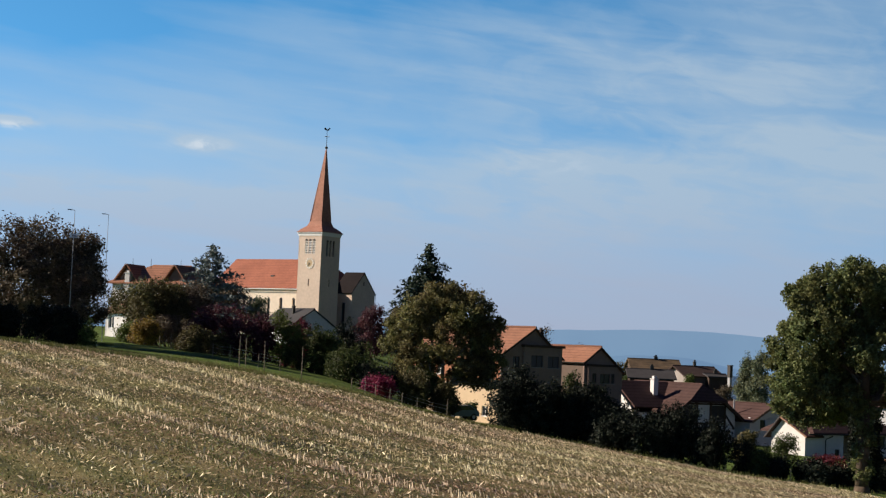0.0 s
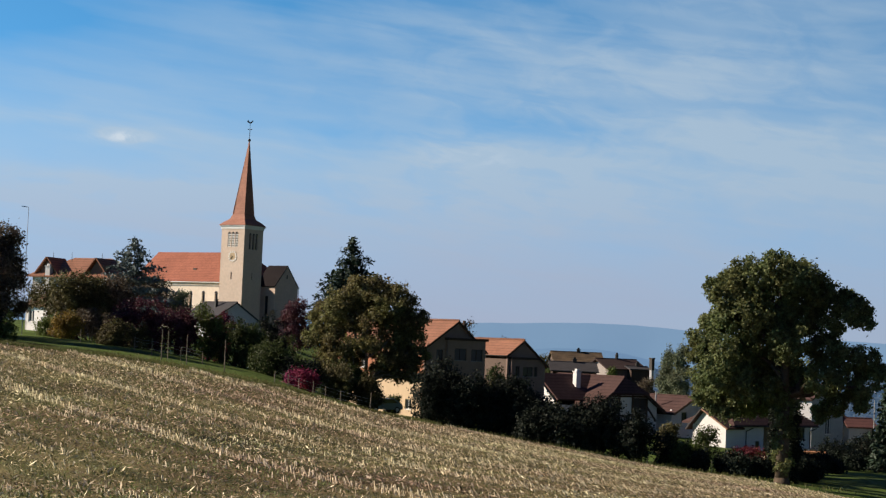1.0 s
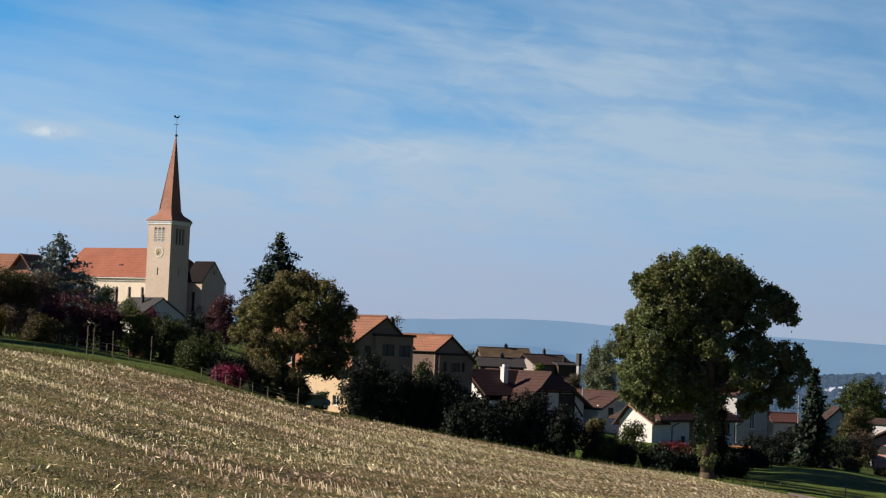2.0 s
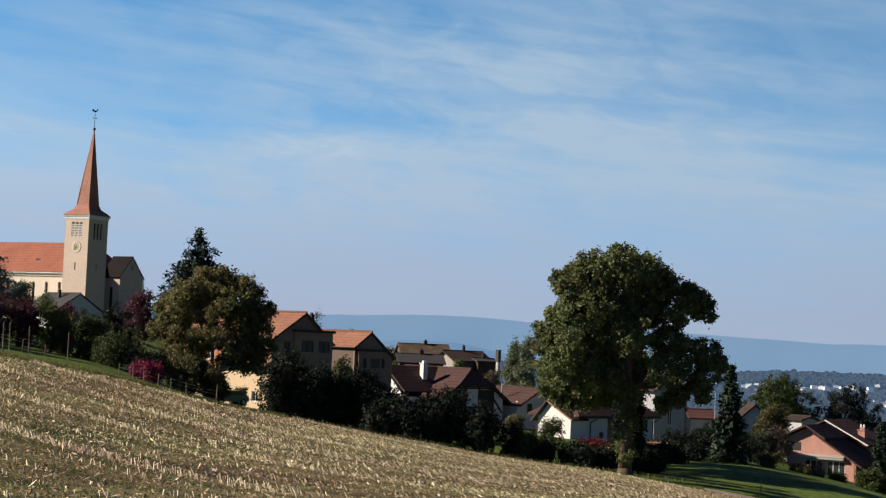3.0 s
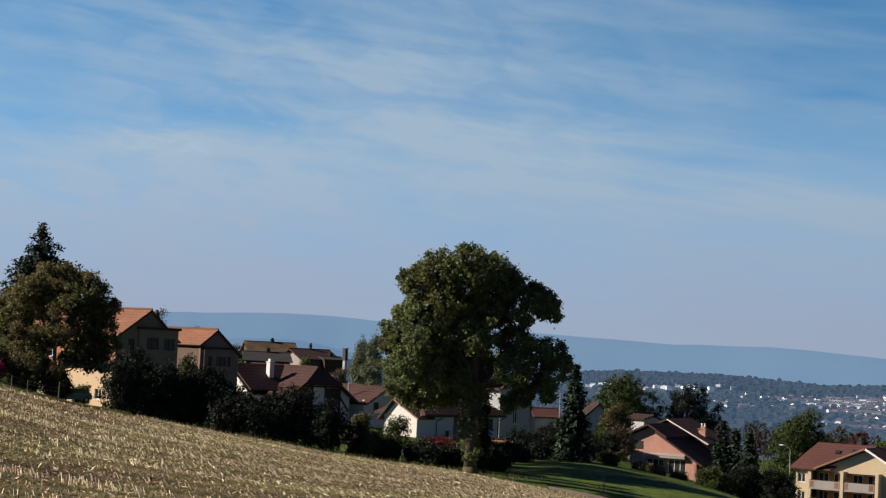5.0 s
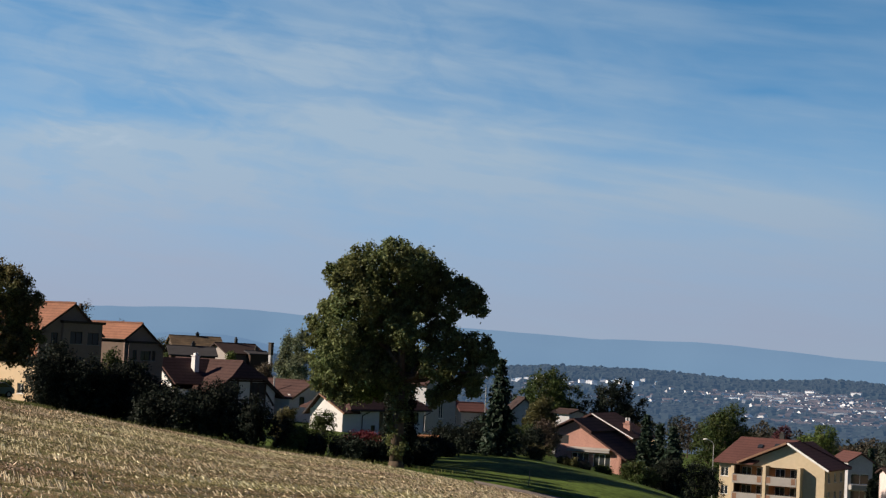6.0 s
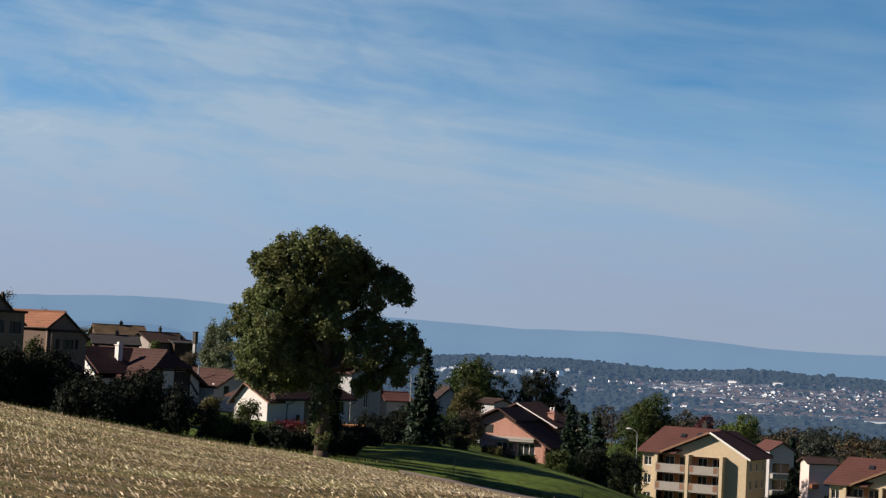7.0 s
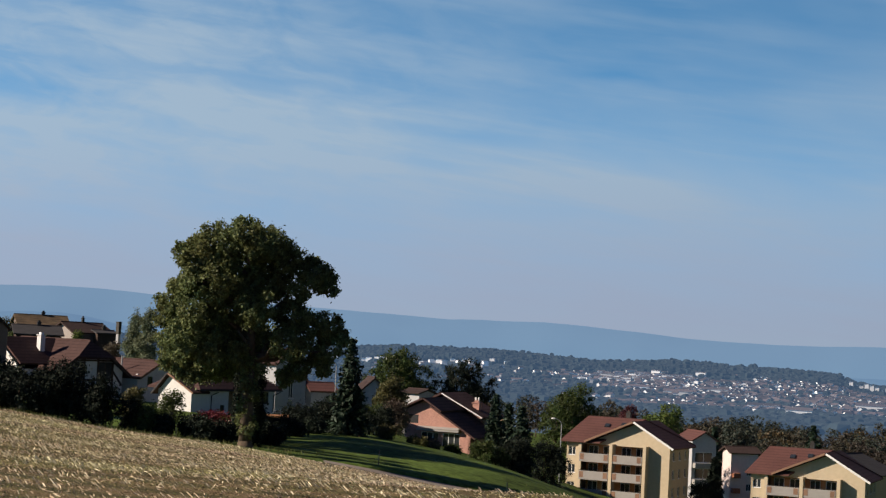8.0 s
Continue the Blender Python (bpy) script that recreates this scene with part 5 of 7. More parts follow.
part("stack", bm, M_GREYWALL, tower_stub)
bm = bmesh.new()
box(bm, -0.3, 0.3, -0.3, 0.3, 7.4, 9.2)
box(bm, -0.36, 0.36, -0.36, 0.36, 9.2, 9.35)
part("stack_head", bm, M_COPPER, tower_stub)

def pink_house():
    base = -14.6
    root = thing("house", "salmon brick bungalow with dark stepped roofs and white awning", "house", house_pose(20.66, 232, base, 20))
    w, l = 9.0, 9.3
    yl, za, zr, zl, ya = l, 6.6, 2.6, 5.3, 6.6      # apex and eaves of the lopsided gable
    holes = [(1.5, 0.6, 2.4, 1.95), (4.5, 0.6, 2.4, 1.95)]
    wall(root, "L", l, -1, 2.6, M_PINK, w, l, holes)
    bm = bmesh.new()
    prism(bm, [(0, 0, 2.6), (0, l, 2.6), (0, l, zl), (0, ya, za)], (0.3, 0, 0))
    part("gable", bm, M_PINK, root)
    for u, z, a, b in holes:
        window(root, "L", u, z, a, b, w, l, M_TRIM, 2)
    wall(root, "F", w, -1, 2.6, M_PINK, w, l)
    bm = bmesh.new()
    box(bm, 0.31, w, l - 0.3, l, -1, zl)
    box(bm, w - 0.3, w, 0.31, l - 0.31, -1, 2.6)
    part("back_wall", bm, M_PINK, root)
    bm = bmesh.new()
    face_box(bm, "L", 7.4, 8.8, 3.6, 4.7, -0.2, 0.012, w, l)
    part("gable_window", bm, M_DARK, root)

    def rake(name, x0, x1, a, b, t, m):
        """A roof plate between two (y, z) edges."""
        bm = bmesh.new()
        f = [(x0, a[0], a[1]), (x1, a[0], a[1]), (x1, b[0], b[1]), (x0, b[0], b[1])]
        slab(bm, *(f if a[0] > b[0] else f[::-1]), t)
        return part(name, bm, m, root)

    k = (za - zr) / ya
    rake("roof", -0.9, w, (ya, za + 0.2), (4.0, za - k * (ya - 4.0) + 0.2), 0.22, M_TILE_BROWN)
    rake("lower_roof", -0.9, w, (5.6, za - k * (ya - 5.6) - 0.12), (-0.9, zr - k * 0.9 - 0.12), 0.22, M_TILE_BROWN)
    rake("left_roof", -0.9, w, (ya, za + 0.2), (l + 0.8, zl - 0.2), 0.22, M_TILE_BROWN)
    bm = bmesh.new()
    slab(bm, (-0.02, 7.4, 3.25), (-0.02, 1.5, 3.25), (-0.6, 1.5, 2.98), (-0.6, 7.4, 2.98), 0.06)
    face_box(bm, "L", 1.5, 7.4, 2.72, 2.98, 0.56, 0.6, w, l)
    part("awning", bm, M_BALCONY, root, "white awning")
    # the rear body stands higher
    bm = bmesh.new()
    prism(bm, [(w + 0.01, 2.0, -1), (w + 0.01, 11.2, -1), (w + 0.01, 11.2, 5.2), (w + 0.01, 7.2, 7.1), (w + 0.01, 2.0, 4.6)], (7.0, 0, 0))
    part("rear_wall", bm, M_PINK, root)
    rake("rear_roof", w - 1.6, w + 7.4, (7.2, 7.35), (1.2, 4.35), 0.24, M_TILE_BROWN)
    rake("rear_left_roof", w - 1.6, w + 7.4, (7.2, 7.35), (11.8, 5.0), 0.24, M_TILE_BROWN)
    bm = bmesh.new()
    slab(bm, (w - 1.66, 7.2, 7.4), (w - 1.4, 7.2, 7.42), (w - 1.4, 1.2, 4.42), (w - 1.66, 1.2, 4.4), 0.14)
    part("rake_flashing", bm, M_TRIM, root)
    chimney(root, w + 1.5, 3.1, 4.0, 6.3, M_PINK, 0.95)
    for i in range(2):
        bm = bmesh.new()
        tube(bm, (w + 1.5, 2.88 + 0.44 * i, 6.3), (w + 1.5, 2.88 + 0.44 * i, 7.1), 0.13, 0.13, 8)
        part("flue", bm, M_TRIM, root)
    bm = bmesh.new()
    box(bm, w + 1.0, w + 4.5, -1.0, 1.99, -1, 4.3)
    part("side_wing", bm, M_CREAM, root)


pink_house()


def apartment(m, label):
    """Cream block with a balcony bay, cross gable, red main roof and a plain end wall."""
    root = thing("apartment_building", label, "apartment block", m, "cream apartment blocks")
    w, l, e, r = 10.2, 16.4, 9.9, 13.6
    floors = (1.85, 4.55, 7.25)
    end = [(1.6 + 3.1 * i, z + 0.6, 1.1, 1.4) for z in floors for i in range(3)]
    wall(root, "F", w, -3, e, M_CREAM_PALE, w, l, end, label="end wall with small windows")
    for u, z, a, b in end:
        window(root, "F", u, z, a, b, w, l)
    # long face: plain panel, loggias, and the far sunny panel
    wins = [(14.95, z + 0.6, 1.15, 1.3) for z in floors]
    holes = [(3.9, z, 4.7, 2.4) for z in floors] + [(9.1, z, 4.8, 2.4) for z in floors] + wins
    wall(root, "L", l - 0.3, -3, e, M_CREAM_PALE, w, l, [(u - 0.3, z, a, b) for u, z, a, b in holes]).location = (0, 0.3, 0)
    for u, z, a, b in wins:
        window(root, "L", u, z, a, b, w, l)
    bm = bmesh.new()
    box(bm, 1.9, 2.1, 3.0, 13.8, -1, e)
    for z in floors:
        box(bm, 0.3, 1.9, 3.0, 13.8, z - 0.28, z - 0.02)
    part("loggia_back", bm, M_ORANGE, root, "warm orange back walls of the loggias")
    for u, z, m in ((9.6, floors[0], M_ORANGE), (5.0, floors[2], M_SHUTTER), (11.6, floors[1], M_WOOD_WARM), (4.6, floors[1], M_TRIM)):
        bm = bmesh.new()
        box(bm, 1.1, 1.7, u, u + 0.5, z, z + 0.45)
        box(bm, 1.6, 1.68, u, u + 0.5, z + 0.45, z + 0.95)
        part("balcony_chair", bm, m, root)
    for z in floors:
        for u in (3.85, 9.1):
            for k in (0.5, 2.8):
                bm = bmesh.new()
                box(bm, 1.82, 1.88, u + k, u + k + 1.5, z + 0.05, z + 2.15)
                d = part("balcony_door", bm, M_TRIM, root)
                for q in (0.08, 0.8):
                    bm = bmesh.new()
                    box(bm, 1.79, 1.815, u + k + q, u + k + q + 0.62, z + 0.15, z + 2.05)
                    part("pane", bm, M_GLASS, d)
            bm = bmesh.new()
            face_box(bm, "L", u + 0.05, u + 4.72, z - 0.15, z + 1.1, 1.3, 1.4, w, l)
            face_box(bm, "L", u + 0.05, u + 0.15, z - 0.15, z + 1.1, 0.0, 1.3, w, l)
            face_box(bm, "L", u + 4.62, u + 4.72, z - 0.15, z + 1.1, 0.0, 1.3, w, l)
            face_box(bm, "L", u + 0.05, u + 4.72, z - 0.22, z - 0.03, 0.0, 1.4, w, l)
            bal = part("balcony", bm, M_BALCONY, root, "pale balcony parapet")
            bm = bmesh.new()
            tube(bm, face_point("L", u + 0.05, z + 1.18, 1.35, w, l), face_point("L", u + 4.72, z + 1.18, 1.35, w, l), 0.035, 0.035, 6)
            part("handrail", bm, M_COPPER, bal)
            for k in (0.18, 3.98):
                bm = bmesh.new()
                face_box(bm, "L", u + k, u + k + 0.62, z + 0.1, z + 1.0, 1.402, 1.425, w, l)
                part("lattice_panel", bm, M_WOOD_WARM, bal)
    for u in (3.25, 8.55, 13.9):
        bm = bmesh.new()
        face_box(bm, "L", u, u + 0.5, -3, e, 0.003, 0.4 if u > 10 else 1.5, w, l)
        part("pier", bm, M_CREAM_PALE, root)
    wall(root, "B", w, -3, e, M_CREAM_PALE, w, l)
    wall(root, "R", l - 0.6, -3, e, M_CREAM_PALE, w, l).location = (0, 0.3, 0)
    # main roof along the long face, hipped to the far end
    o = 0.8
    ym = 5.6
    a, b, c, d = (-o, 10.8, e), (-o, l + o, e), (w + o, l + o, e), (w + o, -o, e)
    p, q = (w / 2, ym, r), (w / 2, l - 1.5, r)
    for f in ((a, b, q, p), (b, c, q), (c, d, p, q)):
        bm = bmesh.new()
        prism(bm, [(x, y, z - 0.05) for x, y, z in f], (0, 0, 0.22))
        part("roof", bm, M_TILE_RUST, root)
    # cross gable above the balconies, its dark slope to the end wall
    gl, gr, gz = 12.9, -0.0, r - 0.5
    bm = bmesh.new()
    prism(bm, [(0, gr, e), (0, gl, e), (0, ym, gz)], (0.3, 0, 0))
    part("gable", bm, M_CREAM_PALE, root)
    for s in (0, 1):
        bm = bmesh.new()
        k = (gz - e) / (ym - gr) if s else (gz - e) / (gl - ym)
        y = gr - 0.8 if s else gl + 0.3
        ze = e - k * (0.8 if s else 0.3)
        f = [(-1.15, ym, gz + 0.25), (w + 0.8 if s else w / 2, ym, gz + 0.25), (w + 0.8 if s else w / 2, y, ze + 0.2), (-1.15, y, ze + 0.2)]
        slab(bm, *(f if s else f[::-1]), 0.22)
        part("gable_roof", bm, M_TILE_RUST, root)
        bm = bmesh.new()
        f = [(-1.18, ym, gz + 0.2), (-1.15, ym, gz + 0.2), (-1.15, y, ze + 0.15), (-1.18, y, ze + 0.15)]
        slab(bm, *(f if s else f[::-1]), 0.3)
        part("bargeboard", bm, M_TRIM if s else M_WOOD_WARM, root)
    for y, x in ((11.4, 3.0), (8.9, 3.4)):
        z = e + (r - e) * (x + o) / (w / 2 + o)
        bm = bmesh.new()
        slab(bm, (x - 0.35, y, z + 0.0), (x + 0.35, y, z + 0.42), (x + 0.35, y - 0.75, z + 0.42), (x - 0.35, y - 0.75, z + 0.0), 0.15)
        part("skylight", bm, M_GLASS, root)
    chimney(root, 7.0, 9.0, r - 1.5, r + 0.8, M_COPPER, 0.7)
    return root


apt = apartment(house_pose(27.02, 270, -24.3, 17), "cream three-storey apartment block with balconies and rust roof")
apt2 = copy_thing(apt, house_pose(33.1, 262, -26.9, 9))
tagged(apt2, "second cream apartment block with balconies, lower down the slope")
h_h = house("apartment_building", "pale grey apartment house with rust roof and balconies", 27.72, 320, -26, 66, 4.6, 7.0, -15.4, -14.0, M_GREYWALL, M_TILE_RUST, "y",
            front=[(0.6, 0.9 + 2.9 * i, 3.4, 1.8) for i in range(3)], over=0.3, gable=0.5)
for i in range(3):
    bm = bmesh.new()
    box(bm, 0.2, 4.4, -1.2, -0.01, 0.0 + 2.9 * i, 0.85 + 2.9 * i)
    part("balcony", bm, M_BALCONY, h_h)
h_i = house("house", "pale pink rendered house with a low dark roof and red balcony", 28.95, 335, -28, 66, 5.4, 4.0, -17.9, -17.1, M_PALEPINK, M_TILE_DARK, "x", front=[(3.2, 3.0 + 2.8 * i, 1.0, 1.3) for i in range(2)], over=0.7, gable=0.6)
for i in range(2):
    bm = bmesh.new()
    box(bm, 0.2, 1.6, -1.1, -0.01, 2.6 + 2.8 * i, 3.5 + 2.8 * i)
    part("balcony", bm, M_BRICK, h_i, "red balcony boards")
h_j = house("house", "long low house with a dark roof and solar panels", 33.4, 300, -27, 25, 9.0, 14, -18.4, -15.6, M_CREAM, M_SLATE, "x")


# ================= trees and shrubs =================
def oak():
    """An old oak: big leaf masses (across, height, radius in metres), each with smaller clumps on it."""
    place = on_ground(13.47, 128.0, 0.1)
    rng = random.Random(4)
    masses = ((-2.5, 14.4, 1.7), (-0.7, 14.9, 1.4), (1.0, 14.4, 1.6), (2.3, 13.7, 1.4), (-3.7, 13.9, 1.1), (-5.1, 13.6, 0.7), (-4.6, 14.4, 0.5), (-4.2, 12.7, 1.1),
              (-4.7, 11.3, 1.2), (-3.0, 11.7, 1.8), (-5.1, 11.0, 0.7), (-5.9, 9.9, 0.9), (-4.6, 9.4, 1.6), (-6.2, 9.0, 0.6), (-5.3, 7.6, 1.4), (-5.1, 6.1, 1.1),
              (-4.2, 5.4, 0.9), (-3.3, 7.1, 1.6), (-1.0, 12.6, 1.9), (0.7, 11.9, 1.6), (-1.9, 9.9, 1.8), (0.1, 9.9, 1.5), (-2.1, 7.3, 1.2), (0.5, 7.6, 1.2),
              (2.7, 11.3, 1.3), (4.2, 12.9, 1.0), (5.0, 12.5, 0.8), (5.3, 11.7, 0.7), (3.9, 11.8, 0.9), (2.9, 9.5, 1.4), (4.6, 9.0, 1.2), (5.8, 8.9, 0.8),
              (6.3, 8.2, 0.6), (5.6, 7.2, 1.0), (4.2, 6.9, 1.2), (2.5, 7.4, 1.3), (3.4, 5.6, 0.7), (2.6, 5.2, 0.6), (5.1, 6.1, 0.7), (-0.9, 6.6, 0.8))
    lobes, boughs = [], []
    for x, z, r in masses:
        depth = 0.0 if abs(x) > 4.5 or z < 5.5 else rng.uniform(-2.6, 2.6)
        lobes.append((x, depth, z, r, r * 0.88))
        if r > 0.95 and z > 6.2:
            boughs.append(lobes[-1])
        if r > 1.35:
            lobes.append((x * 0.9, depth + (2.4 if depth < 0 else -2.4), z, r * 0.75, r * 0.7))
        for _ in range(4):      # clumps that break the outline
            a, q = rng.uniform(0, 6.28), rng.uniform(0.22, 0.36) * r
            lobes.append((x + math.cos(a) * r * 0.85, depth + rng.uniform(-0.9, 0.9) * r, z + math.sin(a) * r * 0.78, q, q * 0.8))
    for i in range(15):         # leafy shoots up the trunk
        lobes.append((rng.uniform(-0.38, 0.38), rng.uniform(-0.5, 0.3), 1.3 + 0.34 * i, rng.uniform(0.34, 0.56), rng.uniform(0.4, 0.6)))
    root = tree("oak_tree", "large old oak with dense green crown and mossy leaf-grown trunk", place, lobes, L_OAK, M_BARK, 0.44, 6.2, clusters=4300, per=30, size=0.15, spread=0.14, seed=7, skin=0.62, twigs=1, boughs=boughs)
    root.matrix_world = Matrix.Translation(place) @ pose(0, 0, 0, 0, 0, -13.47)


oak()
# Two trees hidden by the oak, added to throw shade on the lawn.
tree("tree", "unseen second tree behind the oak, added to shade the lawn", on_ground(13.35, 144), [(-4.6, 0, 7.4, 1.7, 1.4), (-3.0, 1.0, 8.4, 1.9, 1.5), (-1.2, -1.0, 8.2, 1.9, 1.5), (0.6, 1.5, 8.2, 1.7, 1.4), (-3.6, -2.5, 7.4, 1.7, 1.3), (-1.5, 3.2, 8.0, 1.9, 1.5), (2.0, 0, 7.7, 1.4, 1.2), (-3.4, 5.0, 7.6, 1.9, 1.5), (-1.0, 6.2, 7.8, 1.9, 1.5), (-4.8, 3.0, 7.0, 1.6, 1.3), (-2.4, 0.6, 6.2, 1.8, 1.3), (-0.4, 2.4, 6.0, 1.7, 1.2), (-1.2, 5.0, 6.2, 1.8, 1.3), (-3.8, -1.2, 6.0, 1.6, 1.2), (-0.2, -1.6, 6.0, 1.5, 1.2)],
     L_OAK, M_BARK, 0.2, 5.0, 1700, 28, 0.17, 0.24, 107, twigs=1)
tree("tree", "unseen garden tree behind the oak, added to shade the lawn", on_ground(13.3, 158), [(-5.0, 0, 6.9, 1.7, 1.3), (-3.0, 1.0, 7.6, 1.9, 1.5), (-1.3, -1.0, 7.2, 1.8, 1.4), (-3.2, -3.2, 7.2, 1.9, 1.4), (-2.6, 4.0, 7.2, 1.9, 1.4), (-4.6, 3.4, 6.8, 1.7, 1.3), (-0.6, 2.6, 7.0, 1.6, 1.3), (-2.2, 1.4, 5.9, 1.7, 1.2), (-3.6, -1.6, 5.8, 1.6, 1.2), (-1.0, 4.6, 6.0, 1.6, 1.2)],
     L_OAK, M_BARK, 0.16, 4.6, 1250, 28, 0.17, 0.24, 108, twigs=1)


def broad(name, label, bearing, dist, height, width, low, m, bark, r, seed, clusters=420, per=16, size=0.28, count=9, twigs=3, spread=0.26):
    rng = random.Random(seed)
    return tree(name, label, on_ground(bearing, dist), round_lobes(rng, height, width, low, count), m, bark, r, max(1.0, low + 0.4), int(clusters * 1.5), int(per * 1.9), size * 0.58, spread, seed, twigs=twigs)


def topped(name, label, bearing, dist, top, width, low, m, bark, r, seed, clusters=420, per=16, size=0.28, count=9):
    """A broad tree whose top stands at a given angle of height."""
    height = dist * math.tan(radians(top)) - on_ground(bearing, dist).z
    return broad(name, label, bearing, dist, height, width, low, m, bark, r, seed, clusters, per, size, count)


broad("tree", "dark rusty-leaved fruit tree by the tall hedge", -13.1, 155, 10.2, 10.5, 0.8, L_RUST, M_BARK, 0.3, 11, 700, 17)
broad("tree", "dark rusty tree with bare upper twigs", -11.7, 165, 10.2, 6.4, 0.8, L_RUST, M_BARK, 0.25, 12, 560, 17)
# Stands left of the view; set at this distance to shade the verge.
broad("tree", "dense dark garden tree beside the hedge", -16.3, 144, 9.0, 9, 0.8, L_RUST, M_BARK, 0.3, 13, 420, 15)
def lime():
    """A broad-headed lime, dense above and thin below: leaf masses (across, height, radius)."""
    rng = random.Random(16)
    masses = ((1.2, 11.1, 1.4), (-0.8, 10.7, 1.4), (-2.5, 10.0, 1.3), (3.0, 10.2, 1.4), (-3.8, 8.5, 1.4), (4.1, 8.3, 1.4), (0.4, 8.9, 1.9), (-1.9, 8.2, 1.7), (2.3, 7.6, 1.7), (-4.4, 6.6, 1.2),
              (4.5, 6.2, 1.1), (-2.6, 5.8, 1.3), (0.1, 6.0, 1.4), (2.7, 5.2, 1.2), (-4.0, 4.7, 0.9), (4.0, 4.3, 0.8), (-1.6, 3.9, 0.9), (1.4, 3.5, 0.8), (-3.2, 3.1, 0.8), (3.1, 2.9, 0.6), (-2.4, 2.3, 0.8), (-0.4, 2.6, 0.8), (-4.3, 3.4, 0.7), (4.7, 5.0, 1.0), (3.3, 4.0, 0.9), (4.5, 3.4, 0.7), (2.0, 4.4, 0.9))
    lobes, boughs = [], []
    for x, z, r in masses:
        y = rng.uniform(-2.4, 2.4) if abs(x) < 4 else rng.uniform(-0.8, 0.8)
        lobes.append((x, y, z, r, r * 0.9))
        boughs.append(lobes[-1])
        if r > 1.1:
            lobes.append((x * 0.92, y + (2.2 if y < 0 else -2.2), z, r * 0.8, r * 0.75))
        for _ in range(4):
            a, q = rng.uniform(0, 6.28), rng.uniform(0.22, 0.4) * r
            lobes.append((x + math.cos(a) * r * 0.85, y + rng.uniform(-0.9, 0.9) * r, z + math.sin(a) * r * 0.75, q, q * 0.8))
    for _ in range(70):
        a, f = rng.uniform(0, 6.28), rng.uniform(0.0, 1.0)
        z = 2.6 + 9.0 * f
        w = 5.1 * math.sin(math.pi * (0.24 + 0.60 * f)) * rng.uniform(0.3, 1.0) ** 0.5
        q = rng.uniform(0.5, 0.85)
        lobes.append((w * math.cos(a) + 0.5 * f, w * math.sin(a), z, q, q * 0.9))
    place = on_ground(0.15, 165)
    root = tree("tree", "round-headed olive-brown lime tree at the fence", place, lobes, L_LIME, M_BARK_GREY, 0.26, 2.4, clusters=2300, per=26, size=0.165, spread=0.19, seed=16, skin=0.5, twigs=2, boughs=boughs)
    root.matrix_world = Matrix.Translation(place) @ pose(0, 0, 0, 0, 0, -0.15)


broad("tree", "brown autumn tree before the old house", -9.2, 178, 6.3, 7.6, 1.8, L_BROWN, M_BARK, 0.2, 14, 480)
broad("tree", "dark brown garden tree with low boughs", -8.1, 182, 6.4, 6.0, 0.8, L_RUST, M_BARK, 0.2, 15, 330)
broad("tree", "dark broad-leaved tree beside the church nave", -6.75, 252, 8.8, 7.0, 0.6, L_RUST, M_BARK, 0.2, 28, 330)
broad("tree", "small drooping olive tree before the nave", -5.85, 250, 7.4, 3.2, 0.8, L_WILLOW, M_BARK, 0.12, 29, 150)
lime()
broad("tree", "dark red copper beech near the church", -2.2, 270, 10, 5.0, 1.0, L_WINE, M_BARK, 0.2, 17, 260)
topped("tree", "pale willow-like birch behind the white house", 10.22, 246, 0.80, 2.9, 0.8, L_WILLOW, M_BARK_GREY, 0.2, 18, 330)
topped("tree", "second pale drooping birch behind the white house", 9.80, 250, 0.60, 2.9, 0.8, L_WILLOW, M_BARK_GREY, 0.2, 118, 330)
topped("tree", "rusty brown tree below the chimney stack", 9.15, 262, -0.50, 3.6, 0.8, L_RUST, M_BARK, 0.15, 119, 200)
topped("tree", "olive tree crown among far roofs", 5.75, 300, 0.12, 4.0, 1.0, L_BROWN, M_BARK, 0.15, 120, 200)
topped("tree", "dim olive tree before far roofs", 6.15, 296, -0.12, 2.8, 1.0, L_MID, M_BARK, 0.15, 121, 150)
topped("tree", "thin dark tree top rising behind the row house", 4.55, 310, 0.66, 3.0, 4.0, L_RUST, M_BARK, 0.14, 122, 60, 8)
broad("tree", "leafy round tree behind the gardens", 18.2, 335, 15.0, 13.0, 2.0, L_MID, M_BARK, 0.35, 19, 560, 16, 0.4)
broad("tree", "dark round tree behind the salmon house", 20.3, 335, 16.0, 12.5, 2.0, L_DARK, M_BARK, 0.35, 20, 560, 16, 0.4)
broad("tree", "wide green tree by the apartment block", 23.9, 325, 17.0, 12.0, 2.0, L_MID, M_BARK, 0.35, 21, 560, 16, 0.4)
broad("tree", "bright green tree behind the apartment roof", 26.75, 340, 17.0, 8.8, 2.0, L_LIGHT, M_BARK, 0.3, 22, 420, 16, 0.4)
broad("tree", "small dark red tree behind the apartment roof", 25.6, 345, 16.5, 5.5, 2.0, L_WINE, M_BARK, 0.25, 23, 260, 16, 0.4)
broad("tree", "half-bare brown garden tree on the lawn's edge", 18.15, 212, 4.0, 4.2, 0.4, L_RUST, M_BARK, 0.14, 24, 260, 10)
broad("tree", "yellow-green birch among garden shrubs", 18.05, 222, 7.4, 4.2, 0.6, L_BROWN, M_BARK_GREY, 0.15, 25, 300)
broad("tree", "thin bare-twigged tree behind the brick house", 3.35, 262, 13.6, 2.6, 5.0, L_RUST, M_BARK, 0.14, 26, 60, 6)
topped("tree", "green shrub-like tree among the roofs", 7.98, 285, -0.15, 2.2, 1.0, L_LIGHT, M_BARK, 0.14, 27, 140)

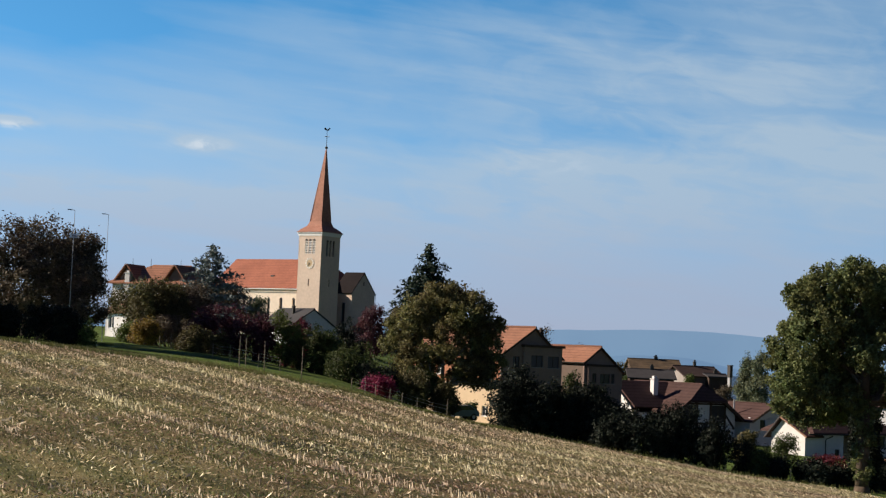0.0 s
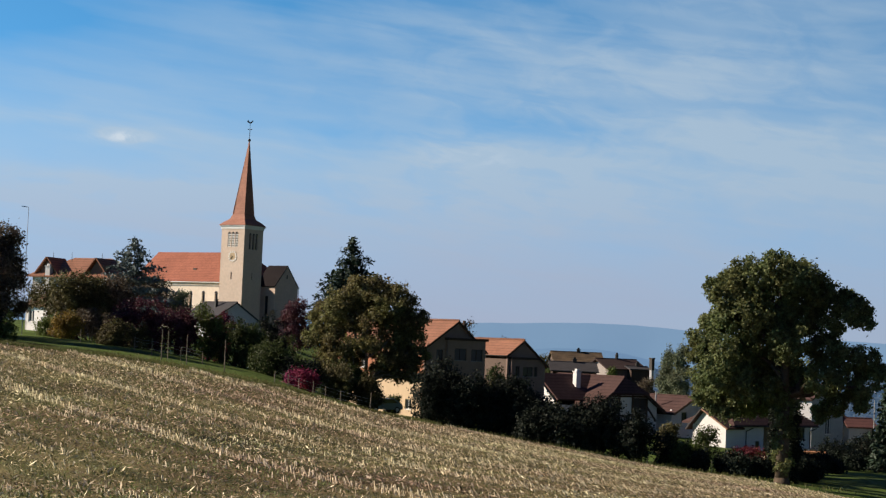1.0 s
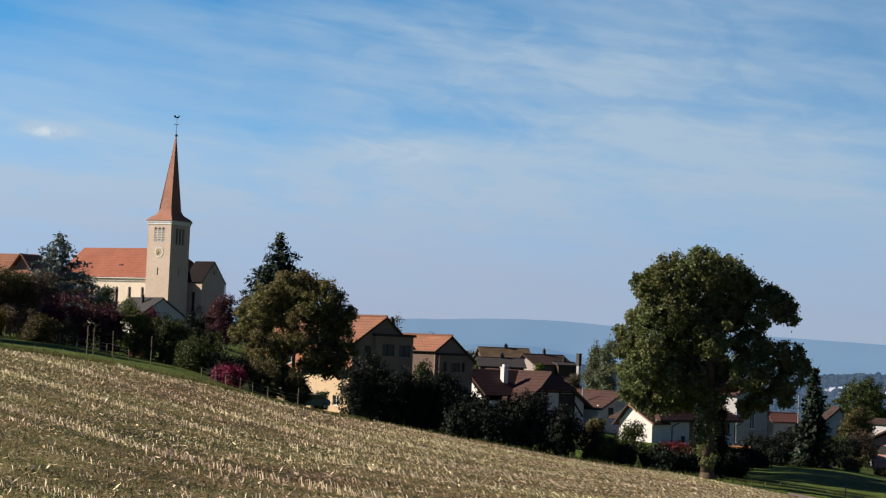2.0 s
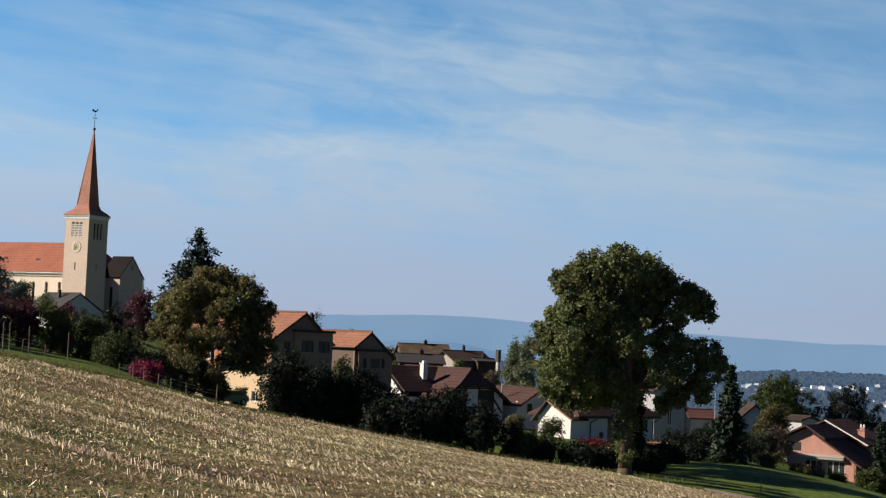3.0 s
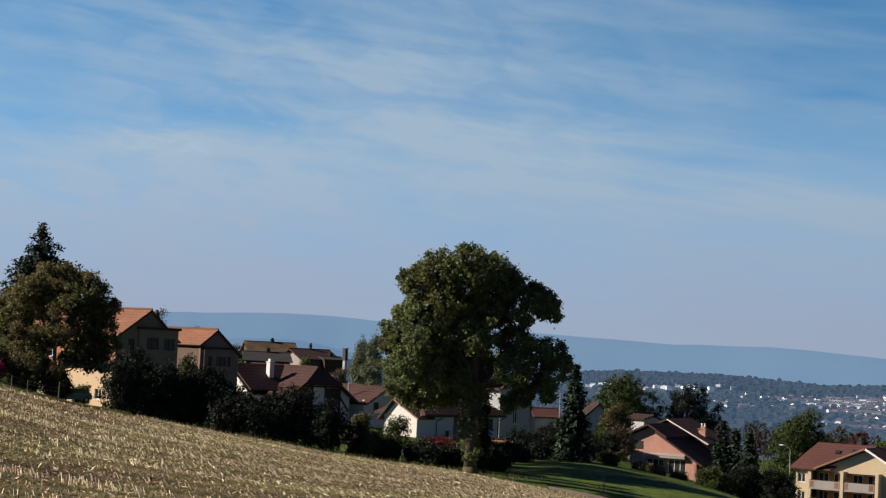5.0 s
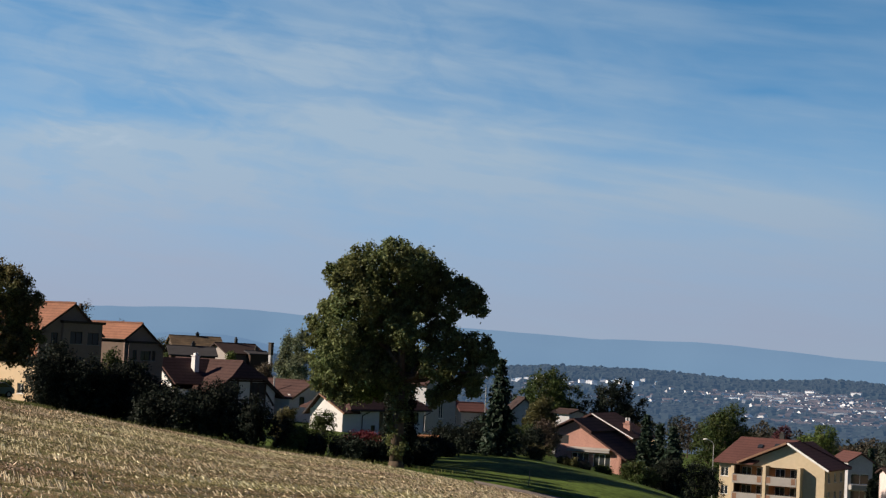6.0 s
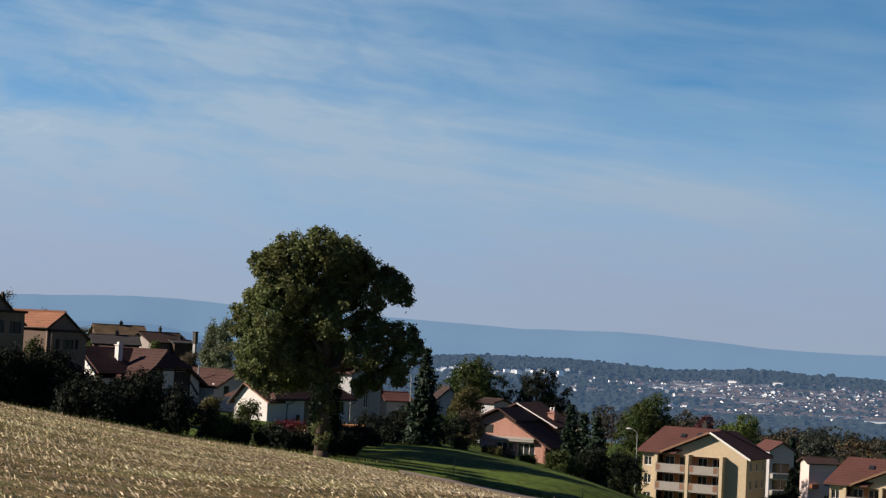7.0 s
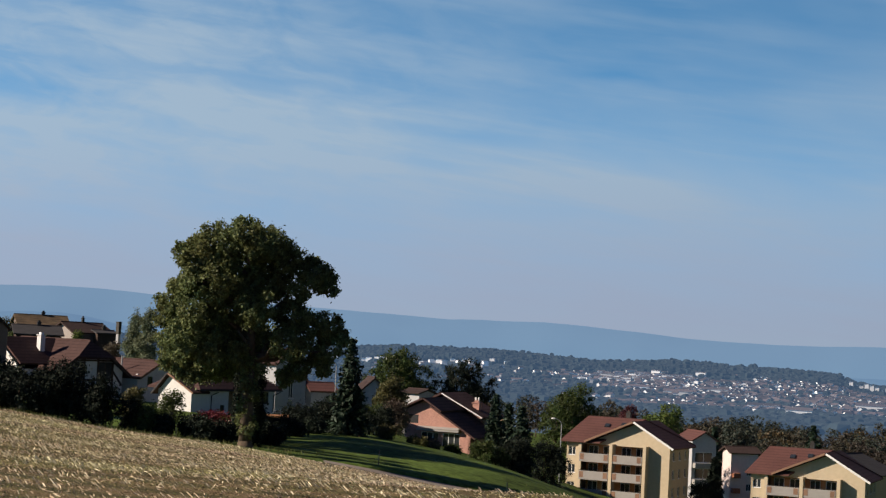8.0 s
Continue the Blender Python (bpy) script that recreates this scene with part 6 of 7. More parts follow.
conifer("spruce", "tall blue-green spruce rising behind the lime tree", on_ground(-0.42, 285), 21.9, 25.5, L_SPRUCE, 31, 0.10, 0.2, 30, 0.36, 0.92, 0.34, 2.2)
conifer("blue_cedar", "grey-blue cedar with level boughs near the church", on_ground(-7.35, 236), 13.0, 13.0, L_CEDAR, 32, -0.10, 0.08, 18, 0.30, 0.7, 0.4, 1.6)
conifer("spruce", "slim dark spruce beside the oak", on_ground(16.72, 172), 9.4, 4.8, L_SPRUCE, 33, 0.35, 0.03, 34, 0.3)
conifer("spruce", "dense dark thuja beside the salmon house", on_ground(21.42, 232), 9.2, 3.6, L_SPRUCE, 34, 0.3, 0.03, 30, 0.34)
conifer("spruce", "dark thuja of a garden row", on_ground(21.85, 236), 8.6, 3.6, L_SPRUCE, 35, 0.3, 0.03, 30, 0.34)
conifer("spruce", "slender spruce with pointed top in a garden", on_ground(22.28, 228), 8.8, 4.6, L_SPRUCE, 36, 0.35, 0.03, 30, 0.34)
conifer("spruce", "dark broad spruce at the edge of the valley wood", on_ground(31.45, 400), 15.5, 7.0, L_SPRUCE, 38, 0.25, 0.03, 30, 0.45)
conifer("spruce", "dark pointed spruce before the valley wood", on_ground(28.4, 400), 13.0, 5.5, L_SPRUCE, 39, 0.25, 0.03, 30, 0.45)
conifer("spruce", "dark slim cypress between the apartment houses", on_ground(28.45, 300), 8.4, 4.2, L_DARK, 37, 0.2, 0.03, 28, 0.4)


def bush(label, bearing, dist, width, height, m, seed, clusters=130, depth=None, name="shrub", category="shrub", size=0.24, flat=False):
    return shrub(name, label, on_ground(bearing, dist), width, height * 1.08, m, seed, int(clusters * 1.45), 34, size * 0.52, category, depth, flat=flat)


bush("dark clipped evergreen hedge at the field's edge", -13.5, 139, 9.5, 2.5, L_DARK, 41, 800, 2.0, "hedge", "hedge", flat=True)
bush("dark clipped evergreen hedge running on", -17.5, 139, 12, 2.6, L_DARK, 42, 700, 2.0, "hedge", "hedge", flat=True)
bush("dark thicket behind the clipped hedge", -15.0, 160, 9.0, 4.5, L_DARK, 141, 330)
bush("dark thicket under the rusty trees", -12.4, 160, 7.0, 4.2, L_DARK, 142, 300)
bush("brown thicket before the old house", -8.6, 172, 7.0, 3.4, L_RUST, 143, 260)
bush("light green bush topping the hedge", -11.5, 141, 2.4, 2.2, L_LIGHT, 43, 90)
bush("bright green garden bush before a white wall", -9.8, 172, 2.6, 2.2, L_LIGHT, 44, 110)
bush("yellow-brown low bush by the fence", -9.35, 168, 2.6, 2.6, L_YELLOW, 45, 90)
bush("dark red smoke bush behind the fence", -7.0, 163, 5.2, 5.0, L_WINE, 46, 230)
bush("deep red shrub behind the fence", -6.0, 162, 4.0, 4.6, L_WINE, 47, 190)
bush("olive undergrowth below the red shrubs", -7.5, 158, 5.0, 2.4, L_BROWN, 48, 150)
bush("pale green leafy shrub", -5.05, 164, 3.0, 5.8, L_LIGHT, 49, 170)
bush("red-leaved shrub among green ones", -4.55, 166, 2.6, 4.9, L_RED, 50, 130)
bush("dark green garden thicket", -4.0, 162, 4.6, 4.7, L_MID, 51, 240)
bush("shaggy dark green thicket", -3.1, 168, 4.2, 5.2, L_DARK, 52, 240)
bush("olive bush by the wire fence", -2.6, 158, 4.2, 3.9, L_MID, 53, 190)
bush("dim green undergrowth by the fence", -1.9, 156, 3.2, 2.6, L_DARK, 54, 150)
bush("magenta-red bush by the wire fence", -1.85, 147, 2.3, 1.8, L_MAGENTA, 55, 120)
bush("olive shrub at the foot of the lime tree", -0.9, 156, 3.6, 3.0, L_BROWN, 56, 150)
bush("brownish low shrub at the foot of the lime tree", 0.05, 160, 3.6, 3.0, L_BROWN, 57, 170)
bush("dim olive undergrowth beneath the lime tree", -0.55, 161, 3.4, 3.6, L_MID, 157, 190)
bush("shaggy shrub before a cream wall", 1.2, 184, 2.1, 2.1, L_MID, 58, 100)
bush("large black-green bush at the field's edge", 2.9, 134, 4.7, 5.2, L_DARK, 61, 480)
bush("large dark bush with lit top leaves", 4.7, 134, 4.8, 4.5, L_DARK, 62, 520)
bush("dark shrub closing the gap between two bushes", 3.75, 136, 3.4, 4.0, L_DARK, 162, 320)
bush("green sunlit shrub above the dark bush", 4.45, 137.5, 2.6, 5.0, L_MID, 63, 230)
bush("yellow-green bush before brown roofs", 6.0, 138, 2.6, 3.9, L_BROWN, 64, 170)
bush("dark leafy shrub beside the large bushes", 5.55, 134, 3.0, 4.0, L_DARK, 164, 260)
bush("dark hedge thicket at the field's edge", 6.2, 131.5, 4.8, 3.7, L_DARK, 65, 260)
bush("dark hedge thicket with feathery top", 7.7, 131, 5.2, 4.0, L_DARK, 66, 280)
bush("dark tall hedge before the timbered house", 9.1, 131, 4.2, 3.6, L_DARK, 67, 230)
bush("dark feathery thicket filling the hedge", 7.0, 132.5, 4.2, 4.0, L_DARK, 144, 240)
bush("olive garden shrub beside the timbered house", 10.0, 158, 2.4, 3.2, L_BROWN, 68, 110)
bush("grey-green low shrub in the garden", 10.3, 132, 3.0, 2.0, L_MID, 69, 130)
bush("thin shrub before the sunlit white gable", 11.2, 165, 3.0, 3.2, L_MID, 70, 70)
bush("dark low hedge along the garden", 11.4, 131, 5.4, 1.7, L_DARK, 71, 220)
bush("crimson berry bush before the white house", 12.5, 156, 3.2, 1.9, L_RED, 72, 130)
# These low dark hedges are also placed to shade the lawn.
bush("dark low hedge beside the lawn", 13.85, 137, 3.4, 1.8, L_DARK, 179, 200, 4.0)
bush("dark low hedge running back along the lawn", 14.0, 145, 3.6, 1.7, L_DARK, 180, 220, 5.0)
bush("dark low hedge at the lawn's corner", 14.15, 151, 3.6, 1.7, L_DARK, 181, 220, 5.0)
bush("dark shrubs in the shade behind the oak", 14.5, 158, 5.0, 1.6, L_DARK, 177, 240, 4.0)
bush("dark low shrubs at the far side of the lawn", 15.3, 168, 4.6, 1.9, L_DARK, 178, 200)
# A hedge out of sight behind the trunk, added as a shade caster.
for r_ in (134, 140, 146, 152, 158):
    bush("unseen tall hedge behind the oak's trunk, added to shade the lawn", 13.5, r_, 1.5, 4.8, L_DARK, 200 + r_, 420, 6.8, "hedge", "hedge", flat=True)
# Two more low shrubs, set here for their shade on the grass.
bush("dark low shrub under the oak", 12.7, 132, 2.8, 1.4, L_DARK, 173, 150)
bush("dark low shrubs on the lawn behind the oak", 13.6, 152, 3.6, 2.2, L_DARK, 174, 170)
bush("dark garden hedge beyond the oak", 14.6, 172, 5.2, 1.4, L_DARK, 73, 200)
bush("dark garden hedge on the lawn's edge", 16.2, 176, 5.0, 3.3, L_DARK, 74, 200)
# Added to cover and darken the dim walls beneath the crown.
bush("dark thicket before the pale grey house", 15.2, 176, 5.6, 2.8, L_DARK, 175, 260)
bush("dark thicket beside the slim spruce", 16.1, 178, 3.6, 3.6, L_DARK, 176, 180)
bush("dim mixed shrubs before small houses", 16.3, 192, 3.2, 2.8, L_BROWN, 75, 120)
bush("dark shrub on the lawn's edge", 17.6, 186, 3.4, 3.4, L_DARK, 76, 160)
bush("mid-green rounded garden shrub", 17.4, 200, 3.2, 3.8, L_MID, 77, 130)
bush("olive-leaved low bush on the lawn's edge", 17.95, 178, 1.8, 1.4, L_BROWN, 78, 90)
bush("reddish hedge before the salmon house", 18.95, 186, 1.7, 0.85, L_BROWN, 79, 100)
bush("rounded reddish bush on the terrace", 19.45, 187, 1.7, 0.7, L_RUST, 80, 100)
bush("small green shrub on the terrace", 20.1, 188, 1.5, 0.7, L_MID, 81, 70)
bush("green rounded bush at the meadow's edge", 21.2, 178, 3.2, 2.3, L_MID, 82, 170)
bush("dark shrubs in the hollow", 22.3, 182, 5.0, 4.0, L_DARK, 83, 220)
bush("dark shrubs beside the apartment block", 23.2, 190, 4.0, 4.4, L_DARK, 84, 200)
bush("dark shrubs between the apartment houses", 28.2, 285, 5.0, 5.0, L_DARK, 85, 160)
bush("leafy bush beside the second block", 33.7, 250, 4.0, 6.0, L_BROWN, 86, 130)

# the autumn wood beyond the apartment blocks: a few shapes, many trees
rng_w = random.Random(77)
wood = []
# muted leaf colours, with some haze mixed into them
W_LEAVES = [leaf("woodland_leaf", c, 0.4, 0.15) for c in ((0.040, 0.046, 0.033), (0.052, 0.047, 0.032), (0.048, 0.039, 0.031), (0.032, 0.041, 0.031), (0.080, 0.060, 0.028))]
for i, m in enumerate(W_LEAVES):
    wood.append(broad("tree", "autumn woodland tree in the valley", 24.0 + i * 2.2, 520 + 20 * i, 14, 11, 1.5, m, M_BARK, 0.25, 90 + i, 150, 6, 0.72, 7, 0))
for i in range(140):
    b, d = rng_w.uniform(17, 38), rng_w.uniform(410, 850)
    p = on_ground(b, d)
    s = rng_w.uniform(0.6, 1.0)
    k = rng_w.choice((0, 0, 0, 1, 1, 2, 3, 3, 4)) if d < 650 else rng_w.choice((0, 0, 3))
    ob = copy_thing(wood[k], pose(p.x, p.y, p.z, 0, 0, rng_w.uniform(0, 360)))
    ob.scale = (s, s, s * rng_w.uniform(0.85, 1.15))
for i in range(150):
    b, d = rng_w.uniform(26.5, 37), rng_w.uniform(400, 560)
    p = on_ground(b, d)
    s = rng_w.uniform(0.7, 1.0)
    ob = copy_thing(wood[rng_w.choice((0, 0, 1, 1, 2, 2, 3, 4))], pose(p.x, p.y, p.z, 0, 0, rng_w.uniform(0, 360)))
    ob.scale = (s, s, s * rng_w.uniform(0.8, 1.05))
for o in [o for o in scene.objects if o.parent is None and o.get("label") == "autumn woodland tree in the valley"]:
    o["group"] = "valley wood"


# ================= distant town and woods =================
def far_wood():
    """Hazy tree clumps on the ridge and between the far houses."""
    rng = np.random.default_rng(5)
    n = 16000
    kind = rng.uniform(0, 1, n)
    b = rng.uniform(9, 40, n)
    r = np.where(kind < 0.55, rng.uniform(2820, 3250, n), rng.uniform(1050, 2850, n))
    verts, faces = [], []
    for i in range(n):
        if b[i] < 22.5 and 2600 < r[i] < 2810 and i % 4:
            continue
        x, y = r[i] * math.sin(radians(b[i])), r[i] * math.cos(radians(b[i]))
        z = ground_z(x, y) - 1
        h, w = (rng.uniform(7, 10) + (rng.uniform(2, 5) if rng.uniform() < 0.06 else 0)) * (1.0 if r[i] > 2800 else 0.7), rng.uniform(7, 13)
        k = len(verts)
        a0 = rng.uniform(0, 6.28)
        for f, q in ((0.0, 0.8), (0.5, 1.0), (0.86, 0.72)):
            for j in range(4):
                a = a0 + j * 1.5708
                rr = w * q * rng.uniform(0.75, 1.2) * 0.6
                verts.append((x + rr * math.cos(a), y + rr * math.sin(a), z + h * f))
        verts.append((x, y, z + h))
        for lay in (0, 4):
            for j in range(4):
                faces.append((k + lay + j, k + lay + (j + 1) % 4, k + lay + 4 + (j + 1) % 4, k + lay + 4 + j))
        for j in range(4):
            faces.append((k + 8 + j, k + 8 + (j + 1) % 4, k + 12))
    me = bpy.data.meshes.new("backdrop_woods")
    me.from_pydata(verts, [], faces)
    # haze over the woods is added as blue emission
    me.materials.append(material("wood_haze_glow", (0.011, 0.016, 0.015), 1.0, 0.4, 0.05, 0.01, 0, island=0.35, glow=(0.030, 0.055, 0.096)))
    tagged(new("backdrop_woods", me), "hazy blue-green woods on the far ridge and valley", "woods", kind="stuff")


far_wood()


def far_town():
    rng = np.random.default_rng(8)
    wall_v, wall_f, roof_v, roof_f = [], [], [], []
    def one(x, y, w, l, h, rise, turn):
        z = ground_z(x, y) - 1
        c, s = math.cos(turn), math.sin(turn)
        def p(u, v, q):
            return (x + u * c - v * s, y + u * s + v * c, z + q)
        k = len(wall_v)
        wall_v.extend([p(-w, -l, 0), p(w, -l, 0), p(w, l, 0), p(-w, l, 0), p(-w, -l, h), p(w, -l, h), p(w, l, h), p(-w, l, h), p(0, -l, h + rise), p(0, l, h + rise)])
        wall_f.extend([(k, k + 1, k + 5, k + 4), (k + 1, k + 2, k + 6, k + 5), (k + 2, k + 3, k + 7, k + 6), (k + 3, k, k + 4, k + 7), (k + 4, k + 5, k + 8), (k + 6, k + 7, k + 9)])
        k = len(roof_v)
        e = 0.8
        roof_v.extend([p(-w - e, -l - e, h - 0.4), p(-w - e, l + e, h - 0.4), p(0, l + e, h + rise + 0.2), p(0, -l - e, h + rise + 0.2), p(w + e, -l - e, h - 0.4), p(w + e, l + e, h - 0.4)])
        roof_f.extend([(k, k + 3, k + 2, k + 1), (k + 4, k + 5, k + 2, k + 3)])
    for _ in range(3900):      # loose quarters of small houses with green between them
        b, r = rng.uniform(22.6, 36.0), rng.uniform(1650, 2830)
        x, y = r * math.sin(radians(b)), r * math.cos(radians(b))
        thick = noise.noise(Vector((x * 0.004, y * 0.0022, 2.0))) + 0.5 * noise.noise(Vector((x * 0.013, y * 0.006, 7.0)))
        edge = float(np.interp(b, (22.6, 24.0, 25.2, 27, 36), (-0.45, -0.2, 0.1, 0.25, 0.25))) - (0.35 if r < 1900 else 0.0)
        if thick + edge < rng.uniform(-0.15, 0.35):
            continue
        one(x, y, rng.uniform(2.0, 3.6), rng.uniform(2.4, 5.0), rng.uniform(3.5, 6.0), rng.uniform(1.0, 2.2), rng.uniform(0, 3.14))
    for _ in range(60):        # scattered farms on the wooded slope
        b, r = rng.uniform(16, 24), rng.uniform(2200, 2750)
        one(r * math.sin(radians(b)), r * math.cos(radians(b)), rng.uniform(2.0, 3.4), rng.uniform(2.4, 4.5), rng.uniform(3.5, 5.5), rng.uniform(1.0, 2.0), rng.uniform(0, 3.14))
    for _ in range(70):        # larger pale blocks on the upper rim
        b, r = rng.normal(25.6, 1.1), rng.normal(2640, 70)
        one(r * math.sin(radians(b)), r * math.cos(radians(b)), rng.uniform(3, 5), rng.uniform(5, 10), rng.uniform(5, 9), 0.8, radians(-b) + rng.uniform(1.3, 1.8))
    for i in range(26):   # long blocks on the terrace
        b = 16.2 + i * 0.22 + rng.uniform(-0.05, 0.05)
        r = 2770 + rng.uniform(-110, 50)
        one(r * math.sin(radians(b)), r * math.cos(radians(b)), 4, rng.uniform(4, 9), rng.uniform(4, 8), 0.6, radians(90 - b + rng.uniform(-25, 25)) + 1.57)
    for i in range(9):    # tall blocks at the ridge's end
        b = 32.55 + i * 0.16
        r = 2980 + rng.uniform(-40, 60)
        one(r * math.sin(radians(b)), r * math.cos(radians(b)), 3.2, 4, rng.uniform(8, 17), 0.6, radians(-b))
    for b, r, w, l in ((29.9, 1720, 5, 15), (27.2, 2120, 6, 17), (31.0, 1560, 5, 11), (33.2, 1950, 5, 16), (25.9, 2250, 5, 15), (28.3, 2300, 6, 19)):
        one(r * math.sin(radians(b)), r * math.cos(radians(b)), w, l, 8, 2.0, radians(-b) + 1.5)
    # walls and roofs emit a little blue to stand in for haze
    for nm, v, f, m, lab in (("backdrop_town", wall_v, wall_f, material("far_town_wall_haze_glow", (0.56, 0.555, 0.55), 0.9, 0.1, 0.05, 0.02, 0, island=0.4, glow=(0.030, 0.052, 0.088)), "pale walls of a distant town in the haze"),
                             ("backdrop_town_roofs", roof_v, roof_f, material("far_town_roof_haze_glow", (0.062, 0.048, 0.048), 0.9, 0.1, 0.05, 0.02, 0, island=0.6, glow=(0.028, 0.049, 0.084)), "brown roofs of a distant town in the haze")):
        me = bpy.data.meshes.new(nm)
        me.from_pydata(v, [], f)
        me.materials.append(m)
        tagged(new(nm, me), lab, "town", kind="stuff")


far_town()


# ================= fence, lamps and small things =================
def post(bearing, dist, height, m=None, r=0.036, lean=0.0, label="weathered wooden fence post at the field's edge", name="fence_post"):
    p = on_ground(bearing, dist)
    bm = bmesh.new()
    tube(bm, (0, 0, -0.3), (lean, 0, height), r * 1.05, r * 0.9, 7)
    bmesh.ops.bevel(bm, geom=[e for e in bm.edges if all(v.co.z > height - 0.01 for v in e.verts)], offset=r * 0.3, segments=1, affect="EDGES")
    me = bpy.data.meshes.new(name)
    bm.to_mesh(me); bm.free()
    me.materials.append(m or M_WOOD_LIGHT)
    ob = new(name, me)
    ob.location = p
    return tagged(ob, label, "post", "fence posts")


fence = []
for b, d, h in ((-8.9, 158, 1.2), (-8.55, 160, 1.5), (-7.2, 150, 1.2), (-6.65, 147, 1.4), (-6.35, 140, 2.4), (-6.15, 143, 2.3), (-5.75, 146, 1.1), (-5.55, 139, 2.4), (-5.05, 146, 1.0), (-4.35, 136, 2.6), (-2.75, 137, 1.0), (-2.3, 137, 1.1), (-1.95, 136, 1.0), (-1.5, 136, 1.1), (-1.1, 136, 1.0), (-0.6, 135, 1.0), (0.35, 134, 1.5), (6.1, 131, 0.9), (8.9, 130, 1.3), (9.25, 130, 0.5), (11.3, 130, 0.9), (12.2, 131, 0.8), (17.75, 131, 1.3), (21.9, 130, 1.0), (23.4, 122, 0.8)):
    fence.append(post(b, d, h, lean=random.uniform(-0.06, 0.06)))


def wire(b0, b1, d0, d1, heights):
    bm = bmesh.new()
    last = None
    n = 14
    for h in heights:
        last = None
        for i in range(n + 1):
            f = i / n
            p = on_ground(b0 + (b1 - b0) * f, d0 + (d1 - d0) * f, 0) + Vector((0, 0, h - 0.06 * math.sin(f * 3.14 * 4) ** 2))
            if last is not None:
                tube(bm, last, p, 0.007, 0.007, 3)
            last = p
    me = bpy.data.meshes.new("fence_wire")
    bm.to_mesh(me); bm.free()
    me.materials.append(M_METAL)
    tagged(new("fence_wire", me), "thin slack wire strung between fence posts", "wire")


wire(-7.2, -5.05, 150, 146, (0.4, 0.8, 1.05))
wire(-2.75, 0.35, 137, 134, (0.35, 0.7, 0.95))


def floodlight(bearing, dist, height):
    root = thing("light_mast", "tall thin galvanised mast with a small lamp arm", "mast", Matrix.Translation(on_ground(bearing, dist)), "light masts")
    bm = bmesh.new()
    tube(bm, (0, 0, -0.3), (0, 0, height * 0.5), 0.045, 0.035, 8)
    tube(bm, (0, 0, height * 0.5), (0, 0, height), 0.032, 0.022, 8)
    part("mast", bm, M_METAL, root)
    bm = bmesh.new()
    tube(bm, (0, 0, height), (-0.35, 0, height + 0.06), 0.025, 0.025, 6)
    box(bm, -0.6, -0.3, -0.1, 0.1, height + 0.02, height + 0.10)
    part("lamp_head", bm, M_METAL, root)
    return root


fl = floodlight(-11.75, 152, 11.0)
floodlight(-10.7, 166, 11.7)
bm = bmesh.new()
for z in (8.7, 8.9):
    box(bm, -0.35, 0.45, -0.15, 0.15, z, z + 0.12)
part("lamp_cluster", bm, M_METAL, fl)


def street_lamp(bearing, dist, height, label):
    root = thing("street_lamp", label, "lamp", Matrix.Translation(on_ground(bearing, dist)) @ pose(0, 0, 0, 0, 0, -bearing), "street lamps")
    bm = bmesh.new()
    tube(bm, (0, 0, -0.3), (0, 0, height - 0.9), 0.08, 0.06, 8)
    last = Vector((0, 0, height - 0.9))
    for i in range(1, 7):
        t = i / 6 * 1.3
        p = Vector((-1.3 * (1 - math.cos(t)), 0, height - 0.9 + 0.9 * math.sin(t)))
        tube(bm, last, p, 0.05, 0.045, 6)
        last = p
    part("pole", bm, M_METAL, root)
    bm = bmesh.new()
    bmesh.ops.create_uvsphere(bm, u_segments=10, v_segments=6, radius=0.32, matrix=Matrix.Translation(last + Vector((-0.25, 0, 0))) @ Matrix.Diagonal((1.3, 0.6, 0.4, 1)))
    part("lamp_head", bm, M_TRIM, root)


street_lamp(20.0, 262, 7.6, "curved street lamp behind the salmon house")
street_lamp(16.25, 236, 8.0, "curved street lamp near the oak")
street_lamp(23.55, 262, 9.4, "curved street lamp before green trees")
street_lamp(-2.95, 290, 4.6, "pale lamp post below the church")


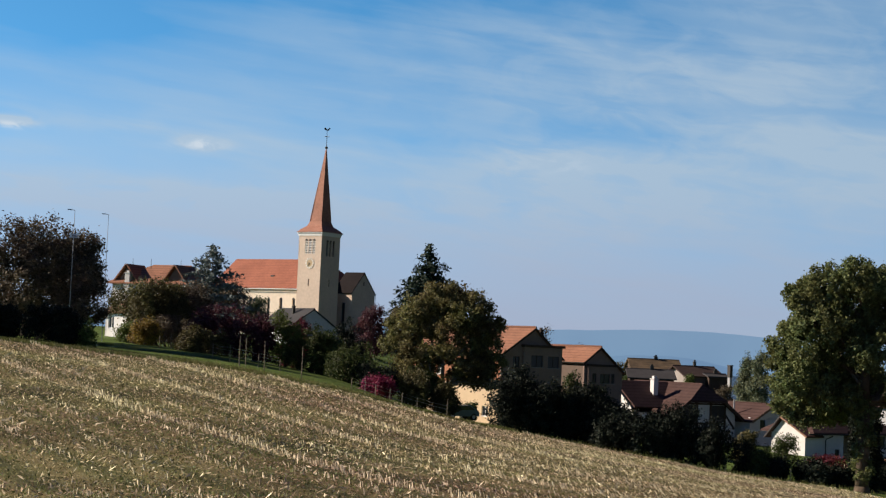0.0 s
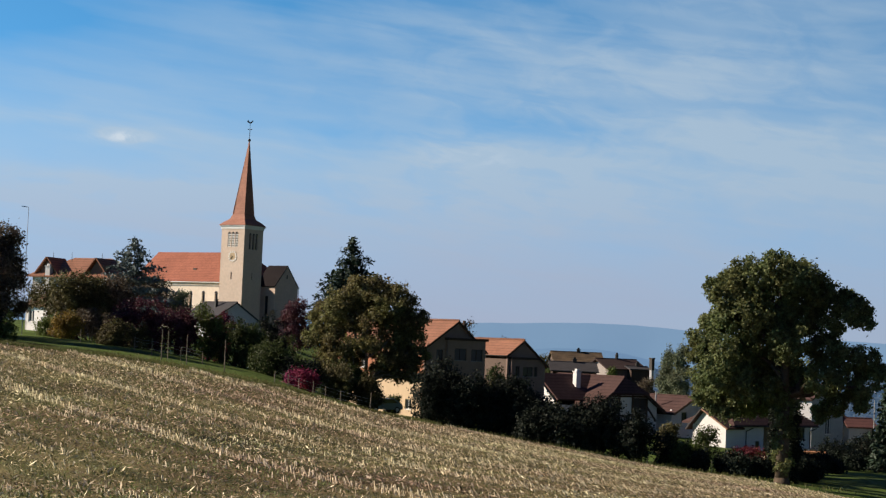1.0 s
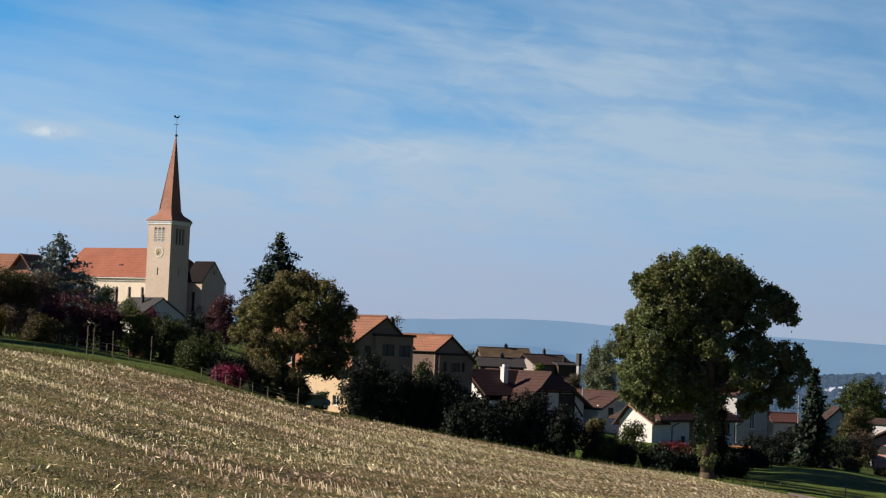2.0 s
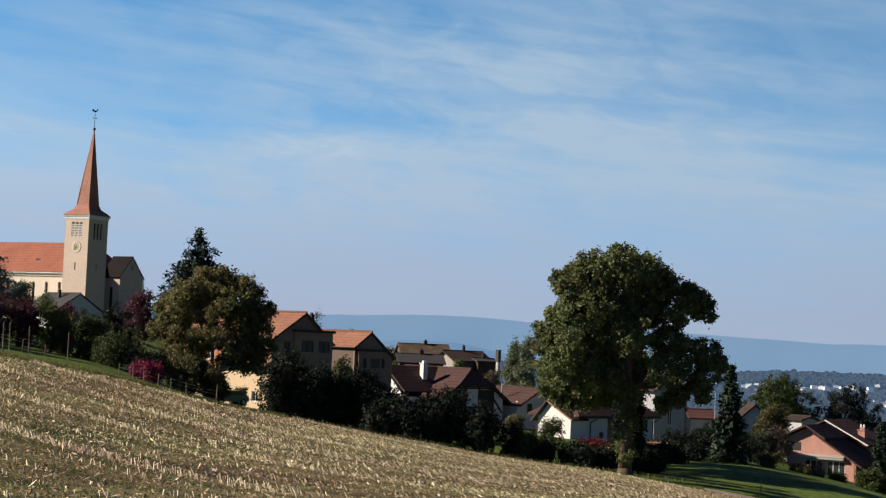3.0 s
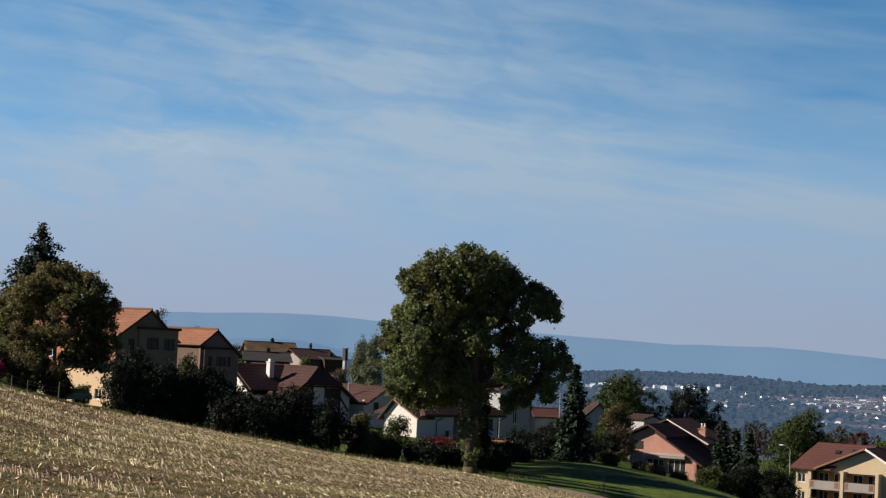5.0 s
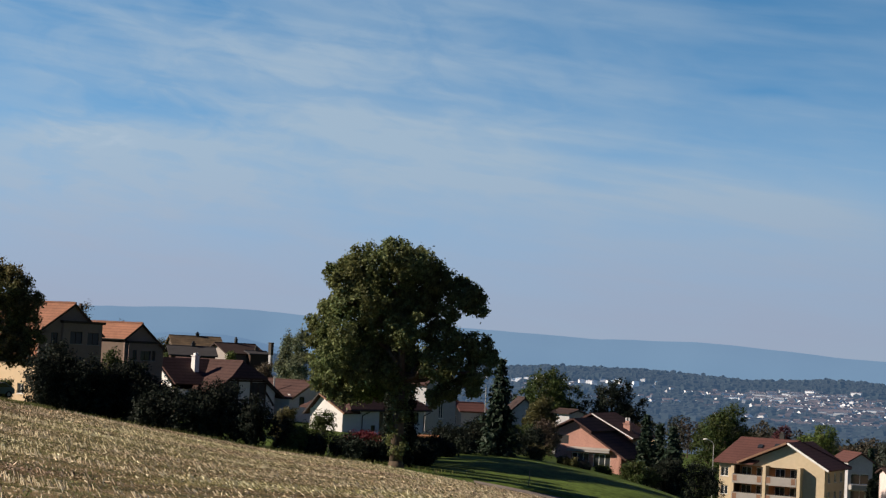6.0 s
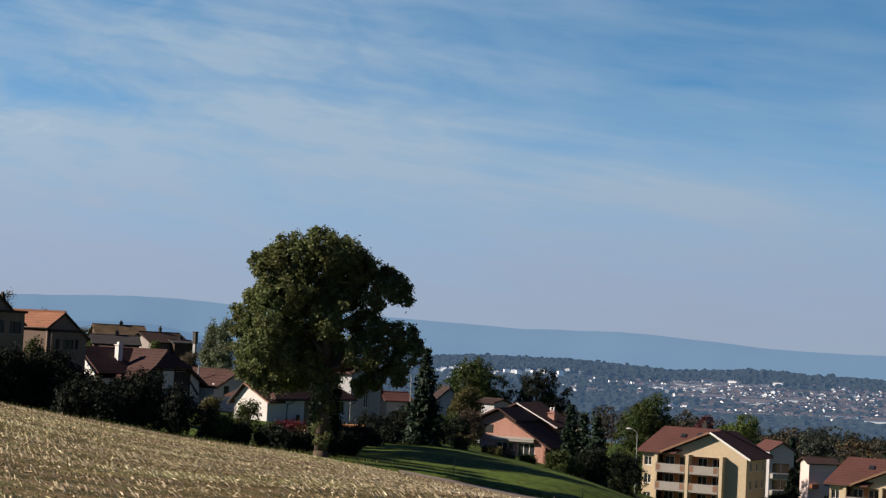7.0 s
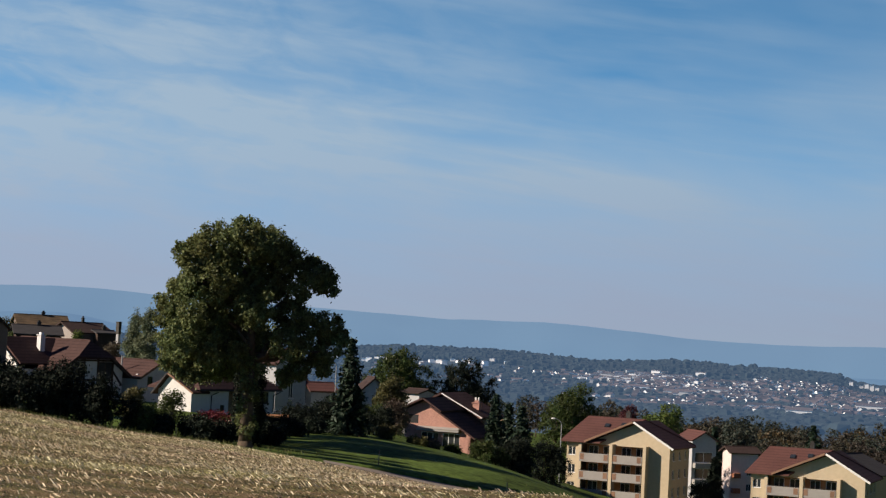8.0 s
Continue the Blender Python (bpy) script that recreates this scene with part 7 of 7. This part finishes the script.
def car(bearing, dist, turn, label, paint):
    p = on_ground(bearing, dist, 0.0)
    root = thing("car", label, "car", pose(p.x, p.y, p.z, 0, 0, turn))
    bm = bmesh.new()
    body = [(-2.0, 0.35), (-2.05, 0.8), (-1.3, 0.95), (-0.7, 1.42), (0.9, 1.45), (1.7, 0.98), (2.0, 0.85), (2.05, 0.35)]
    prism(bm, [(x, -0.82, z) for x, z in body], (0, 1.64, 0))
    bmesh.ops.bevel(bm, geom=bm.edges[:], offset=0.07, segments=2, affect="EDGES")
    part("body", bm, paint, root)
    for side in (-0.835, 0.80):
        bm = bmesh.new()
        prism(bm, [(-1.15, side, 0.97), (-0.62, side, 1.36), (0.82, side, 1.38), (1.45, side, 0.99)], (0, 0.035, 0))
        part("side_window", bm, M_GLASS, root)
    for x, q in ((-1.02, -1), (1.32, 1)):
        bm = bmesh.new()
        if q < 0:
            slab(bm, (-1.33, -0.7, 0.99), (-1.33, 0.7, 0.99), (-0.75, 0.66, 1.42), (-0.75, -0.66, 1.42), 0.03)
        else:
            slab(bm, (1.72, 0.7, 1.01), (1.72, -0.7, 1.01), (0.95, -0.66, 1.45), (0.95, 0.66, 1.45), 0.03)
        part("windscreen", bm, M_GLASS, root)
    for x in (-1.3, 1.3):
        for y in (-0.84, 0.66):
            bm = bmesh.new()
            tube(bm, (x, y, 0.32), (x, y + 0.18, 0.32), 0.32, 0.32, 14)
            wheel = part("wheel", bm, M_TYRE, root)
            bm = bmesh.new()
            tube(bm, (x, y - 0.01 if y < 0 else y + 0.15, 0.32), (x, y + 0.03 if y < 0 else y + 0.19, 0.32), 0.19, 0.19, 10)
            part("rim", bm, M_METAL, wheel)


def terrace_deck():
    """A low timber deck on posts beside the white house."""
    p = on_ground(14.36, 172, 0.0)
    root = thing("wooden_deck", "low orange-brown timber deck on posts beside the white house", "deck", pose(p.x, p.y, p.z, 0, 0, -14.36))
    for i in range(9):
        bm = bmesh.new()
        box(bm, -1.35, 1.35, -1.1 + 0.25 * i, -0.88 + 0.25 * i, 1.30, 1.36)
        part("board", bm, M_DECK, root)
    bm = bmesh.new()
    box(bm, -1.4, 1.4, -1.16, -1.10, 1.16, 1.35)
    part("edge_board", bm, M_DECK, root)
    for x in (-1.25, 0.0, 1.25):
        bm = bmesh.new()
        box(bm, x - 0.06, x + 0.06, -1.1, -0.98, -0.3, 1.298)
        part("post", bm, M_WOOD, root)


terrace_deck()


def ochre_pillar():
    p = on_ground(13.02, 160, 0.1)
    root = thing("pillar", "short sunlit ochre garden pillar with a flat cap", "pillar", pose(p.x, p.y, p.z, 0, 0, 30))
    bm = bmesh.new()
    box(bm, -0.36, 0.36, -0.36, 0.36, 0, 1.0)
    part("shaft", bm, M_CREAM, root)
    bm = bmesh.new()
    box(bm, -0.42, 0.42, -0.42, 0.42, 1.0, 1.1)
    part("cap", bm, M_CHALK, root)


ochre_pillar()
car(0.72, 176, 35, "dark teal car parked behind the field's edge", M_CAR)
car(14.7, 190, 30, "dark blue car parked beside the white house", M_CAR)
car(16.1, 215, 10, "white car on a driveway among gardens", M_TRIM)


# ================= maize stubble and litter =================
def field_z(x, y):
    """Heights of many field places at once."""
    b = np.degrees(np.arctan2(x, y))
    r = np.hypot(x, y)
    d = np.interp(b, B_NODES, EDGE_DIST)
    ang = (np.interp(b - 0.9, B_NODES, EDGE_ANGLE) + 2 * np.interp(b, B_NODES, EDGE_ANGLE) + np.interp(b + 0.9, B_NODES, EDGE_ANGLE)) / 4
    ze = d * np.tan(np.radians(ang))
    z6 = -4.0 + (ze + 4.0) * ((0.6 * d - 48) / (d - 48)) - 0.12
    z = np.where(r < 20, -1.7 - 1.2 * r / 20, np.where(r < 48, -2.9 - 1.1 * (r - 20) / 28, np.where(r < 0.6 * d, -4.0 + (z6 + 4.0) * (r - 48) / np.maximum(0.6 * d - 48, 1), z6 + (ze - z6) * (r - 0.6 * d) / (0.4 * d))))
    return z, r < d - 0.3, b, r


ROW_TURN = radians(154)      # the way the rows run, clockwise from the +y axis


ROW_GAP, ROW_AT = 7.75, 7.2      # the well-kept rows: their spacing and place across the field


def row_strength(v, width):
    """1 on a well-kept row of stubble, falling off beside it; the rows nearest the path are torn out."""
    d = np.abs((v - ROW_AT + ROW_GAP / 2) % ROW_GAP - ROW_GAP / 2)
    return np.exp(-(d / width) ** 2) * np.where(v < 18.5, 0.3, 1.0)


def stubble():
    rng = np.random.default_rng(21)
    along = np.array([math.sin(ROW_TURN), math.cos(ROW_TURN)])
    across = np.array([-along[1], along[0]])
    rows = ROW_AT + 0.775 * np.arange(-190, 190)
    steps = np.arange(-150, 60, 0.10)
    u, v = np.meshgrid(steps, rows)
    u, v = u.ravel(), v.ravel()
    x, y = u * along[0] + v * across[0], u * along[1] + v * across[1]
    z, inside, b, r = field_z(x, y)
    near = inside & (r > 26) & (b > -17) & (b < 24)
    u, v, b, r = u[near], v[near], b[near], r[near]
    n = len(u)
    strong = row_strength(v, 0.9)
    k = np.round((v - ROW_AT) / 0.775)
    gaps = np.sin(u * 0.33 + k * 1.7) + 0.8 * np.sin(u * 0.11 + k * 2.9)      # stretches that the harrow tore out
    dens = np.where(strong > 0.6, 0.75 * (gaps > -1.0), np.where(k % 3 == 0, 0.42 * (gaps > 0.25), 0.05 * (gaps > 0.6)))
    right = np.clip((b - 1.0) / 6.0, 0, 1)
    dens = dens * (1 - 0.5 * right) + 0.03 * right + 0.010
    keep = rng.uniform(0, 1, n) < dens
    u, v, b, strong = u[keep], v[keep], b[keep], strong[keep]
    n = len(u)
    u = u + rng.uniform(-0.08, 0.08, n); v = v + rng.normal(0, 0.07, n)
    x, y = u * along[0] + v * across[0], u * along[1] + v * across[1]
    z = field_z(x, y)[0]
    right = np.clip((b - 1.0) / 8.0, 0, 1)
    h = rng.uniform(0.09, 0.25, n) * (0.75 + 0.45 * strong) * (1 - 0.35 * right)
    lean = rng.normal(0, 0.22, (n, 2)) + np.stack([-0.25 - 1.1 * right, 0.25 + 0.3 * right], 1)
    lean = lean * h[:, None]
    a = rng.uniform(0, 6.28, n)
    base = np.stack([x, y, z - 0.03], 1)
    top = np.stack([x + lean[:, 0], y + lean[:, 1], z + h], 1)
    wide = rng.uniform(0.012, 0.030, n)[:, None]
    q = []
    for i in range(3):
        d = np.stack([np.cos(a + i * 2.094), np.sin(a + i * 2.094), np.zeros(n)], 1) * wide
        q += [base + d, top + d * 0.8]
    v_ = np.stack(q, 1).reshape(-1, 3)
    i0 = np.arange(n)[:, None] * 6
    f = np.concatenate([i0 + np.array([[0, 2, 3, 1]]), i0 + np.array([[2, 4, 5, 3]]), i0 + np.array([[4, 0, 1, 5]])])
    tagged(new("maize_stubble", array_mesh("maize_stubble", v_, f, M_STALK)), "rows of pale cut maize stalks in the soil", "stubble", kind="stuff")


def litter(name, label, m, count, lo, hi, seed, up=0.35, width=0.28, rows=True):
    """Husks and leaves lying about."""
    rng = np.random.default_rng(seed)
    b = rng.uniform(-17, 24, count)
    r = 25 + (132 - 25) * rng.uniform(0, 1, count) ** (0.5 if rows else 0.75)
    x, y = r * np.sin(np.radians(b)), r * np.cos(np.radians(b))
    z, inside, b, r = field_z(x, y)
    # most of it lies along the cut rows
    row = x * -math.cos(ROW_TURN) + y * math.sin(ROW_TURN)
    side = x * math.sin(ROW_TURN) + y * math.cos(ROW_TURN)
    swath = 0.5 + 0.5 * np.sin(row * 2.03 + 0.9 * np.sin(side * 0.07)) * np.sin(row * 0.9 + side * 0.05)
    keep = inside & (rng.uniform(0, 1, count) < (0.15 + 0.42 * row_strength(row, 0.4) + np.clip(0.16 + 0.03 * b, 0.12, 0.42) * swath ** 2 if rows else np.clip(0.75 - 0.06 * b, 0.25, 1.0)))
    x, y, z = x[keep], y[keep], z[keep]
    n = len(x)
    c = np.stack([x, y, z + 0.03], 1)
    d = rng.normal(0, 1, (n, 3)); d[:, 2] = np.abs(d[:, 2]) * up
    if rows:          # the harvester laid most of it one way
        d += np.array([-0.9, 0.55, 0.12]) * np.clip(0.5 + 0.12 * b[keep], 0.2, 1.5)[:, None]
    d = unit(d)
    s = unit(np.cross(d, np.array([0, 0, 1.0]) + rng.normal(0, 0.5, (n, 3))))
    ln = rng.uniform(lo, hi, (n, 1)) * np.clip(1.0 - 0.035 * b[keep], 0.7, 1.15)[:, None]
    q = np.stack([c - d * ln * 0.1 - s * ln * width * 0.3, c + d * ln * 0.5 - s * ln * width * 0.5, c + d * ln, c + d * ln * 0.5 + s * ln * width * 0.5], 1)
    tagged(new(name, array_mesh(name, q.reshape(-1, 3), np.arange(4 * n).reshape(-1, 4), m)), label, name.split("_")[-1], kind="stuff")


def clods():
    """Crumbled soil lumps all over the field."""
    rng = np.random.default_rng(29)
    n = 330000
    b = rng.uniform(-17, 24, n)
    r = 25 + (132 - 25) * rng.uniform(0, 1, n) ** 0.75
    x, y = r * np.sin(np.radians(b)), r * np.cos(np.radians(b))
    z, inside, b, r = field_z(x, y)
    x, y, z, r = x[inside], y[inside], z[inside], r[inside]
    n = len(x)
    w = (rng.gamma(2.0, 0.0085, n) + 0.018) * (0.75 + r / 150)
    a = rng.uniform(0, 6.28, n)
    c = np.stack([x, y, z - 0.02], 1)
    base = [c + np.stack([np.cos(a + k * 2.2), np.sin(a + k * 2.2), np.zeros(n)], 1) * (w * rng.uniform(0.7, 1.5, n))[:, None] for k in range(3)]
    top = c + np.stack([rng.normal(0, 0.3, n) * w, rng.normal(0, 0.3, n) * w, w * rng.uniform(0.5, 1.1, n)], 1)
    v = np.stack(base + [top], 1).reshape(-1, 3)
    i0 = np.arange(n)[:, None] * 4
    f = np.concatenate([i0 + np.array([[k, (k + 1) % 3, 3]]) for k in range(3)])
    tagged(new("soil_clods", array_mesh("soil_clods", v, f, M_CLOD)), "crumbly olive-brown soil clods between the stubble rows", "soil", kind="stuff")


clods()
stubble()
litter("maize_husks", "straw-coloured husks and leaves strewn over the soil", M_HUSK, 420000, 0.04, 0.19, 22)
litter("maize_straw", "long pale straw strips torn from the stalks", M_STALK, 60000, 0.10, 0.30, 25, 0.5, 0.18)
litter("field_weeds", "small green weeds sprouting between the stubble", M_WEED, 90000, 0.04, 0.11, 23, 1.2, 0.5, False)


def verge():
    """Dry grass tufts along the field's edge and the meadow."""
    rng = np.random.default_rng(24)
    n = 60000
    b = rng.uniform(-17, 26, n)
    d = np.interp(b, B_NODES, EDGE_DIST) + rng.gamma(1.2, 1.6, n) - 0.6
    keep = (b < 2.5) | ((b < 13.2) & (rng.uniform(0, 1, n) < 0.06)) | ((rng.uniform(0, 1, n) < 0.35) & (d > np.interp(b, B_NODES, EDGE_DIST) + 3.3))
    b, d = b[keep], d[keep]
    n = len(b)
    x, y = d * np.sin(np.radians(b)), d * np.cos(np.radians(b))
    z = np.array([ground_z(i, j) for i, j in zip(x, y)])
    c = np.stack([x, y, z - 0.02], 1)
    up = np.stack([rng.normal(0, 0.3, n), rng.normal(0, 0.3, n), np.ones(n)], 1)
    s = unit(rng.normal(0, 1, (n, 3)) * np.array([1, 1, 0.05]))
    h = rng.uniform(0.08, 0.32, (n, 1))
    q = np.stack([c - s * 0.03, c + s * 0.03, c + up * h], 1)
    tagged(new("verge_grass", array_mesh("verge_grass", q.reshape(-1, 3), np.arange(3 * n).reshape(-1, 3), M_VERGE)), "dry yellow-green grass tufts along the field's edge", "grass", kind="stuff")


verge()
